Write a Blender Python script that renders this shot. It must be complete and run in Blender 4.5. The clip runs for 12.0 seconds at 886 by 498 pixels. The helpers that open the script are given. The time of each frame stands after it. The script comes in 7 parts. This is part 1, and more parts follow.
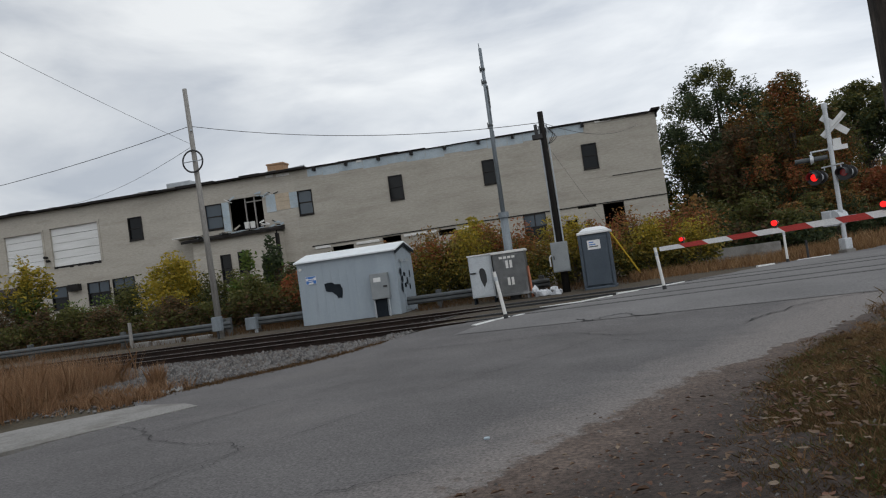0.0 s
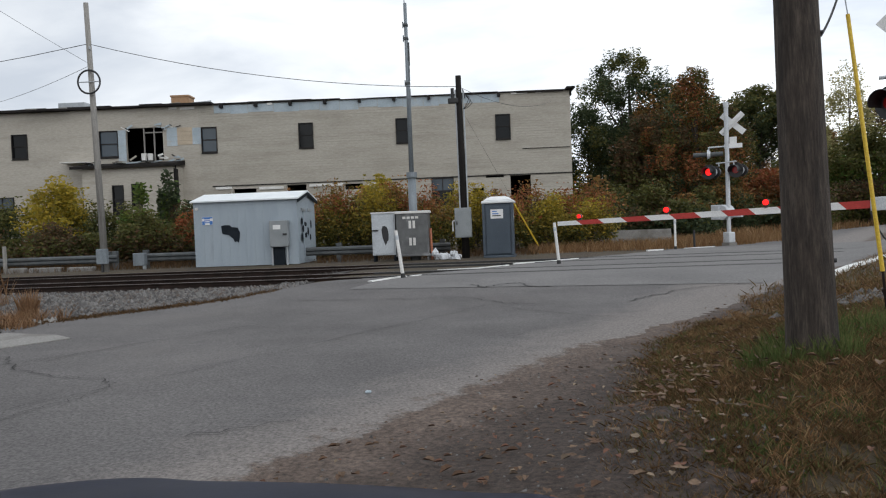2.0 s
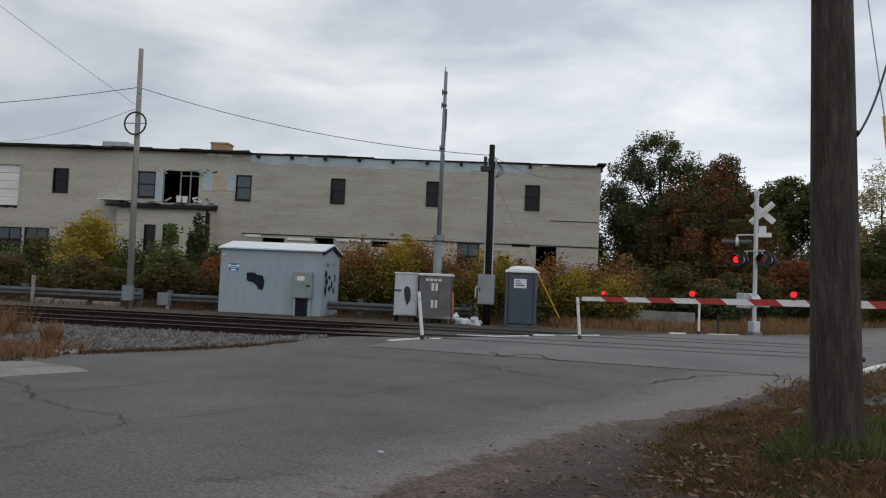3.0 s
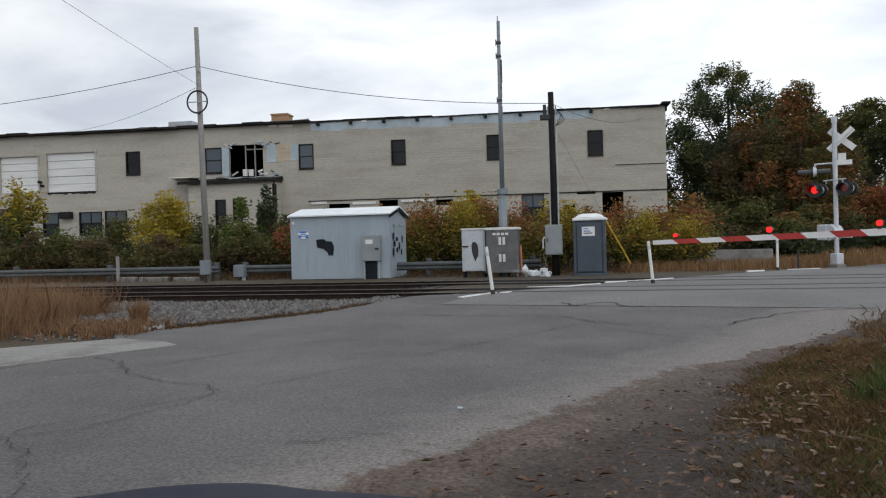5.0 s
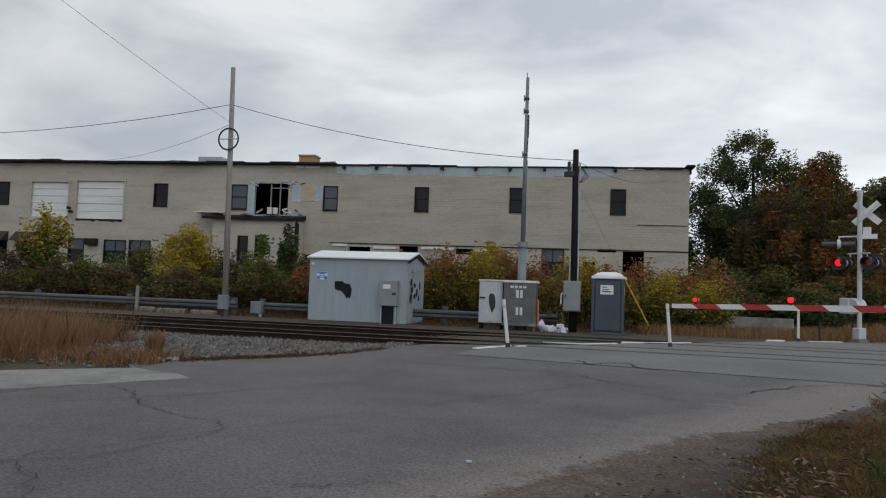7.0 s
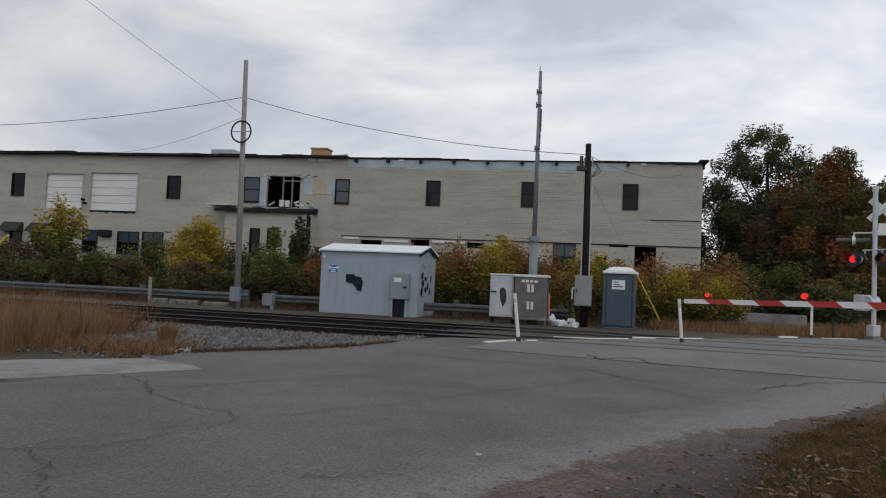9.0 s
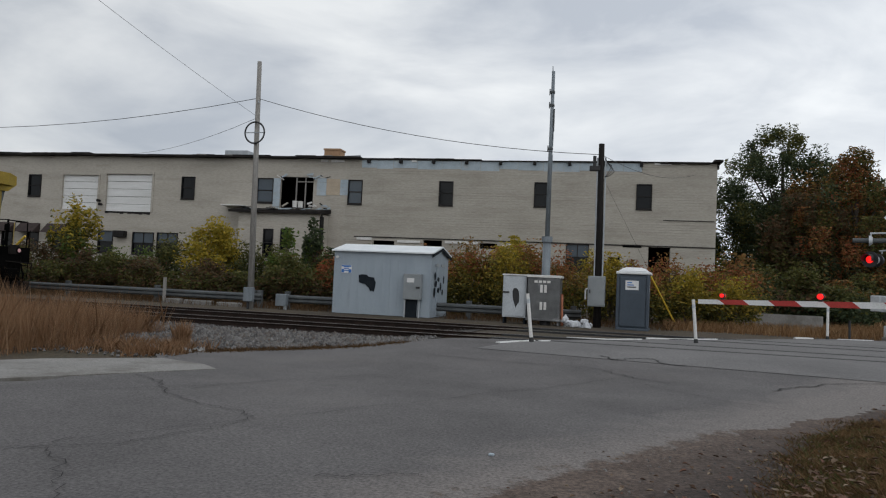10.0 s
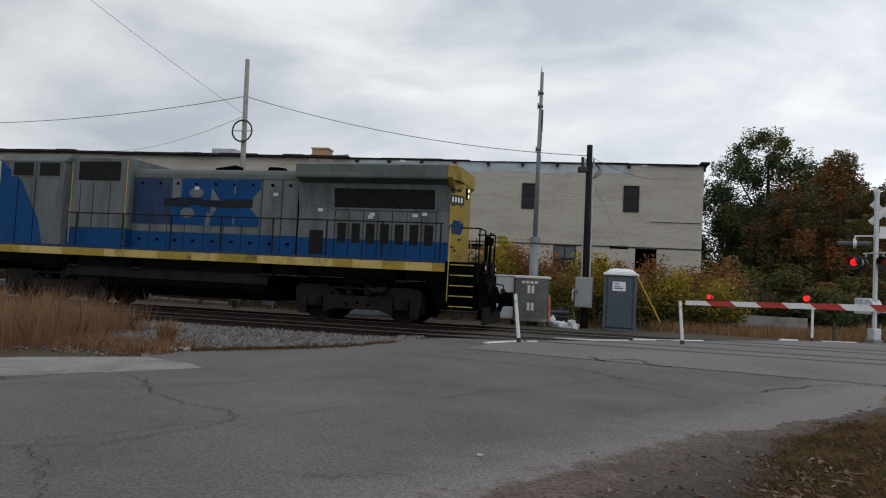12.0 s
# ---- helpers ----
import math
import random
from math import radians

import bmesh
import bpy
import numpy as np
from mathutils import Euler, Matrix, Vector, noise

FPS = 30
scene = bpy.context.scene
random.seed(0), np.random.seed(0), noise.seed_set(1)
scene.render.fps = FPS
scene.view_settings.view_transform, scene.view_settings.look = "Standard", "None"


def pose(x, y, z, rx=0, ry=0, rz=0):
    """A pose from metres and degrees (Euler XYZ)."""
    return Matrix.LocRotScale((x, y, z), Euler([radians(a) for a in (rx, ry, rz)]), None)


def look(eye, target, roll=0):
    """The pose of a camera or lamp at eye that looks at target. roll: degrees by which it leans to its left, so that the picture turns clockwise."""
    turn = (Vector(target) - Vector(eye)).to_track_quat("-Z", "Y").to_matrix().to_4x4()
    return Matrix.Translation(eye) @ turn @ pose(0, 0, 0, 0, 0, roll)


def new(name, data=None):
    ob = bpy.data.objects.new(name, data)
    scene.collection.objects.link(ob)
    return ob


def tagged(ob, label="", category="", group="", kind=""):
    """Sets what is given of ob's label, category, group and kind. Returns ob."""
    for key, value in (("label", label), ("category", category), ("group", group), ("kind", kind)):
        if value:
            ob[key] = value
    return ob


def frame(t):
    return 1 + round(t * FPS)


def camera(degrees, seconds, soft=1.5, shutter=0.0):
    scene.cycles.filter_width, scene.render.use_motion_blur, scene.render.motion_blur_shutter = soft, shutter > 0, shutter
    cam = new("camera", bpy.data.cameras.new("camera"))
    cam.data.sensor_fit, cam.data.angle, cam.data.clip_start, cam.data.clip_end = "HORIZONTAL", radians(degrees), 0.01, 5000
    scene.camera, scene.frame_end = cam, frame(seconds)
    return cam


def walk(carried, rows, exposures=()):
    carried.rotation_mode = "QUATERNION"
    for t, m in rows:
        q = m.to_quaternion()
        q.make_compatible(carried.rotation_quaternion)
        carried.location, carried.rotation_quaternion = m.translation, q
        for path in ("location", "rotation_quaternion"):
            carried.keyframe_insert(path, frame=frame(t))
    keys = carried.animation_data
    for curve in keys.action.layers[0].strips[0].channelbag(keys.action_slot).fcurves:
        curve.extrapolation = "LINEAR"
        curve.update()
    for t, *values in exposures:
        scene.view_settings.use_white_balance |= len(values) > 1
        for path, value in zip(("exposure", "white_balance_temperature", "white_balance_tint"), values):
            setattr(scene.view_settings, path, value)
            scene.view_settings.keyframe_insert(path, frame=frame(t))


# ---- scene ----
cam = camera(61.9, 12.0, 1.15)
PATH = [
    (0, (-0.015, -0.012, 1.450), (-0.4279, 1.9435, 1.5152), -7.98),
    (0.5, (-0.067, 0.052, 1.424), (-0.6250, 1.9697, 1.3145), -4.11),
    (1, (-0.036, 0.092, 1.394), (-0.4158, 2.0336, 1.0991), -5.85),
    (1.5, (-0.030, 0.079, 1.399), (-0.2811, 2.0497, 1.1679), -3.13),
    (2, (0.026, 0.028, 1.414), (-0.1415, 2.0196, 1.3476), -2.23),
    (2.5, (0.000, 0.000, 1.420), (-0.1045, 1.9965, 1.4786), 0.50),
    (3, (-0.012, -0.035, 1.419), (-0.2394, 1.9489, 1.5253), 2.56),
    (3.5, (-0.018, -0.010, 1.418), (-0.3330, 1.9639, 1.4944), 2.44),
    (5.5, (-0.011, -0.016, 1.436), (-0.4196, 1.9417, 1.4117), -1.87),
    (6, (0.019, -0.056, 1.439), (-0.3742, 1.9054, 1.4320), -0.92),
    (6.5, (0.010, -0.061, 1.440), (-0.4063, 1.8953, 1.4742), 0.28),
    (7, (-0.023, -0.052, 1.444), (-0.4737, 1.8937, 1.5588), 2.13),
    (7.5, (-0.020, -0.062, 1.440), (-0.4867, 1.8794, 1.5598), 3.01),
    (9.5, (-0.026, -0.041, 1.437), (-0.5137, 1.8967, 1.5301), 2.33),
    (10, (-0.025, -0.040, 1.427), (-0.5380, 1.8901, 1.5243), 2.60),
    (10.5, (-0.028, -0.041, 1.424), (-0.5520, 1.8869, 1.5153), 2.47),
    (11, (-0.027, -0.034, 1.423), (-0.5446, 1.8956, 1.5155), 2.25),
    (11.5, (-0.038, -0.020, 1.424), (-0.5231, 1.9176, 1.5203), 2.37),
    (12, (-0.052, -0.011, 1.420), (-0.5317, 1.9281, 1.5197), 2.92),
]
EXPOSURE = [(0.0, -0.1, 6400, 10), (0.5, 0.35, 6450, 10), (1.0, 1.12, 6750, 10), (1.5, 0.97, 6550, 10), (2.0, 0.3, 6430, 10), (2.5, -0.15, 6390, 10), (3.0, -0.2, 6390, 10), (3.7, -0.06, 6390, 10),
            (5.3, 0.22, 6400, 10), (6.0, 0.13, 6400, 10), (6.5, 0.02, 6400, 10), (7.0, -0.2, 6390, 10), (7.5, -0.22, 6390, 10), (12.0, -0.14, 6430, 10)]
walk(cam, [(t, look(eye, target, roll)) for t, eye, target, roll in PATH], EXPOSURE)

# ---- light ----
world = bpy.data.worlds.new("overcast_sky")
scene.world = world
world.use_nodes = True
wn, wl = world.node_tree.nodes, world.node_tree.links
wn.clear()
w_out = wn.new("ShaderNodeOutputWorld")
w_bg = wn.new("ShaderNodeBackground")
w_mix = wn.new("ShaderNodeMix")
w_mix.data_type = "RGBA"
w_mix.inputs["Factor"].default_value = 0.93
w_sky = wn.new("ShaderNodeTexSky")
w_sky.sky_type, w_sky.sun_disc = "NISHITA", False
w_sky.sun_elevation, w_sky.sun_rotation = radians(42), radians(150)
w_gain = wn.new("ShaderNodeVectorMath")
w_gain.operation = "SCALE"
w_gain.inputs["Scale"].default_value = 0.1
w_co = wn.new("ShaderNodeTexCoord")
w_map = wn.new("ShaderNodeMapping")
w_map.inputs["Scale"].default_value = (1.5, 1.5, 4.2)
w_map.inputs["Rotation"].default_value = (0.10, -0.16, 0.3)
w_noise = wn.new("ShaderNodeTexNoise")
w_noise.inputs["Scale"].default_value = 2.1
w_noise.inputs["Detail"].default_value = 7
w_noise.inputs["Roughness"].default_value = 0.52
w_noise.inputs["Distortion"].default_value = 0.35
w_ramp = wn.new("ShaderNodeValToRGB")
w_ramp.color_ramp.elements[0].position, w_ramp.color_ramp.elements[0].color = 0.34, (0.62, 0.665, 0.73, 1)
w_ramp.color_ramp.elements[1].position, w_ramp.color_ramp.elements[1].color = 0.66, (1.1, 1.12, 1.12, 1)
wl.new(w_co.outputs["Generated"], w_map.inputs["Vector"])
wl.new(w_map.outputs[0], w_noise.inputs["Vector"])
wl.new(w_noise.outputs["Fac"], w_ramp.inputs["Fac"])
wl.new(w_sky.outputs[0], w_gain.inputs[0])
wl.new(w_gain.outputs[0], w_mix.inputs["A"])
w_sep = wn.new("ShaderNodeSeparateXYZ")
wl.new(w_co.outputs["Generated"], w_sep.inputs[0])
w_side = wn.new("ShaderNodeMapRange")
w_side.inputs["From Min"].default_value, w_side.inputs["From Max"].default_value = -0.7, 0.6
w_side.inputs["To Min"].default_value, w_side.inputs["To Max"].default_value = 0.8, 1.2
wl.new(w_sep.outputs["X"], w_side.inputs["Value"])
w_lit = wn.new("ShaderNodeVectorMath")
w_lit.operation = "SCALE"
wl.new(w_ramp.outputs["Color"], w_lit.inputs[0])
wl.new(w_side.outputs[0], w_lit.inputs["Scale"])
wl.new(w_lit.outputs[0], w_mix.inputs["B"])
wl.new(w_mix.outputs["Result"], w_bg.inputs["Color"])
w_bg.inputs["Strength"].default_value = 1.0
wl.new(w_bg.outputs[0], w_out.inputs[0])
sun = new("sun", bpy.data.lights.new("sun", "SUN"))
sun.data.energy, sun.data.angle, sun.data.color = 0.25, radians(60), (1.0, 0.97, 0.93)
sun.matrix_world = look((12, -22, 26), (0, 10, 0))


# ---- materials ----
def material(name, stops, scale=8.0, rough=0.8, metal=0.0, bump=0.2, fine=60.0, stretch=(1, 1, 1), by="noise", spec=0.5,
             stain=None, stain_scale=0.6, stain_at=(0.5, 0.68), glow=0.0, coat=0.0, grit=0.35, verge=None, silt=None, leafy=False):
    """Two scales of noise in the colour, fine relief, and stains where given. by: noise, island or object picks the colour."""
    m = bpy.data.materials.new(name)
    m.use_nodes = True
    n, li = m.node_tree.nodes, m.node_tree.links
    b = n["Principled BSDF"]
    co = n.new("ShaderNodeTexCoord")
    mp = n.new("ShaderNodeMapping")
    mp.inputs["Scale"].default_value = stretch
    li.new(co.outputs["Object"], mp.inputs["Vector"])
    big = n.new("ShaderNodeTexNoise")
    big.inputs["Scale"].default_value, big.inputs["Detail"].default_value = scale, 5
    big.inputs["Roughness"].default_value = 0.6
    li.new(mp.outputs[0], big.inputs["Vector"])
    small = n.new("ShaderNodeTexNoise")
    small.inputs["Scale"].default_value, small.inputs["Detail"].default_value = fine, 6
    small.inputs["Roughness"].default_value = 0.7
    li.new(mp.outputs[0], small.inputs["Vector"])
    ramp = n.new("ShaderNodeValToRGB")
    r = ramp.color_ramp
    lo, hi = (0.3, 0.7) if by == "noise" else (0.0, 1.0)
    while len(r.elements) < len(stops):
        r.elements.new(0.5)
    for i, c in enumerate(stops):
        r.elements[i].position, r.elements[i].color = lo + (hi - lo) * i / max(1, len(stops) - 1), (*c, 1)
    if by == "island":
        geo = n.new("ShaderNodeNewGeometry")
        li.new(geo.outputs["Random Per Island"], ramp.inputs["Fac"])
    elif by == "object":
        info = n.new("ShaderNodeObjectInfo")
        li.new(info.outputs["Random"], ramp.inputs["Fac"])
    else:
        li.new(big.outputs["Fac"], ramp.inputs["Fac"])
    grain = n.new("ShaderNodeMix")
    grain.data_type, grain.blend_type = "RGBA", "OVERLAY"
    grain.inputs["Factor"].default_value = grit
    li.new(ramp.outputs["Color"], grain.inputs["A"])
    sharp = n.new("ShaderNodeMapRange")
    sharp.inputs["From Min"].default_value, sharp.inputs["From Max"].default_value = 0.3, 0.7
    li.new(small.outputs["Fac"], sharp.inputs["Value"])
    li.new(sharp.outputs[0], grain.inputs["B"])
    colour = grain.outputs["Result"]
    if stain:
        sn = n.new("ShaderNodeTexNoise")
        sn.inputs["Scale"].default_value, sn.inputs["Detail"].default_value = stain_scale, 8
        sn.inputs["Roughness"].default_value = 0.65
        li.new(mp.outputs[0], sn.inputs["Vector"])
        sr = n.new("ShaderNodeMapRange")
        sr.inputs["From Min"].default_value, sr.inputs["From Max"].default_value = stain_at
        li.new(sn.outputs["Fac"], sr.inputs["Value"])
        sm = n.new("ShaderNodeMix")
        sm.data_type = "RGBA"
        li.new(sr.outputs[0], sm.inputs["Factor"])
        li.new(colour, sm.inputs["A"])
        sm.inputs["B"].default_value = (*stain, 1)
        colour = sm.outputs["Result"]
    if verge:
        # dirt that spreads from the verge, by the distance from its line, with an uneven edge
        lo_, hi_, tint = verge
        sp = n.new("ShaderNodeSeparateXYZ")
        li.new(co.outputs["Object"], sp.inputs[0])
        ax = n.new("ShaderNodeMath")
        ax.operation, ax.inputs[1].default_value = "MULTIPLY", 0.87
        li.new(sp.outputs["X"], ax.inputs[0])
        ay = n.new("ShaderNodeMath")
        ay.operation, ay.inputs[1].default_value = "MULTIPLY_ADD", -0.49
        ay.inputs[2].default_value = 2.38
        li.new(sp.outputs["Y"], ay.inputs[0])
        dd = n.new("ShaderNodeMath")
        dd.operation = "ADD"
        li.new(ax.outputs[0], dd.inputs[0])
        li.new(ay.outputs[0], dd.inputs[1])
        wob = n.new("ShaderNodeTexNoise")
        wob.inputs["Scale"].default_value, wob.inputs["Detail"].default_value = 1.5, 10
        wob.inputs["Roughness"].default_value = 0.68
        li.new(co.outputs["Object"], wob.inputs["Vector"])
        add = n.new("ShaderNodeMath")
        add.operation, add.inputs[1].default_value = "MULTIPLY_ADD", 1.7
        li.new(wob.outputs["Fac"], add.inputs[0])
        li.new(dd.outputs[0], add.inputs[2])
        mr = n.new("ShaderNodeMapRange")
        mr.inputs["From Min"].default_value, mr.inputs["From Max"].default_value = lo_ + 0.85, hi_ + 0.85
        li.new(add.outputs[0], mr.inputs["Value"])
        tone = n.new("ShaderNodeMix")
        tone.data_type, tone.blend_type = "RGBA", "OVERLAY"
        tone.inputs["Factor"].default_value = grit
        tone.inputs["A"].default_value = (*tint, 1)
        li.new(sharp.outputs[0], tone.inputs["B"])
        vm = n.new("ShaderNodeMix")
        vm.data_type = "RGBA"
        li.new(mr.outputs[0], vm.inputs["Factor"])
        li.new(colour, vm.inputs["A"])
        li.new(tone.outputs["Result"], vm.inputs["B"])
        colour = vm.outputs["Result"]
        if silt:
            # loose soil washed over the edge in tongues and blots
            lo_, hi_, tint = silt
            blot = n.new("ShaderNodeTexNoise")
            blot.inputs["Scale"].default_value, blot.inputs["Detail"].default_value = 2.6, 12
            blot.inputs["Roughness"].default_value = 0.72
            li.new(co.outputs["Object"], blot.inputs["Vector"])
            far = n.new("ShaderNodeMath")
            far.operation, far.inputs[1].default_value = "MULTIPLY_ADD", 1.5
            li.new(blot.outputs["Fac"], far.inputs[0])
            # the trodden pull-in ends where the grass meets the road
            past = n.new("ShaderNodeMapRange")
            past.inputs["From Min"].default_value, past.inputs["From Max"].default_value = 8.2, 10.4
            past.inputs["To Min"].default_value, past.inputs["To Max"].default_value = 0.0, -1.0
            li.new(sp.outputs["Y"], past.inputs["Value"])
            less = n.new("ShaderNodeMath")
            less.operation = "ADD"
            li.new(dd.outputs[0], less.inputs[0])
            li.new(past.outputs[0], less.inputs[1])
            li.new(less.outputs[0], far.inputs[2])
            cover = n.new("ShaderNodeMapRange")
            cover.inputs["From Min"].default_value, cover.inputs["From Max"].default_value = lo_ + 0.75, hi_ + 0.75
            li.new(far.outputs[0], cover.inputs["Value"])
            earth = n.new("ShaderNodeMix")
            earth.data_type, earth.blend_type = "RGBA", "OVERLAY"
            earth.inputs["Factor"].default_value = 0.8
            earth.inputs["A"].default_value = (*tint, 1)
            li.new(sharp.outputs[0], earth.inputs["B"])
            lay = n.new("ShaderNodeMix")
            lay.data_type = "RGBA"
            li.new(cover.outputs[0], lay.inputs["Factor"])
            li.new(colour, lay.inputs["A"])
            li.new(earth.outputs["Result"], lay.inputs["B"])
            colour = lay.outputs["Result"]
    li.new(colour, b.inputs["Base Color"])
    if leafy:
        # leaves let light through
        tr = n.new("ShaderNodeBsdfTranslucent")
        li.new(colour, tr.inputs["Color"])
        ms = n.new("ShaderNodeMixShader")
        ms.inputs[0].default_value = 0.38
        li.new(b.outputs[0], ms.inputs[1])
        li.new(tr.outputs[0], ms.inputs[2])
        li.new(ms.outputs[0], n["Material Output"].inputs["Surface"])
    b.inputs["Roughness"].default_value, b.inputs["Metallic"].default_value = rough, metal
    b.inputs["Specular IOR Level"].default_value = spec
    b.inputs["Coat Weight"].default_value = coat
    if bump:
        bp = n.new("ShaderNodeBump")
        bp.inputs["Strength"].default_value, bp.inputs["Distance"].default_value = bump, 0.02
        li.new(small.outputs["Fac"], bp.inputs["Height"])
        li.new(bp.outputs[0], b.inputs["Normal"])
    if glow:
        b.inputs["Emission Color"].default_value = (*stops[0], 1)
        b.inputs["Emission Strength"].default_value = glow
    return m


def siding_material(name, stops, board=0.19):
    """Clapboards: a saw-tooth relief over the height, weathered paint."""
    m = material(name, stops, scale=0.5, rough=0.75, bump=0.0, fine=9.0, stretch=(0.45, 0.45, 2.2), stain=(0.26, 0.235, 0.19), stain_scale=0.9, stain_at=(0.52, 0.85), grit=0.18)
    n, li = m.node_tree.nodes, m.node_tree.links
    co = n.new("ShaderNodeTexCoord")
    sep = n.new("ShaderNodeSeparateXYZ")
    li.new(co.outputs["Object"], sep.inputs[0])
    div = n.new("ShaderNodeMath")
    div.operation, div.inputs[1].default_value = "DIVIDE", board
    li.new(sep.outputs["Z"], div.inputs[0])
    fr = n.new("ShaderNodeMath")
    fr.operation = "FRACT"
    li.new(div.outputs[0], fr.inputs[0])
    inv = n.new("ShaderNodeMath")
    inv.operation, inv.inputs[0].default_value = "SUBTRACT", 1.0
    li.new(fr.outputs[0], inv.inputs[1])
    bp = n.new("ShaderNodeBump")
    bp.inputs["Strength"].default_value, bp.inputs["Distance"].default_value = 0.3, 0.02
    li.new(inv.outputs[0], bp.inputs["Height"])
    li.new(bp.outputs[0], n["Principled BSDF"].inputs["Normal"])
    return m


M = {}
M["asphalt"] = material("worn_asphalt", [(0.077, 0.0715, 0.0705), (0.105, 0.098, 0.0965), (0.13, 0.122, 0.119)], 0.45, 0.92, bump=0.5, fine=38, stain=(0.15, 0.137, 0.129), stain_scale=0.3, stain_at=(0.52, 0.85), grit=0.6, verge=(-1.95, -1.1, (0.178, 0.16, 0.149)), silt=(-1.08, -0.9, (0.097, 0.07, 0.055)))
# kept brighter than the road: sky sheen on the crossing is in this colour
M["asphalt_new"] = material("crossing_asphalt", [(0.12, 0.115, 0.113), (0.17, 0.163, 0.159)], 0.5, 0.9, bump=0.5, fine=22, grit=0.4)
M["soil"] = material("trodden_dirt", [(0.06, 0.046, 0.034), (0.1, 0.078, 0.058), (0.135, 0.11, 0.085)], 1.4, 0.95, bump=0.9, fine=22, grit=0.9)
M["sand"] = material("sandy_dirt", [(0.07, 0.049, 0.038), (0.1, 0.072, 0.057), (0.132, 0.098, 0.079)], 1.3, 0.95, bump=0.8, fine=26, grit=0.8, verge=(-0.75, 0.05, (0.045, 0.0315, 0.025)))
M["turf"] = material("dying_turf", [(0.034, 0.025, 0.016), (0.058, 0.041, 0.023), (0.046, 0.038, 0.018)], 0.6, 0.95, bump=0.9, fine=14, grit=0.7)
M["blade"] = material("grass_blades", [(0.145, 0.08, 0.038), (0.2, 0.118, 0.058), (0.1, 0.062, 0.03), (0.105, 0.09, 0.035), (0.25, 0.165, 0.09), (0.075, 0.08, 0.03)], rough=0.85, bump=0, by="island", spec=0.2, leafy=True)
M["blade_green"] = material("green_blades", [(0.064, 0.098, 0.027), (0.1, 0.138, 0.04), (0.165, 0.165, 0.064), (0.05, 0.074, 0.022)], rough=0.8, bump=0, by="island", spec=0.2, leafy=True)
M["blade_straw"] = material("straw_blades", [(0.2, 0.108, 0.05), (0.31, 0.19, 0.092), (0.14, 0.072, 0.035), (0.42, 0.28, 0.15)], rough=0.9, bump=0, by="island", spec=0.2, leafy=True)
M["blade_tan"] = material("tan_blades", [(0.24, 0.13, 0.064), (0.34, 0.205, 0.115), (0.17, 0.088, 0.046), (0.46, 0.31, 0.19)], rough=0.9, bump=0, by="island", spec=0.2, leafy=True)
M["blade_dead"] = material("dead_blades", [(0.09, 0.053, 0.028), (0.15, 0.09, 0.045), (0.055, 0.036, 0.019)], rough=0.9, bump=0, by="island", spec=0.2, leafy=True)
M["litter"] = material("dry_leaves", [(0.15, 0.09, 0.058), (0.075, 0.043, 0.027), (0.19, 0.132, 0.09), (0.11, 0.07, 0.048), (0.16, 0.08, 0.055), (0.05, 0.032, 0.022), (0.27, 0.21, 0.15)], rough=0.85, bump=0, by="island", spec=0.2)
M["stone"] = material("ballast_stone", [(0.05, 0.046, 0.044), (0.1, 0.095, 0.092), (0.17, 0.163, 0.157), (0.085, 0.064, 0.05)], rough=0.9, bump=0.1, by="island")
M["stone_dark"] = material("oily_ballast_stone", [(0.016, 0.013, 0.011), (0.034, 0.028, 0.025), (0.055, 0.048, 0.043)], rough=0.95, bump=0.1, by="island", spec=0.2)
M["concrete"] = material("old_concrete", [(0.19, 0.182, 0.17), (0.255, 0.246, 0.231)], 1.2, 0.9, bump=0.3, fine=40, stain=(0.12, 0.11, 0.095), stain_scale=0.9, grit=0.4)
M["gravel"] = material("oily_gravel", [(0.017, 0.014, 0.012), (0.033, 0.028, 0.024), (0.055, 0.048, 0.042)], 5.0, 0.95, bump=0.8, fine=22, grit=0.7)
M["tie"] = material("creosote_wood", [(0.012, 0.009, 0.008), (0.03, 0.022, 0.018)], 2.0, 0.92, bump=0.6, fine=25, stretch=(4, 1, 4), spec=0.2)
M["rail"] = material("rusty_rail", [(0.014, 0.0095, 0.008), (0.03, 0.019, 0.015)], 3.0, 0.85, bump=0.3, spec=0.2)
M["railtop"] = material("worn_rail_top", [(0.15, 0.135, 0.125), (0.24, 0.22, 0.205)], 3.0, 0.55, metal=0.9, bump=0.0)
M["paint_white"] = material("white_road_paint", [(0.6, 0.6, 0.58), (0.75, 0.75, 0.73)], 2.0, 0.7, bump=0.2, stain=(0.3, 0.29, 0.27), stain_scale=2.0, stain_at=(0.55, 0.8))
M["siding"] = siding_material("weathered_siding", [(0.318, 0.292, 0.245), (0.38, 0.353, 0.302), (0.41, 0.382, 0.33)], 0.165)
M["stucco"] = siding_material("faded_siding", [(0.35, 0.322, 0.276), (0.41, 0.378, 0.326), (0.435, 0.404, 0.352)], 0.15)
M["sheath"] = material("pale_blue_board", [(0.33, 0.395, 0.44), (0.43, 0.495, 0.54)], 1.5, 0.7, bump=0.2, stain=(0.46, 0.46, 0.43), stain_scale=1.1, stain_at=(0.56, 0.75))
M["roof"] = material("tar_roof", [(0.012, 0.011, 0.011), (0.032, 0.028, 0.026)], 2.0, 0.9, bump=0.5, spec=0.15)
M["trim_dark"] = material("dark_trim", [(0.012, 0.011, 0.011), (0.026, 0.024, 0.023)], 3.0, 0.7, bump=0.1, spec=0.2)
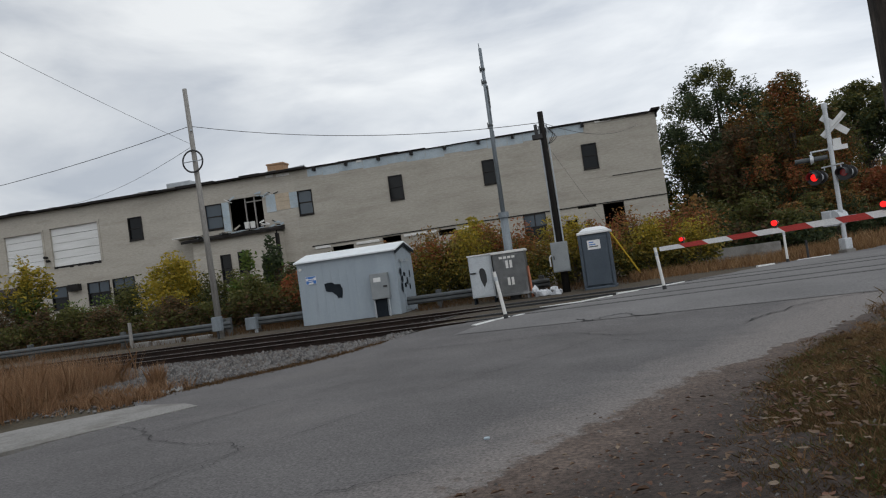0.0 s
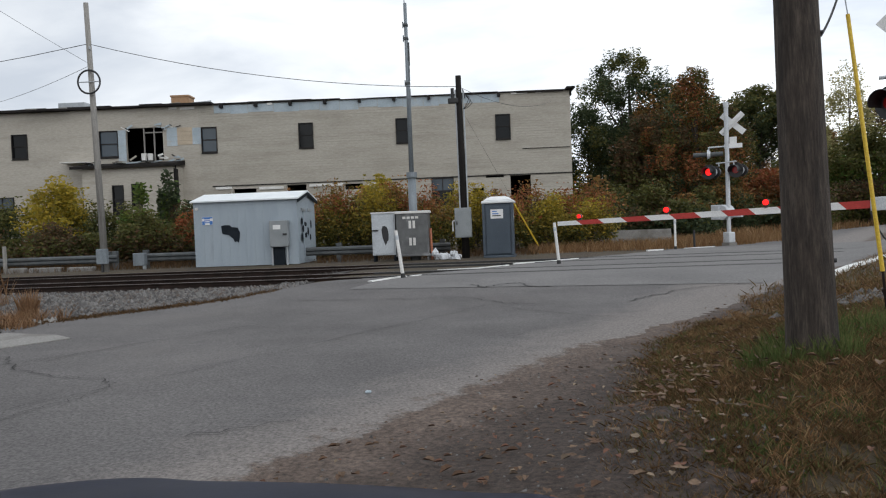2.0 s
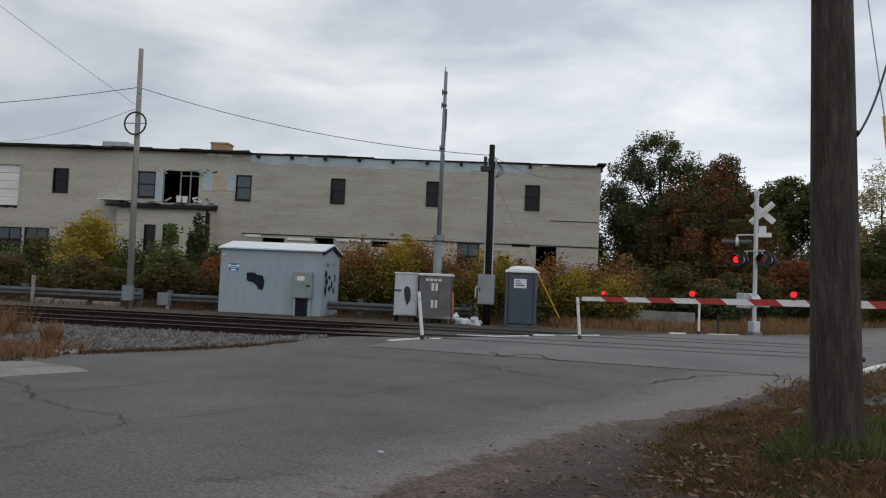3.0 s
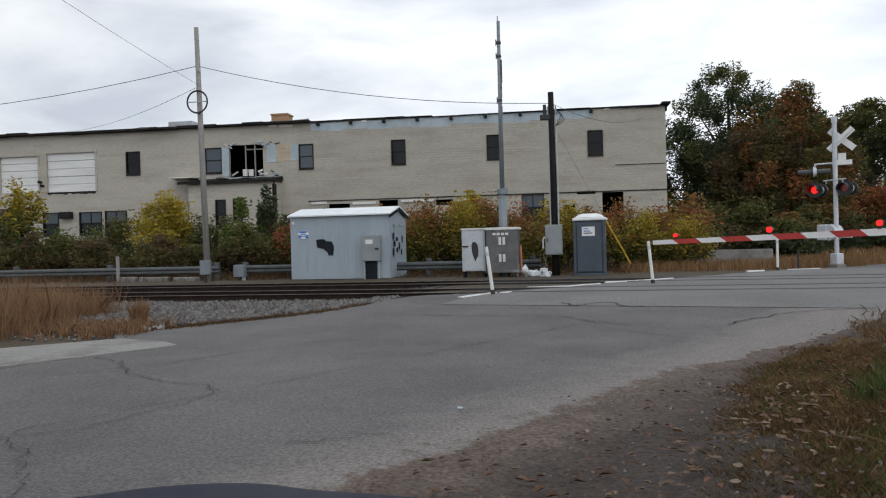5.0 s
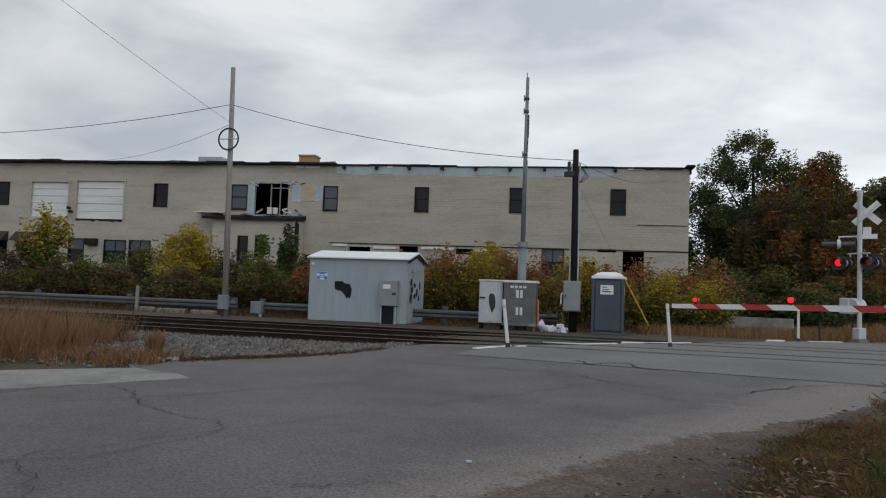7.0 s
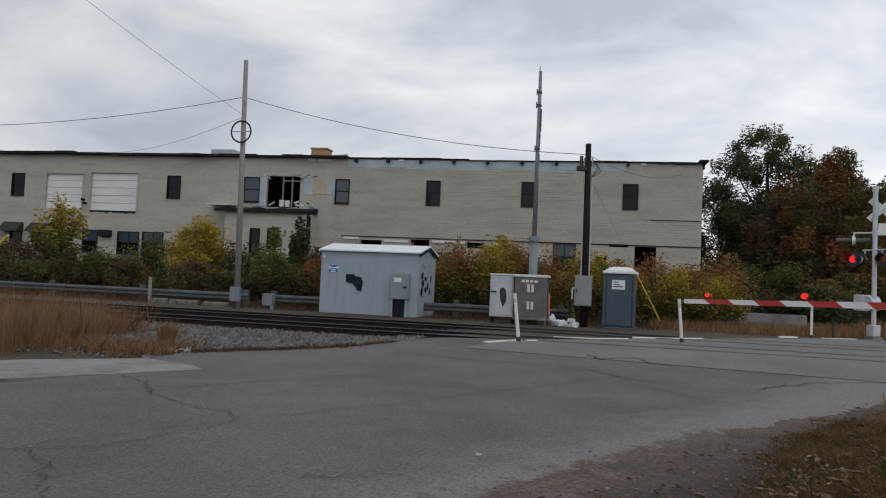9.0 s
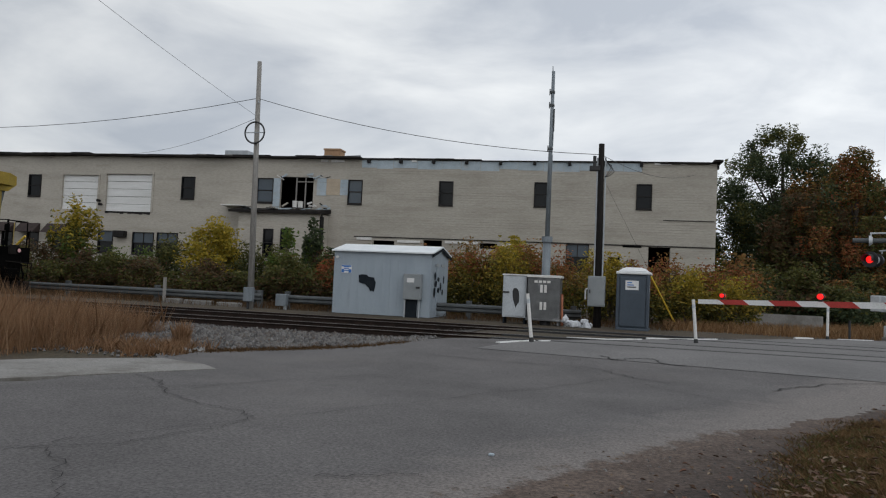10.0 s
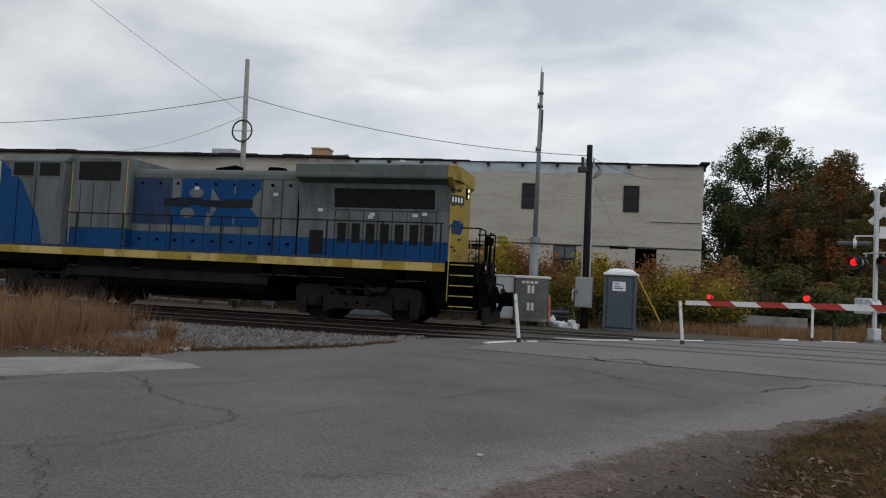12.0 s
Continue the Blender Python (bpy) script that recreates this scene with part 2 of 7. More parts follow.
M["trim_white"] = material("white_trim", [(0.6, 0.59, 0.56), (0.72, 0.71, 0.69)], 2.5, 0.6, bump=0.1)
M["door_white"] = material("white_panel", [(0.62, 0.62, 0.6), (0.74, 0.74, 0.73)], 1.5, 0.6, bump=0.1, stretch=(0.4, 1, 3))
M["ply"] = material("bare_plywood", [(0.42, 0.34, 0.25), (0.5, 0.42, 0.32)], 1.5, 0.8)
# soot tone taken darker, so the rooms' shade is painted in as well
M["inside"] = material("burnt_shaded_interior", [(0.006, 0.0055, 0.005), (0.016, 0.0145, 0.013)], 1.5, 0.95)
M["brick"] = material("brick_stack", [(0.34, 0.2, 0.11), (0.42, 0.27, 0.16)], 6.0, 0.9, bump=0.5)
M["awning"] = material("brown_awning", [(0.022, 0.014, 0.013), (0.045, 0.028, 0.025)], 3.0, 0.8)
M["galv"] = material("galvanised_steel", [(0.33, 0.355, 0.375), (0.42, 0.445, 0.465)], 4.0, 0.5, metal=0.35, bump=0.08)
M["mast_steel"] = material("dull_mast_steel", [(0.17, 0.195, 0.215), (0.24, 0.268, 0.29)], 3.0, 0.55, metal=0.25, bump=0.06, stretch=(3, 3, 0.5), spec=0.3)
M["guard"] = material("weathered_guard_steel", [(0.07, 0.078, 0.082), (0.115, 0.122, 0.125)], 2.0, 0.7, metal=0.15, bump=0.1, stain=(0.06, 0.048, 0.04), stain_scale=1.2, stain_at=(0.55, 0.8), spec=0.3)
M["shed"] = material("pale_painted_steel", [(0.27, 0.318, 0.36), (0.34, 0.388, 0.43)], 1.0, 0.5, bump=0.06, stretch=(2.5, 2.5, 0.4), stain=(0.22, 0.255, 0.285), stain_scale=1.0, stain_at=(0.55, 0.85))
M["shed_roof"] = material("white_sheet_roof", [(0.62, 0.66, 0.68), (0.75, 0.78, 0.79)], 1.5, 0.5, bump=0.05)
M["patch"] = material("dark_overpaint", [(0.009, 0.013, 0.018), (0.018, 0.023, 0.029)], 3.0, 0.8, spec=0.15)
M["cabinet"] = material("bare_aluminium", [(0.095, 0.097, 0.098), (0.155, 0.157, 0.158)], 2.5, 0.5, metal=0.5, bump=0.1, stain=(0.32, 0.32, 0.32), stain_scale=1.5, stain_at=(0.55, 0.75))
M["cab_pale"] = material("pale_cabinet", [(0.4, 0.43, 0.46), (0.5, 0.53, 0.55)], 2.0, 0.5, bump=0.05)
M["box_grey"] = material("grey_enclosure", [(0.205, 0.222, 0.23), (0.265, 0.283, 0.29)], 3.0, 0.5, bump=0.05)
M["toilet"] = material("slate_blue_plastic", [(0.038, 0.054, 0.074), (0.055, 0.074, 0.097)], 2.0, 0.45, bump=0.05)
M["toilet_roof"] = material("white_plastic", [(0.7, 0.71, 0.71), (0.78, 0.79, 0.79)], 2.0, 0.45, bump=0.02)
M["sign_blue"] = material("blue_sign", [(0.03, 0.14, 0.42), (0.05, 0.18, 0.5)], 3.0, 0.4, bump=0)
M["sign_white"] = material("white_sheeting", [(0.66, 0.66, 0.65), (0.74, 0.74, 0.73)], 4.0, 0.5, bump=0)
M["ink"] = material("black_ink", [(0.015, 0.015, 0.017), (0.03, 0.03, 0.03)], 4.0, 0.6, bump=0)
M["pole_wood"] = material("weathered_pole", [(0.024, 0.0175, 0.0135), (0.05, 0.038, 0.03), (0.085, 0.068, 0.055)], 2.4, 0.92, bump=1.0, fine=8, stretch=(9, 9, 1.1), stain=(0.013, 0.01, 0.008), stain_scale=1.1, stain_at=(0.52, 0.7), grit=0.6)
M["pole_pale"] = material("silvered_pole", [(0.2, 0.188, 0.172), (0.3, 0.288, 0.268)], 2.0, 0.85, bump=0.6, fine=14, stretch=(7, 7, 0.4))
M["pole_black"] = material("tarred_pole", [(0.009, 0.008, 0.008), (0.022, 0.019, 0.017)], 2.0, 0.9, bump=0.5, fine=14, stretch=(7, 7, 0.4), spec=0.2)
M["cable"] = material("black_cable", [(0.02, 0.02, 0.022), (0.035, 0.035, 0.037)], 4.0, 0.6, bump=0)
M["yellow"] = material("yellow_plastic", [(0.55, 0.36, 0.02), (0.65, 0.44, 0.04)], 3.0, 0.5, bump=0)
M["orange"] = material("faded_orange", [(0.42, 0.14, 0.07), (0.5, 0.2, 0.12)], 3.0, 0.7, bump=0)
M["gate_red"] = material("red_sheeting", [(0.36, 0.025, 0.02), (0.44, 0.04, 0.03)], 4.0, 0.45, bump=0)
M["lamp_black"] = material("black_lamp_housing", [(0.012, 0.012, 0.013), (0.025, 0.025, 0.026)], 4.0, 0.5, bump=0)
M["lens_lit"] = material("lit_red_lens", [(1.0, 0.012, 0.01), (1.0, 0.014, 0.012)], 4.0, 0.3, bump=0, glow=1.1)
M["lens_dim"] = material("dim_red_lens", [(0.12, 0.004, 0.004), (0.16, 0.006, 0.005)], 4.0, 0.2, bump=0, glow=0.25)
M["head_lit"] = material("lit_headlight", [(1.0, 0.86, 0.62), (1.0, 0.9, 0.7)], 4.0, 0.3, bump=0, glow=1.6)
M["ditch_dim"] = material("dim_ditch_lens", [(0.5, 0.3, 0.3), (0.6, 0.4, 0.38)], 4.0, 0.25, bump=0, glow=0.3)
M["mast"] = material("silver_paint", [(0.45, 0.47, 0.49), (0.56, 0.58, 0.6)], 3.0, 0.45, metal=0.2, bump=0.05)
M["trash"] = material("torn_plastic", [(0.5, 0.52, 0.55), (0.65, 0.66, 0.68)], 5.0, 0.6, bump=0.3)
M["loco_grey"] = material("faded_grey_paint", [(0.092, 0.107, 0.112), (0.138, 0.152, 0.153)], 0.8, 0.6, bump=0.06, stretch=(1.5, 1.5, 0.35), stain=(0.045, 0.045, 0.042), stain_scale=1.3, stain_at=(0.47, 0.78), spec=0.25, grit=0.4)
M["loco_blue"] = material("faded_blue_paint", [(0.002, 0.037, 0.128), (0.004, 0.055, 0.172)], 0.9, 0.6, bump=0.06, stretch=(1.5, 1.5, 0.5), stain=(0.01, 0.026, 0.07), stain_scale=0.9, stain_at=(0.54, 0.85), spec=0.15)
M["loco_navy"] = material("grimy_dark_blue_paint", [(0.008, 0.022, 0.065), (0.02, 0.042, 0.1)], 1.2, 0.65, bump=0.06, stretch=(1.5, 1.5, 0.5), stain=(0.045, 0.055, 0.068), stain_scale=1.6, stain_at=(0.5, 0.75), spec=0.2)
M["loco_yellow"] = material("grimy_yellow_paint", [(0.25, 0.172, 0.026), (0.345, 0.25, 0.042)], 1.2, 0.65, bump=0.08, stain=(0.09, 0.06, 0.03), stain_scale=1.6, stain_at=(0.54, 0.72), spec=0.25)
M["loco_cream"] = material("patched_cream_paint", [(0.4, 0.29, 0.075), (0.46, 0.35, 0.12), (0.3, 0.22, 0.04)], 1.6, 0.65, bump=0.08, stretch=(1, 1, 0.6), stain=(0.09, 0.07, 0.045), stain_scale=2.0, stain_at=(0.54, 0.74), spec=0.25)
# near black: the contact shade below the locomotive is put into this colour
M["loco_black"] = material("oily_shaded_underframe", [(0.0015, 0.0014, 0.0014), (0.004, 0.0037, 0.0035)], 2.0, 0.95, bump=0.3, spec=0.04)
M["truck"] = material("dusty_cast_steel", [(0.009, 0.0078, 0.0072), (0.024, 0.0205, 0.0185)], 2.0, 0.9, bump=0.4, spec=0.08)
M["loco_roof"] = material("sooty_grey", [(0.075, 0.086, 0.086), (0.115, 0.128, 0.126)], 1.0, 0.7, bump=0.1, spec=0.25, stain=(0.04, 0.042, 0.04), stain_scale=1.2, stain_at=(0.52, 0.8))
M["screen"] = material("radiator_screen", [(0.006, 0.006, 0.0065), (0.016, 0.016, 0.016)], 8.0, 0.7, bump=0.6, fine=120, spec=0.15)
M["car_paint"] = material("dark_blue_car_paint", [(0.03, 0.04, 0.085), (0.036, 0.048, 0.1)], 1.5, 0.36, metal=0.25, bump=0.0, coat=0.25, stain=(0.06, 0.064, 0.08), stain_scale=2.5, stain_at=(0.45, 0.95))
M["rubber"] = material("black_rubber", [(0.012, 0.012, 0.012), (0.03, 0.03, 0.03)], 6.0, 0.7, bump=0.1)
M["bark"] = material("tree_bark", [(0.05, 0.04, 0.03), (0.1, 0.08, 0.065)], 3.0, 0.9, bump=0.7, fine=20, stretch=(5, 5, 0.7))
for key, stops in {
    "leaf_green": [(0.032, 0.05, 0.023), (0.056, 0.078, 0.035), (0.09, 0.11, 0.052), (0.022, 0.034, 0.017)],
    "leaf_turn": [(0.27, 0.11, 0.036), (0.14, 0.11, 0.04), (0.34, 0.165, 0.046), (0.1, 0.09, 0.034), (0.2, 0.078, 0.033)],
    "leaf_yellow": [(0.4, 0.29, 0.03), (0.27, 0.23, 0.035), (0.46, 0.32, 0.035), (0.16, 0.17, 0.035)],
    "leaf_red": [(0.3, 0.085, 0.04), (0.22, 0.075, 0.032), (0.34, 0.13, 0.05), (0.15, 0.1, 0.038)],
    "leaf_olive": [(0.075, 0.085, 0.026), (0.125, 0.125, 0.035), (0.055, 0.064, 0.022), (0.16, 0.13, 0.038)],
    "leaf_gold": [(0.27, 0.2, 0.035), (0.19, 0.165, 0.035), (0.33, 0.225, 0.04), (0.12, 0.12, 0.032)],
    "leaf_bright": [(0.07, 0.13, 0.025), (0.1, 0.16, 0.035), (0.16, 0.18, 0.04), (0.05, 0.09, 0.02)],
    "leaf_pale": [(0.38, 0.33, 0.14), (0.28, 0.27, 0.12), (0.45, 0.4, 0.2)],
    "leaf_brown": [(0.1, 0.06, 0.034), (0.14, 0.078, 0.038), (0.066, 0.056, 0.029), (0.085, 0.08, 0.036)],
}.items():
    M[key] = material(key, [tuple(1.03 * v for v in s) for s in stops], rough=0.65, bump=0, by="island", spec=0.25, leafy=True)


def glass_material(name, tint, shine):
    m = bpy.data.materials.new(name)
    m.use_nodes = True
    b = m.node_tree.nodes["Principled BSDF"]
    b.inputs["Base Color"].default_value = (*tint, 1)
    b.inputs["Roughness"].default_value = 0.07
    b.inputs["Specular IOR Level"].default_value = shine
    b.inputs["Transmission Weight"].default_value = 0.15
    return m


M["glass"] = glass_material("window_glass", (0.006, 0.007, 0.008), 0.18)
# pale blue base colour paints the reflected sky into some panes
M["glass_blue"] = glass_material("sky_tinted_window_glass", (0.05, 0.07, 0.09), 0.5)


# ---- shape helpers ----
def bx(bm, x0, y0, z0, x1, y1, z1, bevel=0.0):
    made = bmesh.ops.create_cube(bm, size=1)["verts"]
    for v in made:
        v.co = Vector(((x0, x1)[v.co.x > 0], (y0, y1)[v.co.y > 0], (z0, z1)[v.co.z > 0]))
    if bevel:
        edges = list({e for v in made for e in v.link_edges})
        bmesh.ops.bevel(bm, geom=edges, offset=bevel, segments=2, affect="EDGES", profile=0.5)
    return bm


def tube(bm, p0, p1, r0, r1=None, seg=12, caps=True):
    p0, p1 = Vector(p0), Vector(p1)
    turn = (p1 - p0).to_track_quat("Z", "Y").to_matrix().to_4x4()
    m = Matrix.Translation((p0 + p1) / 2) @ turn
    bmesh.ops.create_cone(bm, cap_ends=caps, segments=seg, radius1=r0, radius2=r0 if r1 is None else r1, depth=(p1 - p0).length, matrix=m)
    return bm


def prism(bm, points, axis, a, b):
    """Extrudes a closed outline of 2D points from a to b along an axis: x (points are y, z), y (x, z) or z (x, y)."""
    put = {"x": lambda p, q: (q, p[0], p[1]), "y": lambda p, q: (p[0], q, p[1]), "z": lambda p, q: (p[0], p[1], q)}[axis]
    lo = [bm.verts.new(put(p, a)) for p in points]
    hi = [bm.verts.new(put(p, b)) for p in points]
    n = len(points)
    faces = [bm.faces.new(lo), bm.faces.new(hi[::-1])]
    faces += [bm.faces.new((lo[i], hi[i], hi[(i + 1) % n], lo[(i + 1) % n])) for i in range(n)]
    bmesh.ops.recalc_face_normals(bm, faces=faces)
    return bm


def fresh():
    return bmesh.new()


def part(name, bm, mat, parent, label="", smooth=False):
    me = bpy.data.meshes.new(name)
    bm.to_mesh(me)
    bm.free()
    me.materials.append(M[mat])
    if smooth:
        me.shade_smooth()
    ob = new(name, me)
    ob.parent = parent
    return tagged(ob, label)


def thing(name, label, category, at=None, group="", kind=""):
    ob = new(name)
    ob.empty_display_size = 0.2
    if at is not None:
        ob.matrix_basis = at
    return tagged(ob, label, category, group, kind)


def solo(name, bm, mat, label, category, at=None, group="", kind="", smooth=False):
    ob = part(name, bm, mat, None, "", smooth)
    if at is not None:
        ob.matrix_basis = at
    return tagged(ob, label, category, group, kind)


def sheet_mesh(name, verts, faces, mat):
    me = bpy.data.meshes.new(name)
    me.from_pydata(verts, [], faces)
    me.materials.append(M[mat])
    return new(name, me)


def cable(name, points, radius, mat, label, category="cable", sag=0.0, parent=None):
    """A hanging line between points, each span sagging."""
    cu = bpy.data.curves.new(name, "CURVE")
    cu.dimensions, cu.bevel_depth, cu.bevel_resolution = "3D", radius, 1
    path = []
    for a, b in zip(points, points[1:]):
        for i in range(12):
            k = i / 12
            p = Vector(a).lerp(Vector(b), k)
            p.z -= sag * 4 * k * (1 - k)
            path.append(p)
    path.append(Vector(points[-1]))
    sp = cu.splines.new("POLY")
    sp.points.add(len(path) - 1)
    for q, p in zip(sp.points, path):
        q.co = (*p, 1)
    cu.materials.append(M[mat])
    ob = new(name, cu)
    ob.parent = parent
    return ob if parent else tagged(ob, label, category)


def step(v):
    v = min(1.0, max(0.0, v))
    return v * v * (3 - 2 * v)


def height(x, y):
    """The ground: flat by the road, a low bank on the verge, a rise to the tracks."""
    rise = (0.06 + 0.14 * step((x + 6.2) / 2.4)) * step((y - 11) / 5.3) + 0.12 * (1 - step((x + 6.2) / 2.4)) * step((y - 24.3) / 1.5)
    d = (x + 0.2) * 0.87 - (y - 4.5) * 0.49
    bank = 0.42 * step(d / 1.9) * step((y - 2.2) / 3.0) * (1 - 0.55 * step((y - 9) / 5))
    return rise + bank * step((30 - x) / 15)


# ---- ground ----
def spread(lo, hi, dense_lo, dense_hi, fine, growth=1.35):
    out = list(np.arange(dense_lo, dense_hi + 1e-6, fine))
    s, v = fine, dense_hi
    while v < hi:
        s *= growth
        v += s
        out.append(v)
    s, v = fine, dense_lo
    while v > lo:
        s *= growth
        v -= s
        out.insert(0, v)
    return out


def build_ground():
    xs, ys = spread(-1500, 1500, -14, 14, 0.5), spread(-1500, 2500, -4, 34, 0.5)
    verts = [(x, y, height(x, y) - 0.02 + 0.012 * noise.noise((x * 1.3, y * 1.3, 0))) for y in ys for x in xs]
    w = len(xs)
    faces = [(j * w + i, j * w + i + 1, (j + 1) * w + i + 1, (j + 1) * w + i) for j in range(len(ys) - 1) for i in range(w - 1)]
    ob = sheet_mesh("ground", verts, faces, "turf")
    tagged(ob, "dying brown and green turf over uneven soil", "ground", kind="structure")


LEFT = [(-14, -5), (-10.5, 2.3), (-7.3, 7.75), (-7.3, 10.2), (-8.2, 11.4), (-5.9, 14.2), (-4.7, 16.4), (-2.9, 17.6), (-0.8, 19.7), (1.5, 22.4), (6.1, 27.2), (9.4, 29.2), (16.2, 41.5), (29, 57), (62, 96)]
RIGHT = [(-8.4, -7), (-2.9, 0.6), (-1.2, 3.8), (-0.98, 4.7), (-0.42, 5.55), (0.74, 7.5), (1.6, 8.85), (3.1, 11.0), (4.9, 13.4), (6.9, 15.6), (9.2, 17.9), (12.8, 22), (19, 30), (34, 44), (76, 84)]


def between(line, k):
    i = min(int(k), len(line) - 2)
    a, b = Vector(line[i]), Vector(line[i + 1])
    return a.lerp(b, k - i)


def strip(name, left, right, lift, mat, along=12, across=10, ragged=0.0, seed=0.0, lip=0.03):
    verts, faces = [], []
    n = (len(left) - 1) * along
    for i in range(n + 1):
        a, b = between(left, i / along), between(right, i / along)
        side = (b - a).normalized()
        a = a + side * ragged * noise.noise((a.x * 1.1, a.y * 1.1, seed)) + side * ragged * 0.4 * noise.noise((a.x * 5, a.y * 5, seed))
        b = b + side * ragged * noise.noise((b.x * 1.1, b.y * 1.1, seed + 9)) + side * ragged * 0.5 * noise.noise((b.x * 5, b.y * 5, seed + 9)) + side * ragged * 0.3 * noise.noise((b.x * 17, b.y * 17, seed + 9))
        for j in range(across + 1):
            p = a.lerp(b, j / across)
            verts.append((p.x, p.y, height(p.x, p.y) + lift - (lip if j in (0, across) else 0)))
    w = across + 1
    for i in range(n):
        for j in range(across):
            faces.append((i * w + j, i * w + j + 1, (i + 1) * w + j + 1, (i + 1) * w + j))
    return sheet_mesh(name, verts, faces, mat)


build_ground()
road = tagged(strip("road", LEFT, RIGHT, 0.02, "asphalt", along=40, across=24, ragged=0.24, lip=0.013), "worn grey asphalt road with cracks and sandy edges", "road", kind="structure")
# trodden verge between the asphalt and the grass
tagged(strip("dirt_verge", [(-8, 1.5), (-3.6, 4.9), (-2.6, 5.9), (-1.6, 6.9), (-0.6, 8.0), (0.6, 9.5), (2.2, 12.1), (4.0, 14.3), (6.0, 16.6)],
             [(2.6, -2.5), (1.7, 2.2), (1.1, 3.9), (1.05, 5.1), (1.25, 6.5), (1.65, 8.1), (2.3, 9.4), (3.4, 11.1), (5.2, 13.2)], 0.011, "sand", along=24, across=24, ragged=0.3, seed=3, lip=0.028), "sandy trodden dirt verge with fallen leaves", "dirt", kind="structure")
tagged(strip("crossing_pavement", [(-3.6, 14.75), (-2.7, 17.7), (-0.7, 19.8), (1.6, 22.5), (5.9, 27.0)],
             [(5.1, 13.75), (6.9, 15.5), (9.1, 17.8), (12.6, 21.8), (17, 27.6)], 0.028, "asphalt_new", across=16, ragged=0.08, seed=7), "newer asphalt over the level crossing, paler with painted-in sky sheen", "road", kind="structure")
# concrete apron by the dry grass
bm = fresh()
outline = [(-6.05, 9.82), (-6.5, 10.2), (-7.5, 10.55), (-8.75, 9.4), (-13.4, 2.0), (-11.6, 1.2), (-7.35, 7.8)]
prism(bm, outline, "z", -0.1, 0.034)
solo("concrete_apron", bm, "concrete", "cracked pale concrete apron beside the road", "pavement", kind="structure")


def crack(points, width=0.022, seed=0):
    """A thin tar-dark line that wanders along the asphalt."""
    verts, faces = [], []
    rng = random.Random(seed)
    path = []
    for a, b in zip(points, points[1:]):
        for i in range(8):
            p = Vector(a).lerp(Vector(b), i / 8)
            path.append(p + Vector((rng.uniform(-0.05, 0.05), rng.uniform(-0.05, 0.05))))
    for i, p in enumerate(path):
        d = (path[min(i + 1, len(path) - 1)] - path[max(i - 1, 0)]).normalized()
        w = width * rng.uniform(0.3, 1.0)
        for s in (-1, 1):
            verts.append((p.x - d.y * w * s, p.y + d.x * w * s, height(p.x, p.y) + 0.034))
        if i:
            faces.append((2 * i - 2, 2 * i - 1, 2 * i + 1, 2 * i))
    ob = sheet_mesh("crack", verts, faces, "trim_dark")
    ob.parent = road


for i, (pts, w) in enumerate([
        ([(-6.6, 8.7), (-6.0, 8.35), (-5.36, 7.6), (-4.48, 7.06), (-3.94, 6.93), (-3.7, 6.62)], 0.009),
        ([(-3.7, 6.62), (-3.7, 6.2), (-3.88, 5.68), (-4.09, 5.1), (-4.8, 4.6)], 0.007),
        ([(-4.6, 4.9), (-3.98, 4.46), (-3.57, 4.0), (-3.2, 3.3)], 0.0055),
        ([(-3.76, 13.4), (-2.1, 13.2), (-1.0, 13.2), (0.2, 13.0)], 0.012),
        ([(-0.67, 14.85), (-0.43, 14.32), (-0.1, 14.7), (0.31, 14.85), (0.42, 14.32), (0.9, 14.1)], 0.03),
        ([(-0.58, 12.95), (0.0, 12.45), (0.52, 12.14)], 0.014),
        ([(0.1, 11.8), (1.2, 10.7), (2.0, 10.3)], 0.008),
        ([(2.0, 12.2), (2.5, 12.75), (3.2, 13.4), (4.05, 13.7), (4.7, 13.8)], 0.02),
        ([(-5.36, 7.6), (-5.1, 8.5), (-4.5, 9.6)], 0.006),
        ([(-2.2, 4.9), (-1.75, 5.15), (-1.45, 5.3)], 0.008)]):
    crack(pts, w, i)

# long thin seams between paving lanes
crack([(-6.43, 6.88), (-5.28, 8.33), (-3.71, 10.68), (-2.9, 11.9)], 0.006, 21)
crack([(-4.57, 5.0), (-3.91, 6.16), (-2.78, 7.99), (-1.29, 10.63), (-0.2, 12.4)], 0.006, 22)


def paint_line(points, width, tall=0.05):
    """A low white kerb strip that follows the edge of the crossing."""
    bm = fresh()
    rows = []
    for i, p in enumerate(points):
        a, b = Vector(points[max(i - 1, 0)]), Vector(points[min(i + 1, len(points) - 1)])
        d = (b - a).normalized()
        z = height(*p)
        rows.append([bm.verts.new((p[0] - d.y * width * s / 2, p[1] + d.x * width * s / 2, z + h)) for s, h in ((-1, -0.02), (-0.7, tall + 0.03), (0.7, tall + 0.03), (1, -0.02))])
    for r0, r1 in zip(rows, rows[1:]):
        for k in range(3):
            bm.faces.new((r0[k], r0[k + 1], r1[k + 1], r1[k]))
    bm.faces.new(rows[0])
    bm.faces.new(rows[-1][::-1])
    bmesh.ops.recalc_face_normals(bm, faces=bm.faces[:])
    solo("edge_kerb", bm, "paint_white", "low white painted kerb strip at the crossing's edge", "kerb", group="crossing kerbs", kind="structure")


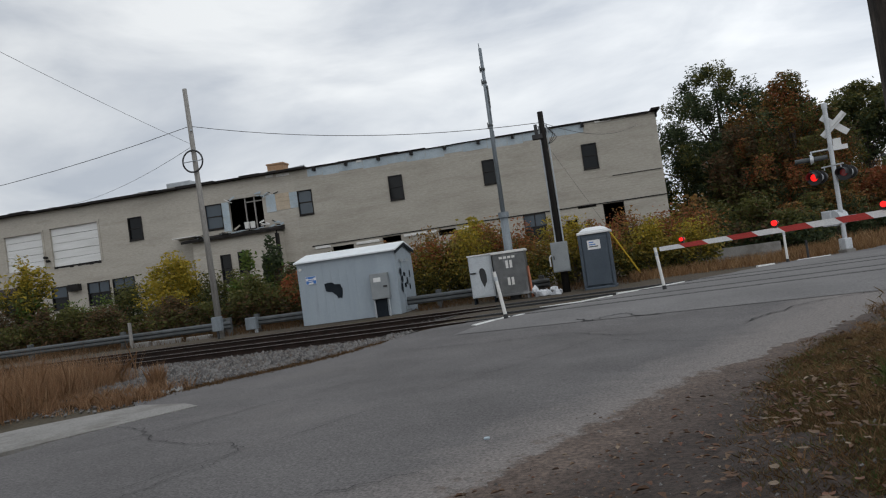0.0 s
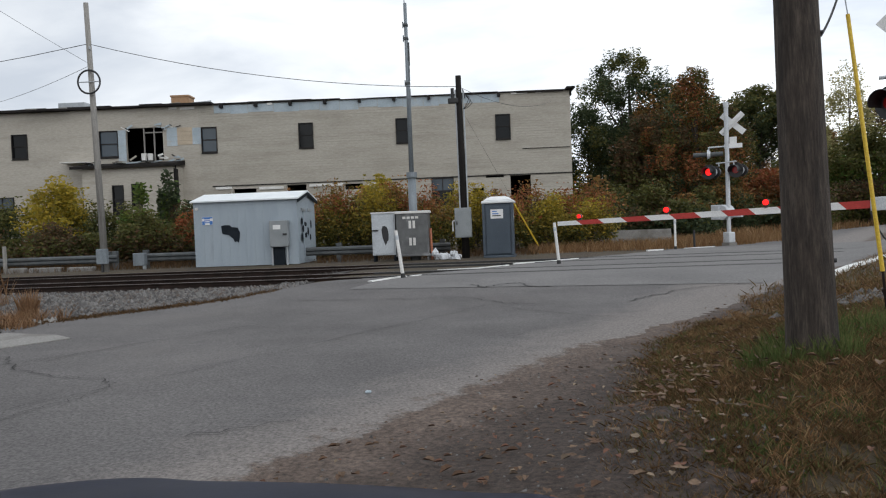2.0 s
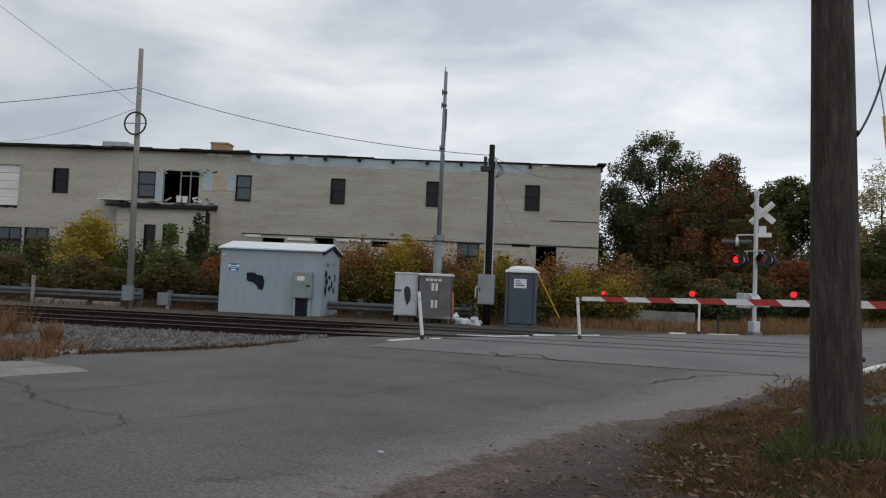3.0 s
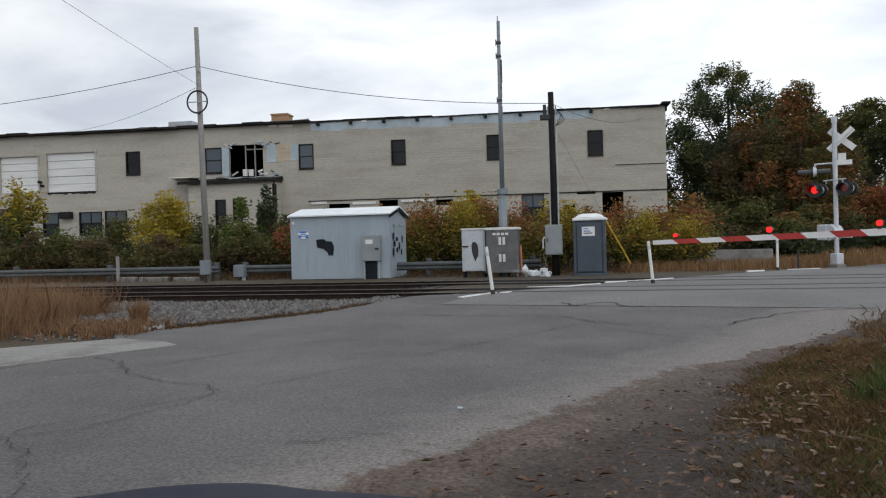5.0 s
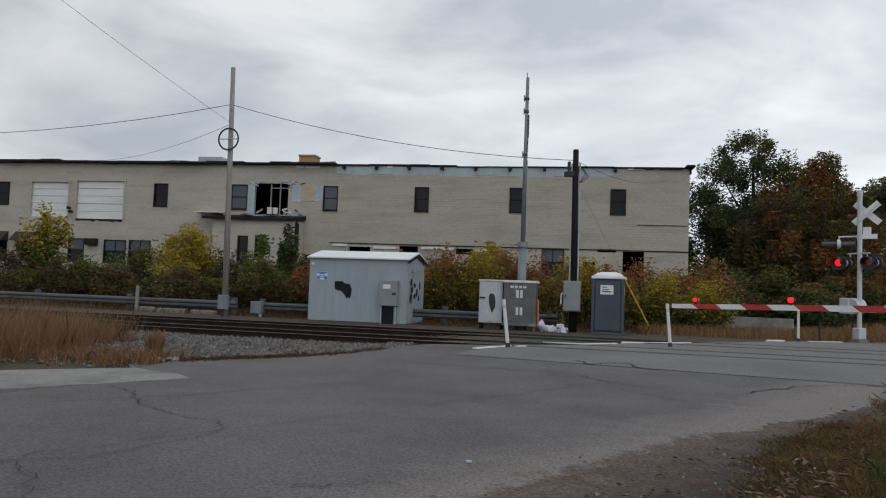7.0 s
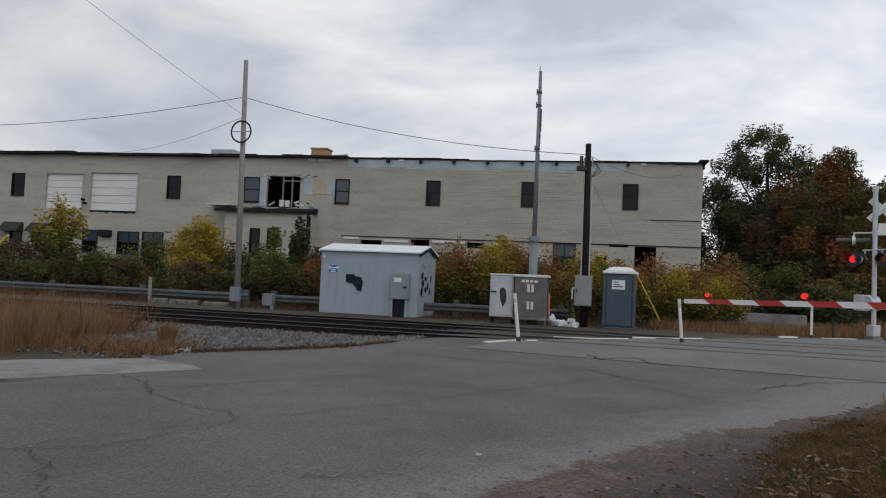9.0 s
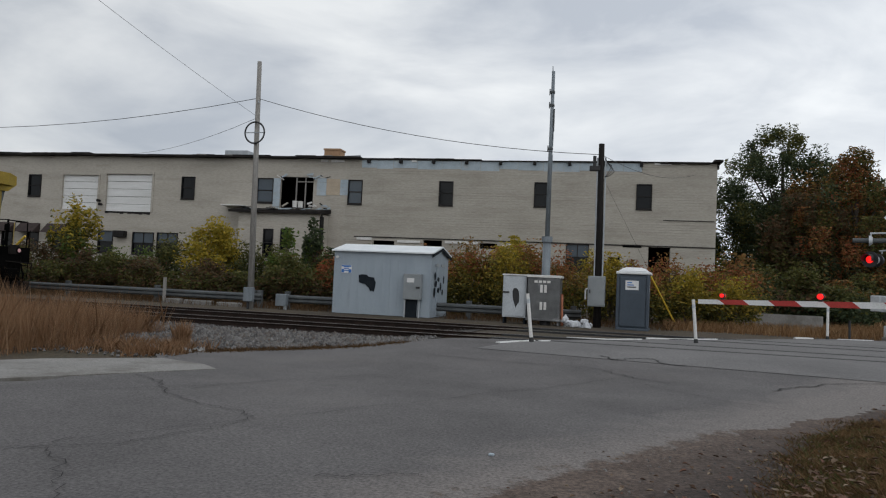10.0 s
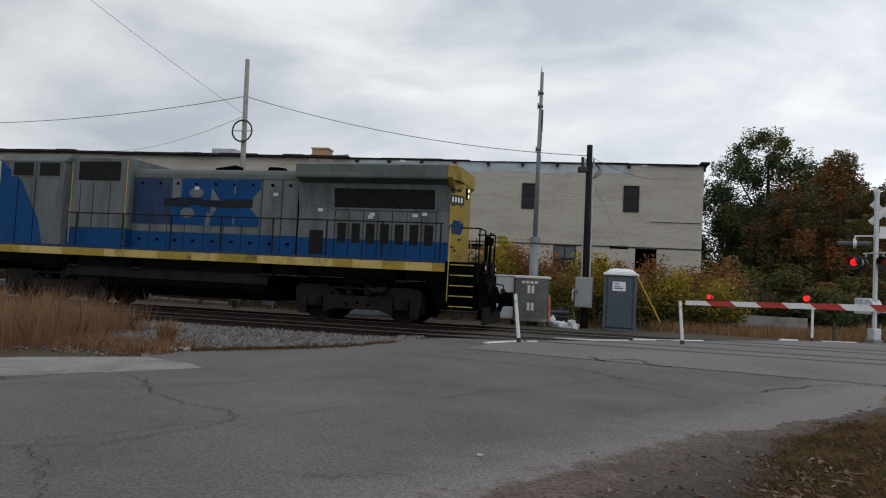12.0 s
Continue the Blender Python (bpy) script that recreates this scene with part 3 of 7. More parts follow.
for pts, w in (([(-2.95, 16.0), (-2.62, 16.75), (-2.35, 17.3)], 0.15), ([(-2.2, 17.25), (-2.0, 17.5)], 0.14), ([(-1.75, 19.2), (-0.7, 19.5), (0.1, 20.4)], 0.09), ([(0.25, 21.1), (1.1, 21.5), (2.2, 22.6)], 0.12), ([(5.0, 26.5), (5.6, 26.8)], 0.12), ([(6.4, 27.0), (7.6, 27.6)], 0.1)):
    paint_line(pts, w, 0.012)
paint_line([(5.55, 13.75), (6.7, 15.1), (8.5, 17.0), (9.0, 17.7)], 0.2, 0.012)


# ---- tracks ----
RAIL_TOP = 0.23
NEAR_Y, FAR_Y = 18.3, 22.2


def rail_profile():
    return [(-0.07, 0), (0.07, 0), (0.07, 0.015), (0.012, 0.035), (0.012, 0.11), (0.036, 0.125), (0.036, 0.145), (-0.036, 0.145), (-0.036, 0.125), (-0.012, 0.11), (-0.012, 0.035), (-0.07, 0.015)]


def build_track(y):
    track = thing("railway_track", "rusty steel rails on dark wooden ties in ballast", "railway track", pose(0, y, 0), "railway tracks", "structure")
    for s in (-0.7535, 0.7535):
        bm = fresh()
        prism(bm, [(s + p, RAIL_TOP - 0.15 + q) for p, q in rail_profile()], "x", -260, 120)
        rail = part("rail", bm, "rail", track)
        bm = fresh()
        bx(bm, -260, s - 0.03, RAIL_TOP - 0.006, 120, s + 0.03, RAIL_TOP + 0.002)
        part("rail_head", bm, "railtop", rail, "polished running surface")
        for k in (-1, 1):
            bm = fresh()
            bx(bm, -3.4, s + k * 0.075 - 0.035, 0.1, 13, s + k * 0.075 + 0.035, RAIL_TOP + 0.004)
            part("flangeway", bm, "rubber", track, "dark rubber flangeway strip")
    bm = fresh()
    bx(bm, -0.115, -1.3, -0.1, 0.115, 1.3, 0.088, 0.012)
    tie = part("tie", bm, "tie", track)
    for i in range(70):
        x = -4.2 - 0.53 * i
        if i:
            o = new("tie", tie.data)
            o.parent = track
        else:
            o = tie
        o.matrix_basis = pose(x, random.uniform(-0.04, 0.04), random.uniform(-0.01, 0.01), 0, 0, random.uniform(-1, 1))


build_track(NEAR_Y)
build_track(FAR_Y)


def scatter_stones(name, count, where, low, high, label, mat="stone", category="gravel"):
    rng = np.random.default_rng(4)
    base = np.array([(1, 0, 0), (-1, 0, 0), (0, 1, 0), (0, -1, 0), (0, 0, 1), (0, 0, -1)], float)
    tri = [(0, 2, 4), (2, 1, 4), (1, 3, 4), (3, 0, 4), (2, 0, 5), (1, 2, 5), (3, 1, 5), (0, 3, 5)]
    verts, faces = [], []
    made = 0
    while made < count:
        x, y = where(rng)
        if x is None:
            continue
        r = rng.uniform(low, high)
        b = base * (1 + rng.uniform(-0.3, 0.3, (6, 3))) * r
        b = b + rng.uniform(-0.35, 0.35, (6, 3)) * r
        a = rng.uniform(0, 6.28)
        c, s = math.cos(a), math.sin(a)
        z = height(x, y) + 0.25 * r
        k = len(verts)
        verts += [(x + p[0] * c - p[1] * s, y + p[0] * s + p[1] * c, z + p[2] * 0.8) for p in b]
        faces += [(k + t[0], k + t[1], k + t[2]) for t in tri]
        made += 1
    return tagged(sheet_mesh(name, verts, faces, mat), label, category, kind="stuff")


def front_ballast(rng):
    x, y = rng.uniform(-24, -4.6), rng.uniform(11.6, 17.2)
    front = 12.05 + 1.05 * max(0, x + 8.2) if x > -8.2 else 11.9 + 0.14 * (-8.2 - x)
    return (x, y) if y > front + rng.uniform(-0.25, 0.25) else (None, None)


def middle_ballast(rng):
    return rng.uniform(-26, -4.9), rng.uniform(17.0, 24.6)


tagged(strip("ballast_bed", [(-60, 26), (-30, 24.9), (-14, 24.8), (-4.2, 24.6)], [(-60, 15), (-30, 14), (-9.2, 12.5), (-4.6, 16.6)], 0.0, "gravel", across=12, ragged=0.3, seed=11), "grey crushed stone bed under the tracks", "ballast", kind="structure")
scatter_stones("ballast", 15000, front_ballast, 0.035, 0.075, "grey crushed stone ballast beside the rails")
scatter_stones("track_ballast", 6000, middle_ballast, 0.03, 0.055, "dark oily crushed stone between the rails", "stone_dark")


# ---- the long building ----
HOUSE = pose(4.3, 46, 0, 0, 0, 3.8)
FLOOR = 0.15


def wall_with_holes(u0, u1, z0, z1, holes, y0, y1):
    us = sorted({u0, u1, *(h[0] for h in holes), *(h[2] for h in holes)})
    zs = sorted({z0, z1, *(h[1] for h in holes), *(h[3] for h in holes)})
    bm = fresh()
    solid = {}
    for i in range(len(us) - 1):
        for j in range(len(zs) - 1):
            cu, cz = (us[i] + us[i + 1]) / 2, (zs[j] + zs[j + 1]) / 2
            solid[i, j] = not any(h[0] < cu < h[2] and h[1] < cz < h[3] for h in holes)
    vert = {}

    def v(i, j, y):
        if (i, j, y) not in vert:
            vert[i, j, y] = bm.verts.new((us[i], y, zs[j]))
        return vert[i, j, y]

    for (i, j), full in solid.items():
        if not full:
            continue
        bm.faces.new((v(i, j, y0), v(i + 1, j, y0), v(i + 1, j + 1, y0), v(i, j + 1, y0)))
        bm.faces.new((v(i, j, y1), v(i, j + 1, y1), v(i + 1, j + 1, y1), v(i + 1, j, y1)))
        for di, dj, a, b in ((-1, 0, (i, j), (i, j + 1)), (1, 0, (i + 1, j + 1), (i + 1, j)), (0, -1, (i + 1, j), (i, j)), (0, 1, (i, j + 1), (i + 1, j + 1))):
            if not solid.get((i + di, j + dj), False):
                bm.faces.new((v(*a, y0), v(*b, y0), v(*b, y1), v(*a, y1)))
    bmesh.ops.recalc_face_normals(bm, faces=bm.faces[:])
    return bm


# openings: left, bottom, right, top along the front
SASH = [(-46.5, 6.43, -45.5, 7.95), (-34.6, 6.5, -33.62, 7.98), (-29.1, 6.38, -27.95, 7.98), (-22.75, 6.43, -21.8, 7.96), (-16.72, 6.48, -15.83, 7.98), (-10.72, 6.54, -9.92, 8.02), (-4.6, 6.53, -3.7, 8.02),
        (-8.65, 2.7, -7.3, 4.27), (-40.7, 2.64, -39.55, 4.13), (-38.05, 2.63, -36.45, 4.1), (-36.2, 2.65, -34.65, 4.12), (-46.35, 2.6, -45.4, 3.9), (-44.3, 2.6, -43.35, 3.9), (-48.4, 2.6, -47.5, 3.9), (-30.3, 2.75, -29.62, 4.35),
        (-52.5, 6.43, -51.5, 7.95), (-57.5, 6.43, -56.5, 7.95), (-52.4, 2.6, -51.4, 3.9)]
BARE = [(-27.45, 6.05, -25.15, 8.1), (-3.8, 0.9, -2.55, 4.28), (-6.15, 3.1, -5.45, 3.58), (-5.3, 4.18, -4.2, 4.36), (-17.6, 3.85, -16.4, 4.22), (-14.0, 3.8, -12.9, 4.15), (-20.9, 3.7, -19.5, 4.1)]
SHUT = [(-43.8, 5.57, -40.95, 8.0), (-40.35, 5.5, -36.8, 8.12)]

mill = thing("factory_building", "long derelict two-storey factory with tan clapboard siding and torn eaves", "building", HOUSE)
SPLIT = -22.9
for name, a, b, mat in (("front_wall", SPLIT, 0.0, "siding"), ("front_wall", -62.0, SPLIT, "stucco")):
    holes = [h for h in SASH + BARE + SHUT if a < (h[0] + h[2]) / 2 < b]
    holes = [(max(h[0], a), h[1], min(h[2], b), h[3]) for h in holes]
    part(name, wall_with_holes(a, b, -0.3, 9.3, holes, 0.0, 0.22), mat, mill)
# clapboards: overlapping boards that run between the openings
STRIPPED = [(-21.95, 8.72, -4.3, 9.3), (-25.1, 6.9, -22.7, 8.06), (-29.5, -0.3, -24.0, 6.0), (-27.96, 6.05, -27.4, 8.1)]


def clapboards(a, b, tall, proud, mat, seed):
    r = random.Random(seed)
    gaps = [(h[0] - 0.04, h[1] - 0.1, h[2] + 0.04, h[3] + 0.04) for h in SASH + BARE + SHUT] + STRIPPED
    bm = fresh()
    z = -0.1
    while z < 9.25:
        runs = [(a, b)]
        for g0, z0, g1, z1 in gaps:
            if z0 < z + tall * 0.5 < z1:
                runs = [q for p in runs for q in ((p[0], min(p[1], g0)), (max(p[0], g1), p[1])) if q[1] - q[0] > 0.03]
        for p in runs:
            u = p[0]
            while u < p[1] - 0.01:
                u1 = min(p[1], u + r.uniform(5.0, 11.0))
                d0, d1 = r.uniform(-0.005, 0.005), r.uniform(-0.005, 0.005)
                pr = proud * r.uniform(0.9, 1.15)
                v = [bm.verts.new(c) for c in ((u, -pr, z + d0), (u1, -pr, z + d1), (u1, -0.004, z + tall + d1), (u, -0.004, z + tall + d0), (u, -0.001, z + d0), (u1, -0.001, z + d1))]
                bm.faces.new((v[0], v[1], v[2], v[3]))
                bm.faces.new((v[4], v[5], v[1], v[0]))
                bm.faces.new((v[4], v[0], v[3]))
                bm.faces.new((v[1], v[5], v[2]))
                u = u1
        z += tall
    ob = part("clapboard_rest", bm, mat, mill)
    tagged(ob, kind="stuff")


clapboards(SPLIT, 0.0, 0.15, 0.02, "siding", 1)
clapboards(-62.0, SPLIT, 0.15, 0.007, "stucco", 2)
bm = fresh()
bx(bm, -0.25, 0.22, -0.3, 0.0, 16.0, 9.3)
part("side_wall", bm, "siding", mill)
bm = fresh()
bx(bm, -62.0, 0.22, -0.3, -61.75, 16.0, 9.3)
part("side_wall", bm, "siding", mill)
bm = fresh()
bx(bm, -61.75, 15.75, -0.3, -0.25, 16.0, 9.3)
part("back_wall", bm, "siding", mill)
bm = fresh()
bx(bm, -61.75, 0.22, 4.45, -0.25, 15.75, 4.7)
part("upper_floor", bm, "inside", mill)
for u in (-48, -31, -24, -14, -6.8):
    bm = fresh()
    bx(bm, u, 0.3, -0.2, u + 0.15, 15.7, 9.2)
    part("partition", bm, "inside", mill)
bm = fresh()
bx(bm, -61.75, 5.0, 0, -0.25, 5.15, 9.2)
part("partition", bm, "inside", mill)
# roof deck with a ragged edge
rng = random.Random(5)
u = -62.2
while u < 0.1:
    w = rng.uniform(1.0, 3.2)
    u1 = min(u + w, 0.12)
    bm = fresh()
    sag = 0.05 * noise.noise((u * 0.2, 0, 0)) + rng.uniform(-0.015, 0.015)
    torn = u > -22.5
    out = rng.uniform(0.1, 0.2) if torn else rng.uniform(0.36, 0.5)
    bx(bm, u, -out, 9.3 + sag, u1, 1.2, 9.37 + sag + rng.uniform(-0.02, 0.05) + (0.0 if torn else 0.07), 0.01)
    part("roof_edge", bm, "roof", mill, "torn black roof edge")
    u = u1
# loose felt and battens curling along the roof edge
scrap_rng = random.Random(44)
for k in range(46):
    u = scrap_rng.uniform(-60, -22)
    bm = fresh()
    w = scrap_rng.uniform(0.4, 1.7)
    bx(bm, -w / 2, -0.05, -0.02, w / 2, 0.05, scrap_rng.uniform(0.02, 0.07))
    strip_ = part("torn_felt", bm, scrap_rng.choice(("roof", "roof", "trim_dark", "pole_pale", "galv")), mill)
    strip_.matrix_basis = pose(u, scrap_rng.uniform(-0.3, 0.3), 9.44 + scrap_rng.uniform(-0.03, 0.03), 0, scrap_rng.uniform(-4, 4), scrap_rng.uniform(-6, 6))
bm = fresh()
bx(bm, -62, 1.2, 9.3, 0.1, 16.3, 9.5)
part("roof", bm, "roof", mill)
bm = fresh()
bx(bm, -0.25, -0.45, 9.36, 0.26, 1.0, 9.49, 0.02)
part("eave_end", bm, "roof", mill)
bm = fresh()
bx(bm, -0.02, -0.05, 9.0, 0.1, 0.3, 9.35)
part("corner_board", bm, "trim_dark", mill)
# bare sheathing under the eaves, with stubs of rafters
u = -21.9
while u < -4.4:
    w = rng.uniform(0.9, 1.6)
    bm = fresh()
    bx(bm, u, -0.012, 8.7 + rng.uniform(-0.04, 0.12), min(u + w, -4.3) - 0.02, -0.002, 9.28, 0)
    part("sheathing_board", bm, "sheath", mill)
    u += w
for i in range(9):
    u = -21.4 + 2.13 * i
    bm = fresh()
    bx(bm, u - 0.09, -0.34, 9.08, u + 0.09, -0.012, 9.3, 0.01)
    part("rafter_end", bm, "trim_dark", mill)
for u, z, w in ((-24.7, 9.13, 0.5), (-24.0, 9.1, 0.9), (-18.6, 9.18, 0.35), (-3.6, 9.2, 1.0), (-2.1, 9.22, 0.35)):
    bm = fresh()
    bx(bm, u, -0.06, z, u + w, -0.015, z + 0.17, 0.01)
    part("loose_board", bm, "trim_white", mill)
# belt of damaged boards at the first floor
bm = fresh()
bx(bm, -22.2, -0.06, 4.28, 0, -0.004, 4.34)
part("belt_board", bm, "trim_dark", mill)
for u, w, z in ((-19.3, 1.5, 4.0), (-16.2, 2.1, 4.05), (-12.6, 1.2, 3.98), (-22.0, 1.0, 4.1)):
    bm = fresh()
    bx(bm, u, -0.09, z, u + w, -0.04, z + 0.16, 0.01)
    part("loose_board", bm, "trim_white", mill)
bm = fresh()
bx(bm, -3.0, -0.06, 5.86, -0.1, -0.003, 5.89)
part("siding_lap", bm, "trim_dark", mill)
# cladding of the part by the burnt room
for u0, u1, z0, z1, mat in ((-27.95, -27.45, 6.1, 8.0, "sheath"), (-24.9, -24.25, 6.9, 8.05, "sheath"), (-23.3, -22.75, 6.95, 7.98, "sheath"), (-24.25, -23.3, 6.95, 8.02, "ply")):
    for k in range(4):
        bm = fresh()
        zz = z0 + (z1 - z0) * k / 4
        bx(bm, u0, -0.03, zz + 0.006, u1, -0.004, zz + (z1 - z0) / 4 - 0.006)
        part("sheathing_board", bm, mat, mill)
tear = random.Random(31)
for k in range(26):
    u = tear.choice((-27.5, -25.2, -25.0, -24.6)) + tear.uniform(-0.2, 0.5)
    z = tear.choice((6.1, 6.3, 8.05, 8.15)) + tear.uniform(-0.15, 0.15)
    bm = fresh()
    w, h = tear.uniform(0.15, 0.6), tear.uniform(0.04, 0.12)
    bx(bm, -w / 2, -0.03, -h / 2, w / 2, 0.0, h / 2)
    scrap = part("torn_board", bm, tear.choice(("trim_white", "trim_dark", "sheath", "siding")), mill)
    scrap.matrix_basis = pose(u, -0.06 - 0.01 * (k % 4), z, 0, tear.uniform(-35, 35), 0)
for u in (-26.35, -25.72):
    bm = fresh()
    bx(bm, u - 0.035, 0.05, 6.05, u + 0.035, 0.15, 8.1)
    part("stud", bm, "pole_pale", mill)
bm = fresh()
bx(bm, -26.35, 0.04, 7.76, -25.2, 0.14, 7.83)
part("stud", bm, "pole_pale", mill)
for u, h in ((-26.0, 0.42), (-25.62, 0.4)):
    bm = fresh()
    tube(bm, (u, -0.9, 5.99), (u, -0.9, 5.99 + h), 0.15, 0.17, 14)
    solo("bucket", bm, "trim_white", "white plastic bucket on the porch roof", "bucket", HOUSE, "buckets")
# projecting bay with a low roof
BAYW = [(-27.72, 2.75, -27.05, 4.5), (-26.55, 3.2, -25.95, 4.55)]
part("bay_wall", wall_with_holes(-29.5, -24.0, -0.2, 5.55, BAYW, -1.6, -1.4), "stucco", mill)
for u in (-29.5, -24.2):
    bm = fresh()
    bx(bm, u, -1.4, -0.2, u + 0.2, -0.004, 5.55)
    part("bay_wall", bm, "stucco", mill)
bm = fresh()
prism(bm, [(-1.9, 5.52), (-0.004, 5.72), (-0.004, 5.98), (-1.9, 5.68)], "x", -30.1, -23.85)
part("bay_roof", bm, "roof", mill)
for k in range(18):
    bm = fresh()
    w = tear.uniform(0.3, 1.1)
    bx(bm, -w / 2, -0.1, -0.02, w / 2, 0.1, 0.03)
    plank = part("fallen_board", bm, tear.choice(("pole_pale", "roof", "sheath", "trim_dark", "siding")), mill)
    plank.matrix_basis = pose(tear.uniform(-29.7, -24.2), tear.uniform(-1.7, -0.7), 5.82 + tear.uniform(0, 0.1), 8, tear.uniform(-8, 8), tear.uniform(-40, 40))
bm = fresh()
bx(bm, -23.998, -1.58, 0.0, -23.97, -0.9, 5.4)
part("tar_paper", bm, "roof", mill, "black sheet on the bay's side")
bm = fresh()
tube(bm, (-23.9, -1.5, 0), (-23.9, -1.5, 5.6), 0.05)
part("downspout", bm, "trim_dark", mill)
bm = fresh()
bx(bm, -31.2, -0.9, 6.02, -29.6, -0.004, 6.08)
part("light_shelf", bm, "trim_white", mill)
bm = fresh()
bx(bm, -31.9, 0.6, 9.5, -30.2, 1.8, 9.95, 0.04)
part("roof_hatch", bm, "galv", mill)
bm = fresh()
bx(bm, -24.9, 1.0, 9.4, -23.8, 2.0, 10.15)
bx(bm, -24.95, 0.95, 10.1, -23.75, 2.05, 10.2)
part("chimney", bm, "brick", mill)
bm = fresh()
bx(bm, -39.3, -0.4, 3.7, -38.5, 0.1, 4.15, 0.02)
part("air_conditioner", bm, "trim_dark", mill)
for u in (-46.9, -44.75, -48.9, -52.9):
    bm = fresh()
    prism(bm, [(-0.75, 3.85), (-0.002, 3.85), (-0.002, 4.5), (-0.06, 4.5)], "x", u, u + 1.55)
    part("awning", bm, "awning", mill)
for k, (z, x) in enumerate(((6.2, -40.75), (5.95, -40.6))):
    bm = fresh()
    tube(bm, (x, -0.3, z), (x, -0.004, z), 0.1, 0.07)
    part("wall_lamp", bm, "trim_dark", mill)


def build_window(n, h, y=0.0, rails=1):
    u0, z0, u1, z1 = h
    win = thing("window_%d" % n, "dark double-hung sash window in weathered siding", "window", HOUSE, "factory windows", "structure")
    bm = fresh()
    for a in ((u0 - 0.008, z0 - 0.06, u0 + 0.04, z1 + 0.01), (u1 - 0.04, z0 - 0.06, u1 + 0.008, z1 + 0.01), (u0 + 0.04, z1 - 0.04, u1 - 0.04, z1 + 0.01), (u0 + 0.04, z0 - 0.06, u1 - 0.04, z0 + 0.04)):
        bx(bm, a[0], y - 0.06, a[1], a[2], y + 0.08, a[3])
    part("window_frame", bm, "trim_dark", win)
    bm = fresh()
    bx(bm, u0 + 0.04, y + 0.03, (z0 + z1) / 2 - 0.03, u1 - 0.04, y + 0.09, (z0 + z1) / 2 + 0.03)
    part("meeting_rail", bm, "trim_dark", win)
    if u1 - u0 > 1.2:
        bm = fresh()
        bx(bm, (u0 + u1) / 2 - 0.03, y + 0.02, z0 + 0.04, (u0 + u1) / 2 + 0.03, y + 0.085, z1 - 0.04)
        part("mullion", bm, "trim_dark", win)
    for a, b, d in ((z0 + 0.04, (z0 + z1) / 2 - 0.03, 0.07), ((z0 + z1) / 2 + 0.03, z1 - 0.04, 0.05)):
        bm = fresh()
        bx(bm, u0 + 0.03, y + d, a, u1 - 0.03, y + d + 0.006, b)
        part("pane", bm, "glass_blue" if n in (3, 4) or n in (8, 9, 10, 11) and d < 0.06 else "glass", win)
    bm = fresh()
    bx(bm, u0 - 0.03, y - 0.08, z0 - 0.09, u1 + 0.03, y - 0.004, z0 - 0.062)
    part("window_sill", bm, "trim_dark", win)


for n, h in enumerate(SASH):
    build_window(n + 1, h)
for n, h in enumerate(BAYW):
    build_window(len(SASH) + 1 + n, h, -1.6)
for n, (u0, z0, u1, z1) in enumerate(SHUT):
    door = thing("door_%d" % (n + 1), "white sectional loading door closed in the upper wall", "loading door", HOUSE, "loading doors", "structure")
    bm = fresh()
    for a in ((u0 - 0.12, z0, u0 + 0.02, z1), (u1 - 0.02, z0, u1 + 0.12, z1), (u0 - 0.12, z1 - 0.02, u1 + 0.12, z1 + 0.12)):
        bx(bm, a[0], -0.05, a[1], a[2], 0.12, a[3])
    part("door_frame", bm, "stucco", door)
    for k in range(5):
        a, b = z0 + (z1 - z0) * k / 5, z0 + (z1 - z0) * (k + 1) / 5
        bm = fresh()
        bx(bm, u0, 0.12 + 0.03 * (k % 2) * n, a + 0.01, u1, 0.2, b - 0.01, 0.015)
        part("door_panel", bm, "door_white", door)
bm = fresh()
for k in range(12):
    a = -40.3 + 0.29 * k
    bx(bm, a, -0.03, 5.38 + random.uniform(-0.07, 0.02), a + 0.27, -0.002, 5.5)
part("torn_sill", bm, "trim_dark", mill)


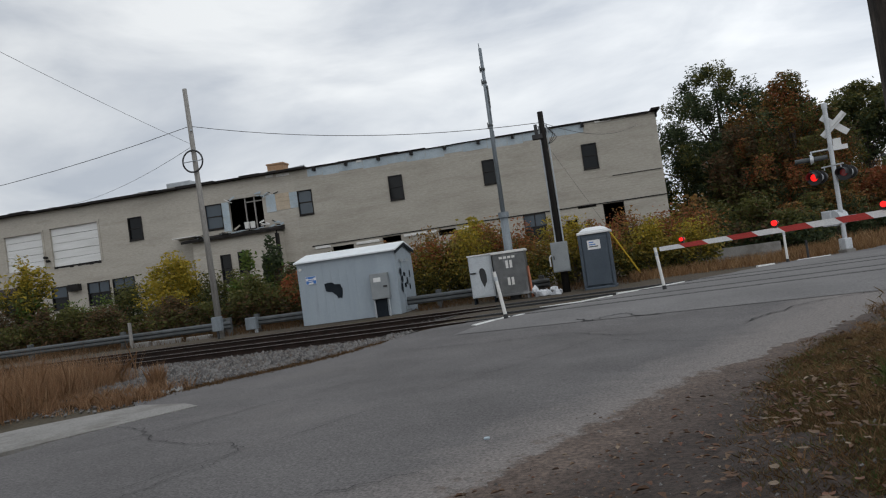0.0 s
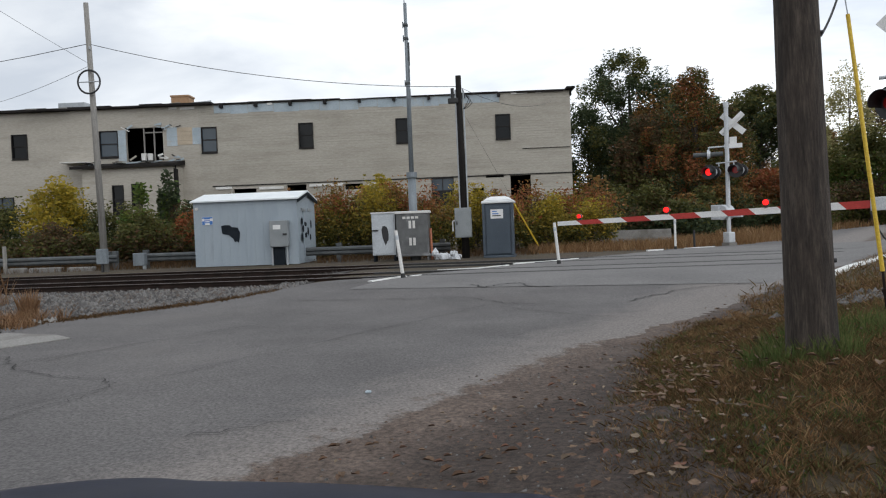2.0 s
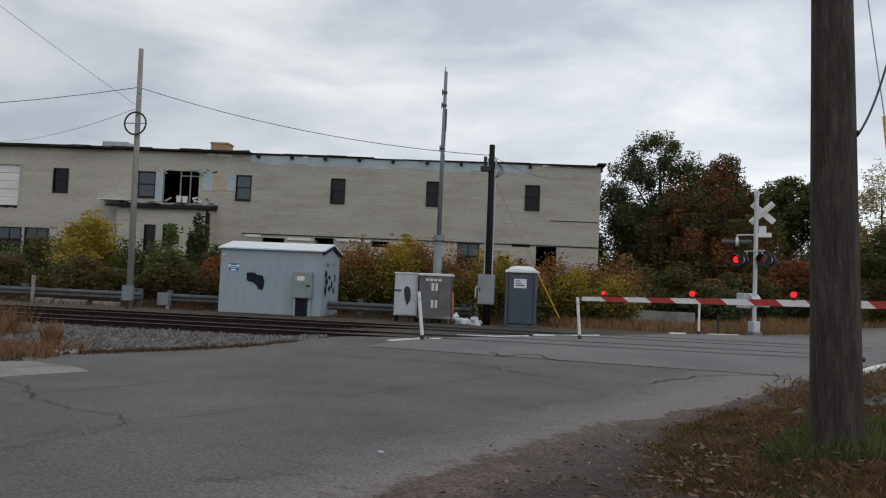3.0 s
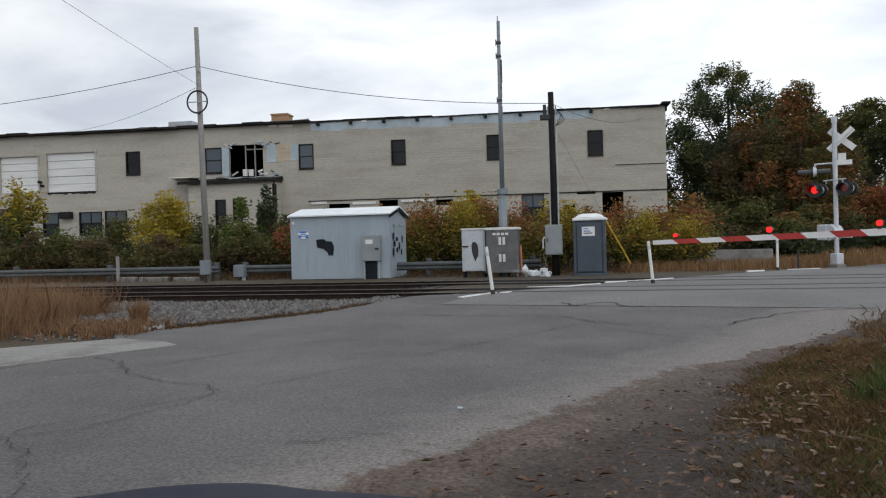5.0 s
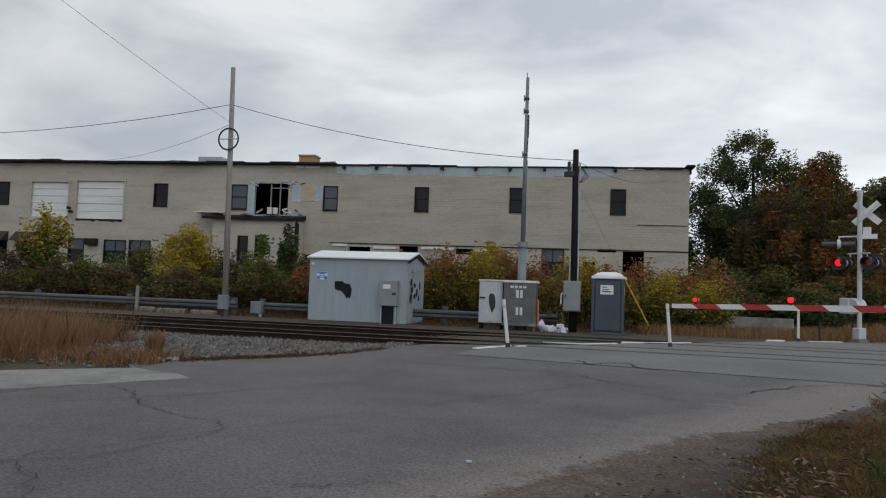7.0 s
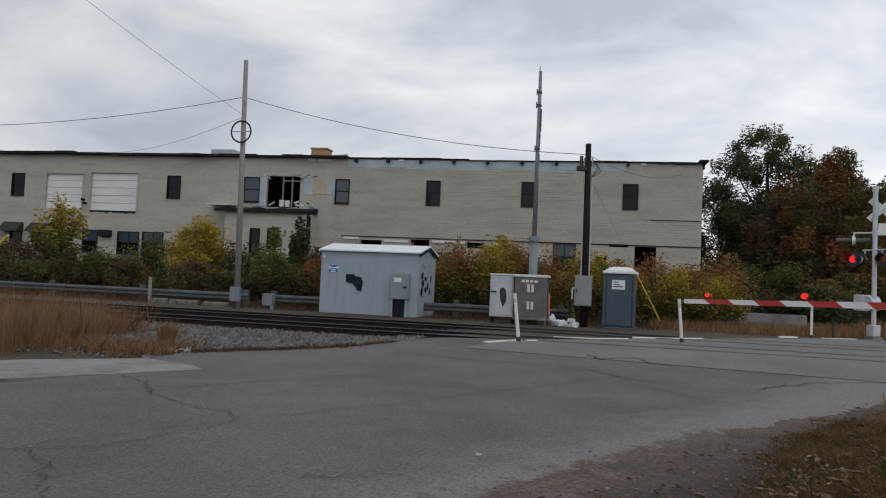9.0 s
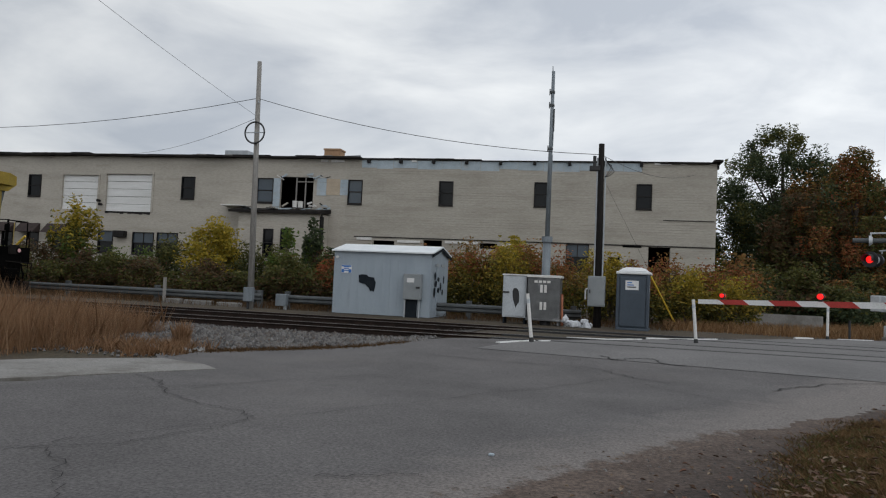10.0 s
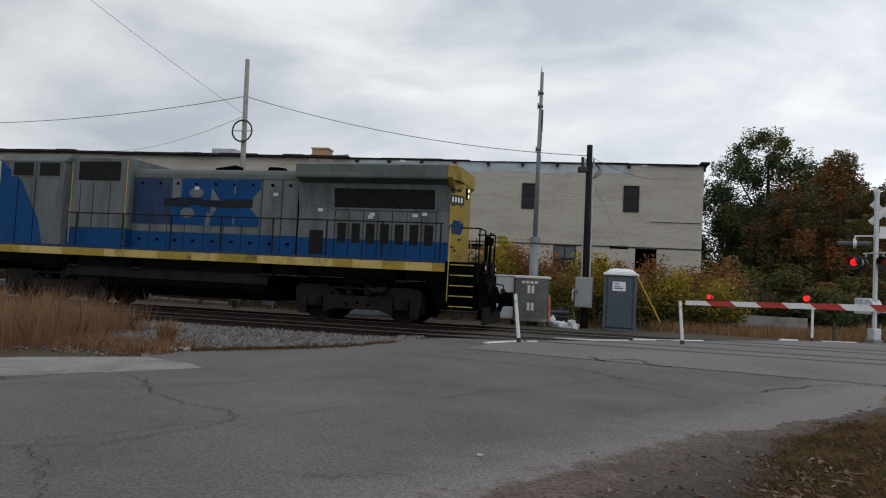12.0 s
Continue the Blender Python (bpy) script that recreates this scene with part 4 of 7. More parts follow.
# ---- signal shed, cabinets, toilet ----
def build_shed():
    shed = thing("signal_shed", "pale blue-grey ribbed steel signal shed with dark paint patches", "shed", pose(-11.44, 26.6, 0.13))
    L, D = 3.92, 2.5
    bm = fresh()
    prism(bm, [(0, 0.05), (D, 0.05), (D, 2.44), (D / 2, 2.72), (0, 2.44)], "x", 0, L)
    part("body", bm, "shed", shed)
    for i in range(13):
        x = 0.02 + i * (L - 0.06) / 12
        bm = fresh()
        bx(bm, x, -0.008, 0.08, x + 0.03, 0.0, 2.42)
        part("rib", bm, "shed", shed)
    for s in (0, 1):
        bm = fresh()
        if s == 0:
            prism(bm, [(-0.14, 2.43), (D / 2, 2.74), (D / 2, 2.79), (-0.14, 2.48)], "x", -0.07, L + 0.1)
        else:
            prism(bm, [(D / 2, 2.74), (D + 0.14, 2.43), (D + 0.14, 2.48), (D / 2, 2.79)], "x", -0.07, L + 0.1)
        part("roof_sheet", bm, "shed_roof", shed, "white sheet roof")
    bm = fresh()
    prism(bm, [(-0.14, 2.3), (D / 2, 2.62), (D + 0.14, 2.3), (D + 0.14, 2.42), (D / 2, 2.735), (-0.14, 2.42)], "x", L + 0.06, L + 0.09)
    part("gable_trim", bm, "patch", shed)
    bm = fresh()
    bx(bm, L + 0.001, 0.75, 0.12, L + 0.03, 1.75, 2.1, 0.008)
    door = part("door", bm, "shed", shed)
    bm = fresh()
    bx(bm, L + 0.03, 0.85, 1.0, L + 0.07, 0.92, 1.16)
    part("handle", bm, "patch", door)
    for a, b in ((0.5, 0.95), (1.3, 1.85)):
        bm = fresh()
        bx(bm, L + 0.002, a, 2.0, L + 0.06, b, 2.1)
        part("vent_hood", bm, "galv", shed)
    rng = random.Random(3)
    bm = fresh()
    prism(bm, [(1.04, 1.54), (1.2, 1.57), (1.37, 1.56), (1.44, 1.49), (1.68, 1.46), (1.7, 1.36), (1.75, 1.29), (1.72, 1.05), (1.68, 0.9), (1.61, 0.97), (1.54, 0.92), (1.47, 1.08), (1.42, 1.1), (1.32, 1.2), (1.18, 1.22), (1.07, 1.26)], "y", -0.024, -0.0185)
    part("paint_patch", bm, "patch", shed, "dark overpainted patch")
    for y, z, w, h in ((0.5, 1.62, 0.13, 0.16), (0.62, 1.32, 0.16, 0.14), (0.48, 1.0, 0.12, 0.2), (0.95, 1.5, 0.2, 0.1), (1.3, 1.22, 0.14, 0.18), (1.6, 1.0, 0.12, 0.14), (1.75, 1.5, 0.1, 0.2), (1.05, 1.1, 0.1, 0.12)):
        bm = fresh()
        pts = [(y + w * math.cos(k / 12 * 6.283) * rng.uniform(0.7, 1.1), z + h * math.sin(k / 12 * 6.283) * rng.uniform(0.7, 1.1)) for k in range(12)]
        prism(bm, pts, "x", L + 0.032, L + 0.036)
        part("paint_patch", bm, "patch", shed, "dark overpainted patch")
    bm = fresh()
    bx(bm, 0.32, -0.03, 1.6, 0.74, -0.019, 1.9)
    notice = part("notice", bm, "sign_white", shed, "weathered blue and white emergency notice")
    for x0, x1, z0, z1 in ((0.33, 0.43, 1.61, 1.74), (0.62, 0.73, 1.61, 1.74), (0.33, 0.73, 1.84, 1.89)):
        bm = fresh()
        bx(bm, x0, -0.0335, z0, x1, -0.0305, z1)
        part("blue_field", bm, "sign_blue", notice)
    for k in range(3):
        bm = fresh()
        bx(bm, 0.42, -0.034, 1.67 + 0.07 * k, 0.64, -0.0305, 1.705 + 0.07 * k)
        part("text_bar", bm, "sign_blue", notice)
    bm = fresh()
    bx(bm, 2.94, -0.3, 0.7, 3.62, -0.0185, 1.66, 0.02)
    enclosure = part("meter_enclosure", bm, "box_grey", shed, "grey meter enclosure on the front")
    bm = fresh()
    bx(bm, 3.08, -0.306, 1.34, 3.36, -0.3015, 1.5)
    part("label_plate", bm, "sign_white", enclosure)
    bm = fresh()
    bx(bm, 3.44, -0.33, 1.12, 3.59, -0.3015, 1.19)
    part("latch", bm, "ink", enclosure)
    for x in (2.98, 3.54):
        bm = fresh()
        tube(bm, (x, -0.16, -0.02), (x, -0.16, 0.69), 0.035)
        part("conduit", bm, "galv", shed)
    bm = fresh()
    bx(bm, 2.97, -0.12, 0.02, 3.42, -0.02, 0.69)
    part("conduit_panel", bm, "patch", shed)
    bm = fresh()
    tube(bm, (0.14, -0.08, 2.2), (0.14, 0, 2.2), 0.05)
    part("lamp", bm, "trim_white", shed)
    for x in (0.15, 2.0, L - 0.35):
        bm = fresh()
        bx(bm, x, 0.05, -0.1, x + 0.25, D - 0.05, 0.05)
        part("footing", bm, "concrete", shed)


build_shed()


def build_cabinets():
    cab = thing("relay_cabinet", "pale relay cabinet with a dark paint patch on short legs", "cabinet", pose(-4.67, 26.0, 0.14))
    bm = fresh()
    bx(bm, 0, 0, 0.26, 0.84, 0.6, 1.74, 0.012)
    part("body", bm, "cab_pale", cab)
    bm = fresh()
    bx(bm, -0.03, -0.04, 1.74, 0.87, 0.64, 1.79, 0.01)
    part("top", bm, "trim_white", cab)
    bm = fresh()
    bx(bm, 0.05, -0.022, 0.31, 0.79, -0.001, 1.69, 0.008)
    door = part("door", bm, "cab_pale", cab)
    bm = fresh()
    bx(bm, 0.02, -0.06, 1.12, 0.24, -0.0225, 1.17)
    part("handle", bm, "ink", door)
    rng = random.Random(8)
    bm = fresh()
    prism(bm, [(0.48 + 0.17 * math.cos(k / 12 * 6.283) * rng.uniform(0.55, 1.3), 1.0 + 0.38 * math.sin(k / 12 * 6.283) * rng.uniform(0.7, 1.1)) for k in range(12)], "y", -0.028, -0.0225)
    part("paint_patch", bm, "ink", door)
    for x in (0.02, 0.76):
        bm = fresh()
        bx(bm, x, 0.05, -0.06, x + 0.06, 0.55, 0.26)
        part("leg", bm, "patch", cab)
    big = thing("signal_cabinet", "dull aluminium signal cabinet with vents and a white lid", "cabinet", pose(-3.78, 25.8, 0.14))
    bm = fresh()
    bx(bm, 0.02, 0, 0.24, 1.15, 0.75, 1.7, 0.015)
    part("body", bm, "cabinet", big)
    bm = fresh()
    bx(bm, -0.02, -0.05, 1.7, 1.19, 0.8, 1.79, 0.015)
    part("lid", bm, "trim_white", big)
    bm = fresh()
    bx(bm, -0.02, -0.04, 0.2, 1.2, 0.79, 0.27, 0.01)
    part("base_tray", bm, "cabinet", big)
    for x in (0.46, 0.6):
        for z in (0.58, 1.18):
            bm = fresh()
            bx(bm, x, -0.008, z, x + 0.09, -0.001, z + 0.27)
            part("vent_label", bm, "trim_white", big)
    bm = fresh()
    for k in range(4):
        bx(bm, 0.25 + 0.15 * k, -0.008, 1.52, 0.36 + 0.15 * k, -0.001, 1.6)
    part("vent_label", bm, "trim_white", big)
    bm = fresh()
    tube(bm, (0.62, 0.35, -0.06), (0.62, 0.35, 0.22), 0.17, 0.2)
    part("pedestal", bm, "ink", big)
    for x in (0.05, 1.07):
        bm = fresh()
        bx(bm, x, 0.1, -0.06, x + 0.06, 0.6, 0.21)
        part("leg", bm, "cabinet", big)


build_cabinets()


def build_toilet():
    wc = thing("portable_toilet", "slate-blue plastic portable toilet with a white domed roof", "portable toilet", pose(-0.74, 26.0, 0.13, 0, 0, -4))
    bm = fresh()
    bx(bm, 0.04, 0.04, 0.12, 1.06, 1.1, 1.95, 0.04)
    part("body", bm, "toilet", wc)
    bm = fresh()
    bx(bm, 0, 0, -0.03, 1.1, 1.14, 0.13, 0.03)
    part("skid_base", bm, "toilet", wc)
    for x in (0.0, 1.0):
        bm = fresh()
        bx(bm, x, -0.01, 0.13, x + 0.1, 0.08, 1.96, 0.02)
        part("corner_post", bm, "toilet", wc)
    bm = fresh()
    bx(bm, 0.13, -0.005, 0.18, 0.97, 0.04, 1.84, 0.015)
    door = part("door", bm, "toilet", wc)
    bm = fresh()
    bx(bm, 0.16, -0.02, 1.28, 0.94, -0.0055, 1.32)
    part("door_rib", bm, "toilet", door)
    bm = fresh()
    prism(bm, [(0.3, 0.75), (0.34, 0.75), (0.7, 1.12), (0.66, 1.12)], "y", -0.02, -0.0055)
    part("door_rib", bm, "toilet", door)
    bm = fresh()
    prism(bm, [(0.45, 0.22), (0.49, 0.22), (0.8, 0.5), (0.76, 0.5)], "y", -0.02, -0.0055)
    part("door_rib", bm, "toilet", door)
    bm = fresh()
    bx(bm, 0.3, -0.012, 1.42, 0.74, -0.0055, 1.74)
    notice = part("notice", bm, "sign_white", door, "white hire company notice")
    for k, (z, w) in enumerate(((1.5, 0.3), (1.57, 0.22), (1.65, 0.16))):
        bm = fresh()
        bx(bm, 0.36, -0.016, z, 0.36 + w, -0.0125, z + 0.035)
        part("text_bar", bm, "sign_blue" if k else "ink", notice)
    bm = fresh()
    bx(bm, 1.061, 0.35, 1.4, 1.066, 0.75, 1.75)
    part("side_notice", bm, "sign_white", wc)
    bm = fresh()
    bx(bm, -0.02, -0.03, 1.95, 1.12, 1.17, 2.05, 0.03)
    lo = bmesh.ops.create_cube(bm, size=1)["verts"]
    for v in lo:
        up = v.co.z > 0
        k = 0.32 if up else 0.54
        v.co = Vector((0.55 + (k if v.co.x > 0 else -k), 0.57 + (k if v.co.y > 0 else -k), 2.2 if up else 2.04))
    bmesh.ops.bevel(bm, geom=list({e for v in lo for e in v.link_edges}), offset=0.05, segments=3, affect="EDGES")
    part("roof", bm, "toilet_roof", wc, "white domed roof")


build_toilet()


# ---- poles, guard rail, small things along the track ----
def build_guard_rail():
    for x0, x1, first in ((-40, -14.95, -38.31), (-14.1, -2.0, -13.85)):
        rail = thing("guard_rail", "weathered steel guard rail on posts along the track", "guard rail", pose(0, 27.5, 0.12), "guard rails")
        bm = fresh()
        prism(bm, [(0, 0.3), (-0.07, 0.36), (-0.07, 0.42), (0, 0.46), (-0.07, 0.5), (-0.07, 0.56), (0, 0.62), (0.012, 0.62), (-0.058, 0.56), (-0.058, 0.5), (0.012, 0.46), (-0.058, 0.42), (-0.058, 0.36), (0.012, 0.3)], "x", x0, x1)
        part("beam", bm, "guard", rail)
        posts = [first + 4.58 * k for k in range(6)] + [-15.1] if x0 < -20 else [first, -10.83, -6.25, -2.3]
        for x in posts:
            bm = fresh()
            bx(bm, x - 0.1, 0.02, -0.3, x + 0.1, 0.2, 0.75, 0.015)
            part("post", bm, "guard", rail)


build_guard_rail()
bm = fresh()
bx(bm, -13.95, 26.75, 0.3, -13.5, 27.0, 0.78, 0.02)
jb = solo("junction_box", bm, "mast_steel", "small galvanised box on a post by the guard rail", "junction box")
bm = fresh()
bx(bm, -13.6, 26.8, 0.0, -13.5, 26.9, 0.3)
part("post", bm, "galv", jb)
for x0, x1, z1 in ((-19.15, -18.5, 0.42), (-18.3, -17.0, 0.4), (-16.75, -15.7, 0.38)):
    bm = fresh()
    bx(bm, x0, 27.02, 0.0, x1, 27.32, z1 - 0.06, 0.04)
    solo("concrete_block", bm, "concrete", "stained concrete block in front of the guard rail", "block", group="concrete blocks")
bm = fresh()
bx(bm, -19.27, 26.95, 0.1, -19.15, 27.05, 1.22, 0.015)
solo("marker_stake", bm, "pole_pale", "pale wooden marker stake by the track", "stake")


def build_line_pole():
    pole = thing("utility_pole", "silvered wooden pole carrying a round hoop and cables", "utility pole", pose(-14.7, 26.0, 0.15))
    bm = fresh()
    tube(bm, (0.08, 0, -0.1), (-0.12, 0, 9.8), 0.13, 0.085, 16)
    part("shaft", bm, "pole_pale", pole, smooth=True)
    bm = fresh()
    n = 28
    for k in range(n):
        a, b = k / n * 2 * math.pi, (k + 1) / n * 2 * math.pi
        tube(bm, (-0.07 + 0.42 * math.cos(a), -0.16, 6.92 + 0.42 * math.sin(a)), (-0.07 + 0.42 * math.cos(b), -0.16, 6.92 + 0.42 * math.sin(b)), 0.035, seg=6)
    part("hoop", bm, "cable", pole, "black round cable hoop")
    bm = fresh()
    tube(bm, (-0.48, -0.16, 6.92), (0.36, -0.16, 6.92), 0.02, seg=6)
    part("hoop_bar", bm, "galv", pole)
    bm = fresh()
    bx(bm, -0.1, -0.28, 0.3, 0.3, -0.1, 0.85, 0.02)
    part("terminal_box", bm, "mast_steel", pole)
    bm = fresh()
    tube(bm, (0.08, -0.17, -0.1), (0.06, -0.17, 0.4), 0.05)
    part("conduit", bm, "ink", pole)
    bm = fresh()
    bx(bm, -0.02, -0.15, 8.1, 0.02, -0.08, 8.2)
    part("bracket", bm, "galv", pole)


build_line_pole()


def build_antenna_mast():
    mast = thing("antenna_mast", "slender galvanised radio mast with whip antennas", "mast", pose(-3.35, 27.5, 0.1))
    bm = fresh()
    tube(bm, (0, 0, -0.1), (0, 0, 3.15), 0.17, 0.15, 16)
    part("lower_tube", bm, "mast_steel", mast, smooth=True)
    bm = fresh()
    tube(bm, (0, 0, 3.1), (0, 0, 3.3), 0.2, 0.2, 16)
    part("collar", bm, "mast_steel", mast)
    bm = fresh()
    tube(bm, (0, 0, 3.3), (0, 0, 9.55), 0.09, 0.062, 14)
    part("upper_tube", bm, "mast_steel", mast, smooth=True)
    bm = fresh()
    tube(bm, (-0.02, 0, 9.5), (-0.03, 0, 9.75), 0.02, 0.015, 8)
    part("whip", bm, "mast_steel", mast)
    for z in (6.6, 8.25, 8.75):
        bm = fresh()
        bx(bm, -0.09, -0.09, z - 0.05, 0.08, 0.09, z + 0.05, 0.02)
        tube(bm, (-0.1, -0.04, z - 0.12), (-0.1, -0.04, z + 0.12), 0.02, seg=8)
        part("clamp", bm, "guard", mast)
    bm = fresh()
    tube(bm, (0.085, -0.05, 7.25), (0.085, -0.05, 8.1), 0.03, 0.03, 10)
    part("panel_antenna", bm, "guard", mast)
    for z in (6.15, 6.9, 7.2):
        bm = fresh()
        tube(bm, (0.07, -0.05, z - 0.22), (0.07, -0.05, z + 0.22), 0.028, seg=8)
        tube(bm, (0.0, 0.0, z), (0.07, -0.05, z), 0.015, seg=6)
        part("dipole", bm, "mast_steel", mast)


build_antenna_mast()


def build_service_pole():
    pole = thing("service_pole", "tarred black service pole with conduit and grey meter box", "utility pole", pose(-1.4, 26.6, 0.1))
    bm = fresh()
    tube(bm, (0.02, 0, -0.15), (-0.03, 0, 6.6), 0.14, 0.1, 16)
    part("shaft", bm, "pole_black", pole, smooth=True)
    bm = fresh()
    bx(bm, -0.32, -0.42, 0.82, 0.28, -0.14, 1.88, 0.02)
    box_ = part("meter_box", bm, "box_grey", pole, "grey meter box")
    bm = fresh()
    bx(bm, -0.3, -0.435, 0.86, 0.26, -0.4215, 1.84, 0.01)
    part("box_door", bm, "box_grey", box_)
    bm = fresh()
    bx(bm, -0.26, -0.46, 1.28, -0.22, -0.436, 1.4)
    part("latch", bm, "ink", box_)
    for dx in (-0.13, 0.15):
        bm = fresh()
        tube(bm, (dx, -0.05, 1.88), (dx - 0.02, -0.03, 6.1), 0.028, seg=8)
        part("conduit", bm, "galv", pole)
    bm = fresh()
    tube(bm, (-0.4, -0.25, 1.05), (-0.4, -0.25, 1.4), 0.03, seg=8)
    tube(bm, (-0.4, -0.25, 1.4), (-0.3, -0.25, 1.45), 0.03, seg=8)
    part("elbow", bm, "trim_white", pole)
    bm = fresh()
    bx(bm, -0.42, -0.15, 5.62, -0.05, 0.05, 5.8, 0.02)
    tube(bm, (-0.25, -0.1, 5.75), (-0.25, -0.1, 6.15), 0.06, seg=8)
    part("fuse_box", bm, "ink", pole)
    for k in range(3):
        cable("drip_loop", [(0.1, -0.1, 6.1), (0.35 + 0.05 * k, -0.15, 5.8 - 0.1 * k), (0.12, -0.1, 5.4)], 0.012, "cable", "", sag=0.05, parent=pole)
    guy = thing("guy_wire", "guy wire with a yellow guard bracing the service pole", "guy wire", pose(0, 0, 0))
    cable("wire", [(-1.4, 26.75, 5.6), (1.43, 30.0, 0.3)], 0.004, "cable", "", parent=guy)
    bm = fresh()
    tube(bm, (0.41, 28.83, 2.15), (1.36, 29.92, 0.42), 0.032, seg=8)
    part("guard", bm, "yellow", guy, "yellow plastic guard")
    bm = fresh()
    tube(bm, (1.43, 30.0, -0.1), (1.43, 30.0, 0.34), 0.03, seg=6)
    part("anchor", bm, "galv", guy)


build_service_pole()
cable("overhead_cable", [(-14.86, 26, 8.49), (-1.52, 26.55, 6.31)], 0.012, "cable", "black overhead cable between the two poles", sag=0.42)
cable("overhead_cable", [(-14.86, 26, 8.47), (-40, 26, 8.2)], 0.012, "cable", "black overhead cable leaving the silvered pole", sag=0.89)
cable("overhead_cable", [(-14.9, 26, 7.65), (-34.7, 42, 9.3)], 0.008, "cable", "thin overhead cable toward the factory", sag=0.5)
cable("overhead_cable", [(-14.8, 26, 7.75), (-16.5, 4, 12.6)], 0.006, "cable", "thin overhead cable rising across the road", sag=0.35)
cable("overhead_cable", [(-1.4, 26.6, 6.3), (3.2, 45.9, 8.7)], 0.009, "cable", "service cable from the black pole to the factory", sag=0.5)
cable("overhead_cable", [(-40, 75, 12.5), (80, 70, 11.5)], 0.02, "cable", "distant overhead line behind the trees", sag=0.4)
bm = fresh()
tube(bm, (-2.56, 26.2, 0), (-2.6, 26.2, 1.3), 0.045, 0.045, 10)
solo("marker_post", bm, "orange", "faded orange cable marker post", "post")
bm = fresh()
rng = random.Random(12)
for k in range(16):
    c = Vector((rng.uniform(-2.45, -1.55), rng.uniform(25.5, 26.2), 0.2 + rng.uniform(0, 0.22)))
    r = rng.uniform(0.06, 0.16)
    s = bmesh.ops.create_icosphere(bm, subdivisions=1, radius=r)["verts"]
    for v in s:
        v.co = c + v.co * rng.uniform(0.5, 1.3)
solo("rubbish_heap", bm, "trash", "heap of torn white plastic and rubbish", "rubbish", kind="stuff")


def build_delineators():
    for x, y, top, lean in ((-2.33, 16.85, 1.1, -7), (1.47, 20.2, 1.12, -5), (6.0, 26.6, 1.12, 0), (8.75, 17.6, 1.05, 0)):
        post = thing("delineator_post", "white flexible delineator post, slightly leaning, at the crossing's edge", "post", pose(x, y, height(x, y) + 0.03, 0, lean, 0), "delineator posts")
        bm = fresh()
        tube(bm, (0, 0, 0.0), (0, 0, 0.1), 0.06, 0.045, 12)
        part("base", bm, "rubber", post)
        bm = fresh()
        tube(bm, (0, 0, 0.1), (0, 0, top), 0.042, 0.04, 12)
        part("tube", bm, "trim_white", post)
        bm = fresh()
        tube(bm, (0, 0, top - 0.22), (0, 0, top - 0.12), 0.044, 0.043, 12)
        part("band", bm, "cab_pale", post)


build_delineators()
bm = fresh()
tube(bm, (6.9, 27.6, 0.1), (6.9, 27.6, 0.85), 0.04, 0.04, 8)
solo("marker_post", bm, "ink", "short black marker post with a pale top", "post")
bm = fresh()
prism(bm, [(32.0, 0.1), (32.6, 0.1), (32.45, 0.35), (32.4, 0.86), (32.2, 0.86), (32.15, 0.35)], "x", 3.25, 7.1)
solo("concrete_barrier", bm, "concrete", "stained concrete barrier in the dry grass", "barrier")


# ---- crossing signals ----
def lettering(text, size, at, parent):
    cu = bpy.data.curves.new("lettering", "FONT")
    cu.body, cu.size, cu.extrude, cu.align_x, cu.align_y = text, size, 0.001, "CENTER", "CENTER"
    cu.materials.append(M["ink"])
    ob = new("lettering", cu)
    ob.parent, ob.matrix_basis = parent, at
    return ob


def flasher(parent, x, z, face, lit, k_=1.0, deep=0.16):
    """One lamp: backing disc, housing, lens and visor; face is -1 towards -y."""
    bm = fresh()
    tube(bm, (x, 0.0, z), (x, face * 0.02, z), 0.235 * k_, 0.235 * k_, 28)
    disc = part("lamp_disc", bm, "lamp_black", parent)
    bm = fresh()
    tube(bm, (x, -face * deep, z), (x, 0, z), 0.12 * k_, 0.19 * k_, 20)
    part("housing", bm, "mast", disc)
    bm = fresh()
    tube(bm, (x, face * 0.021, z), (x, face * 0.05, z), 0.11 * k_, 0.1 * k_, 24)
    part("lens", bm, "lens_lit" if lit else "lens_dim", disc)
    bm = fresh()
    n = 14
    for k in range(n):
        a, b = math.radians(-20 + 220 * k / n), math.radians(-20 + 220 * (k + 1) / n)
        f = 0.3
        pts = [(x + 0.15 * k_ * math.cos(t), face * d, z + 0.15 * k_ * math.sin(t)) for t, d in ((a, 0.02), (b, 0.02), (b, f), (a, f))]
        pts2 = [(x + 0.158 * k_ * math.cos(t), face * d, z + 0.158 * k_ * math.sin(t)) for t, d in ((a, 0.02), (b, 0.02), (b, f), (a, f))]
        v = [bm.verts.new(p) for p in pts + pts2]
        for q in ((0, 1, 2, 3), (7, 6, 5, 4), (0, 4, 5, 1), (3, 2, 6, 7), (1, 5, 6, 2), (0, 3, 7, 4)):
            bm.faces.new([v[i] for i in q])
    part("visor", bm, "lamp_black", disc)
    if deep > 0.3:
        # the lamp for the other approach, back to back
        bm = fresh()
        tube(bm, (x, -face * (deep + 0.02), z), (x, -face * deep, z), 0.2 * k_, 0.2 * k_, 28)
        tube(bm, (x, -face * (deep + 0.26), z), (x, -face * (deep + 0.02), z), 0.15 * k_, 0.15 * k_, 20, False)
        part("rear_disc", bm, "lamp_black", disc)


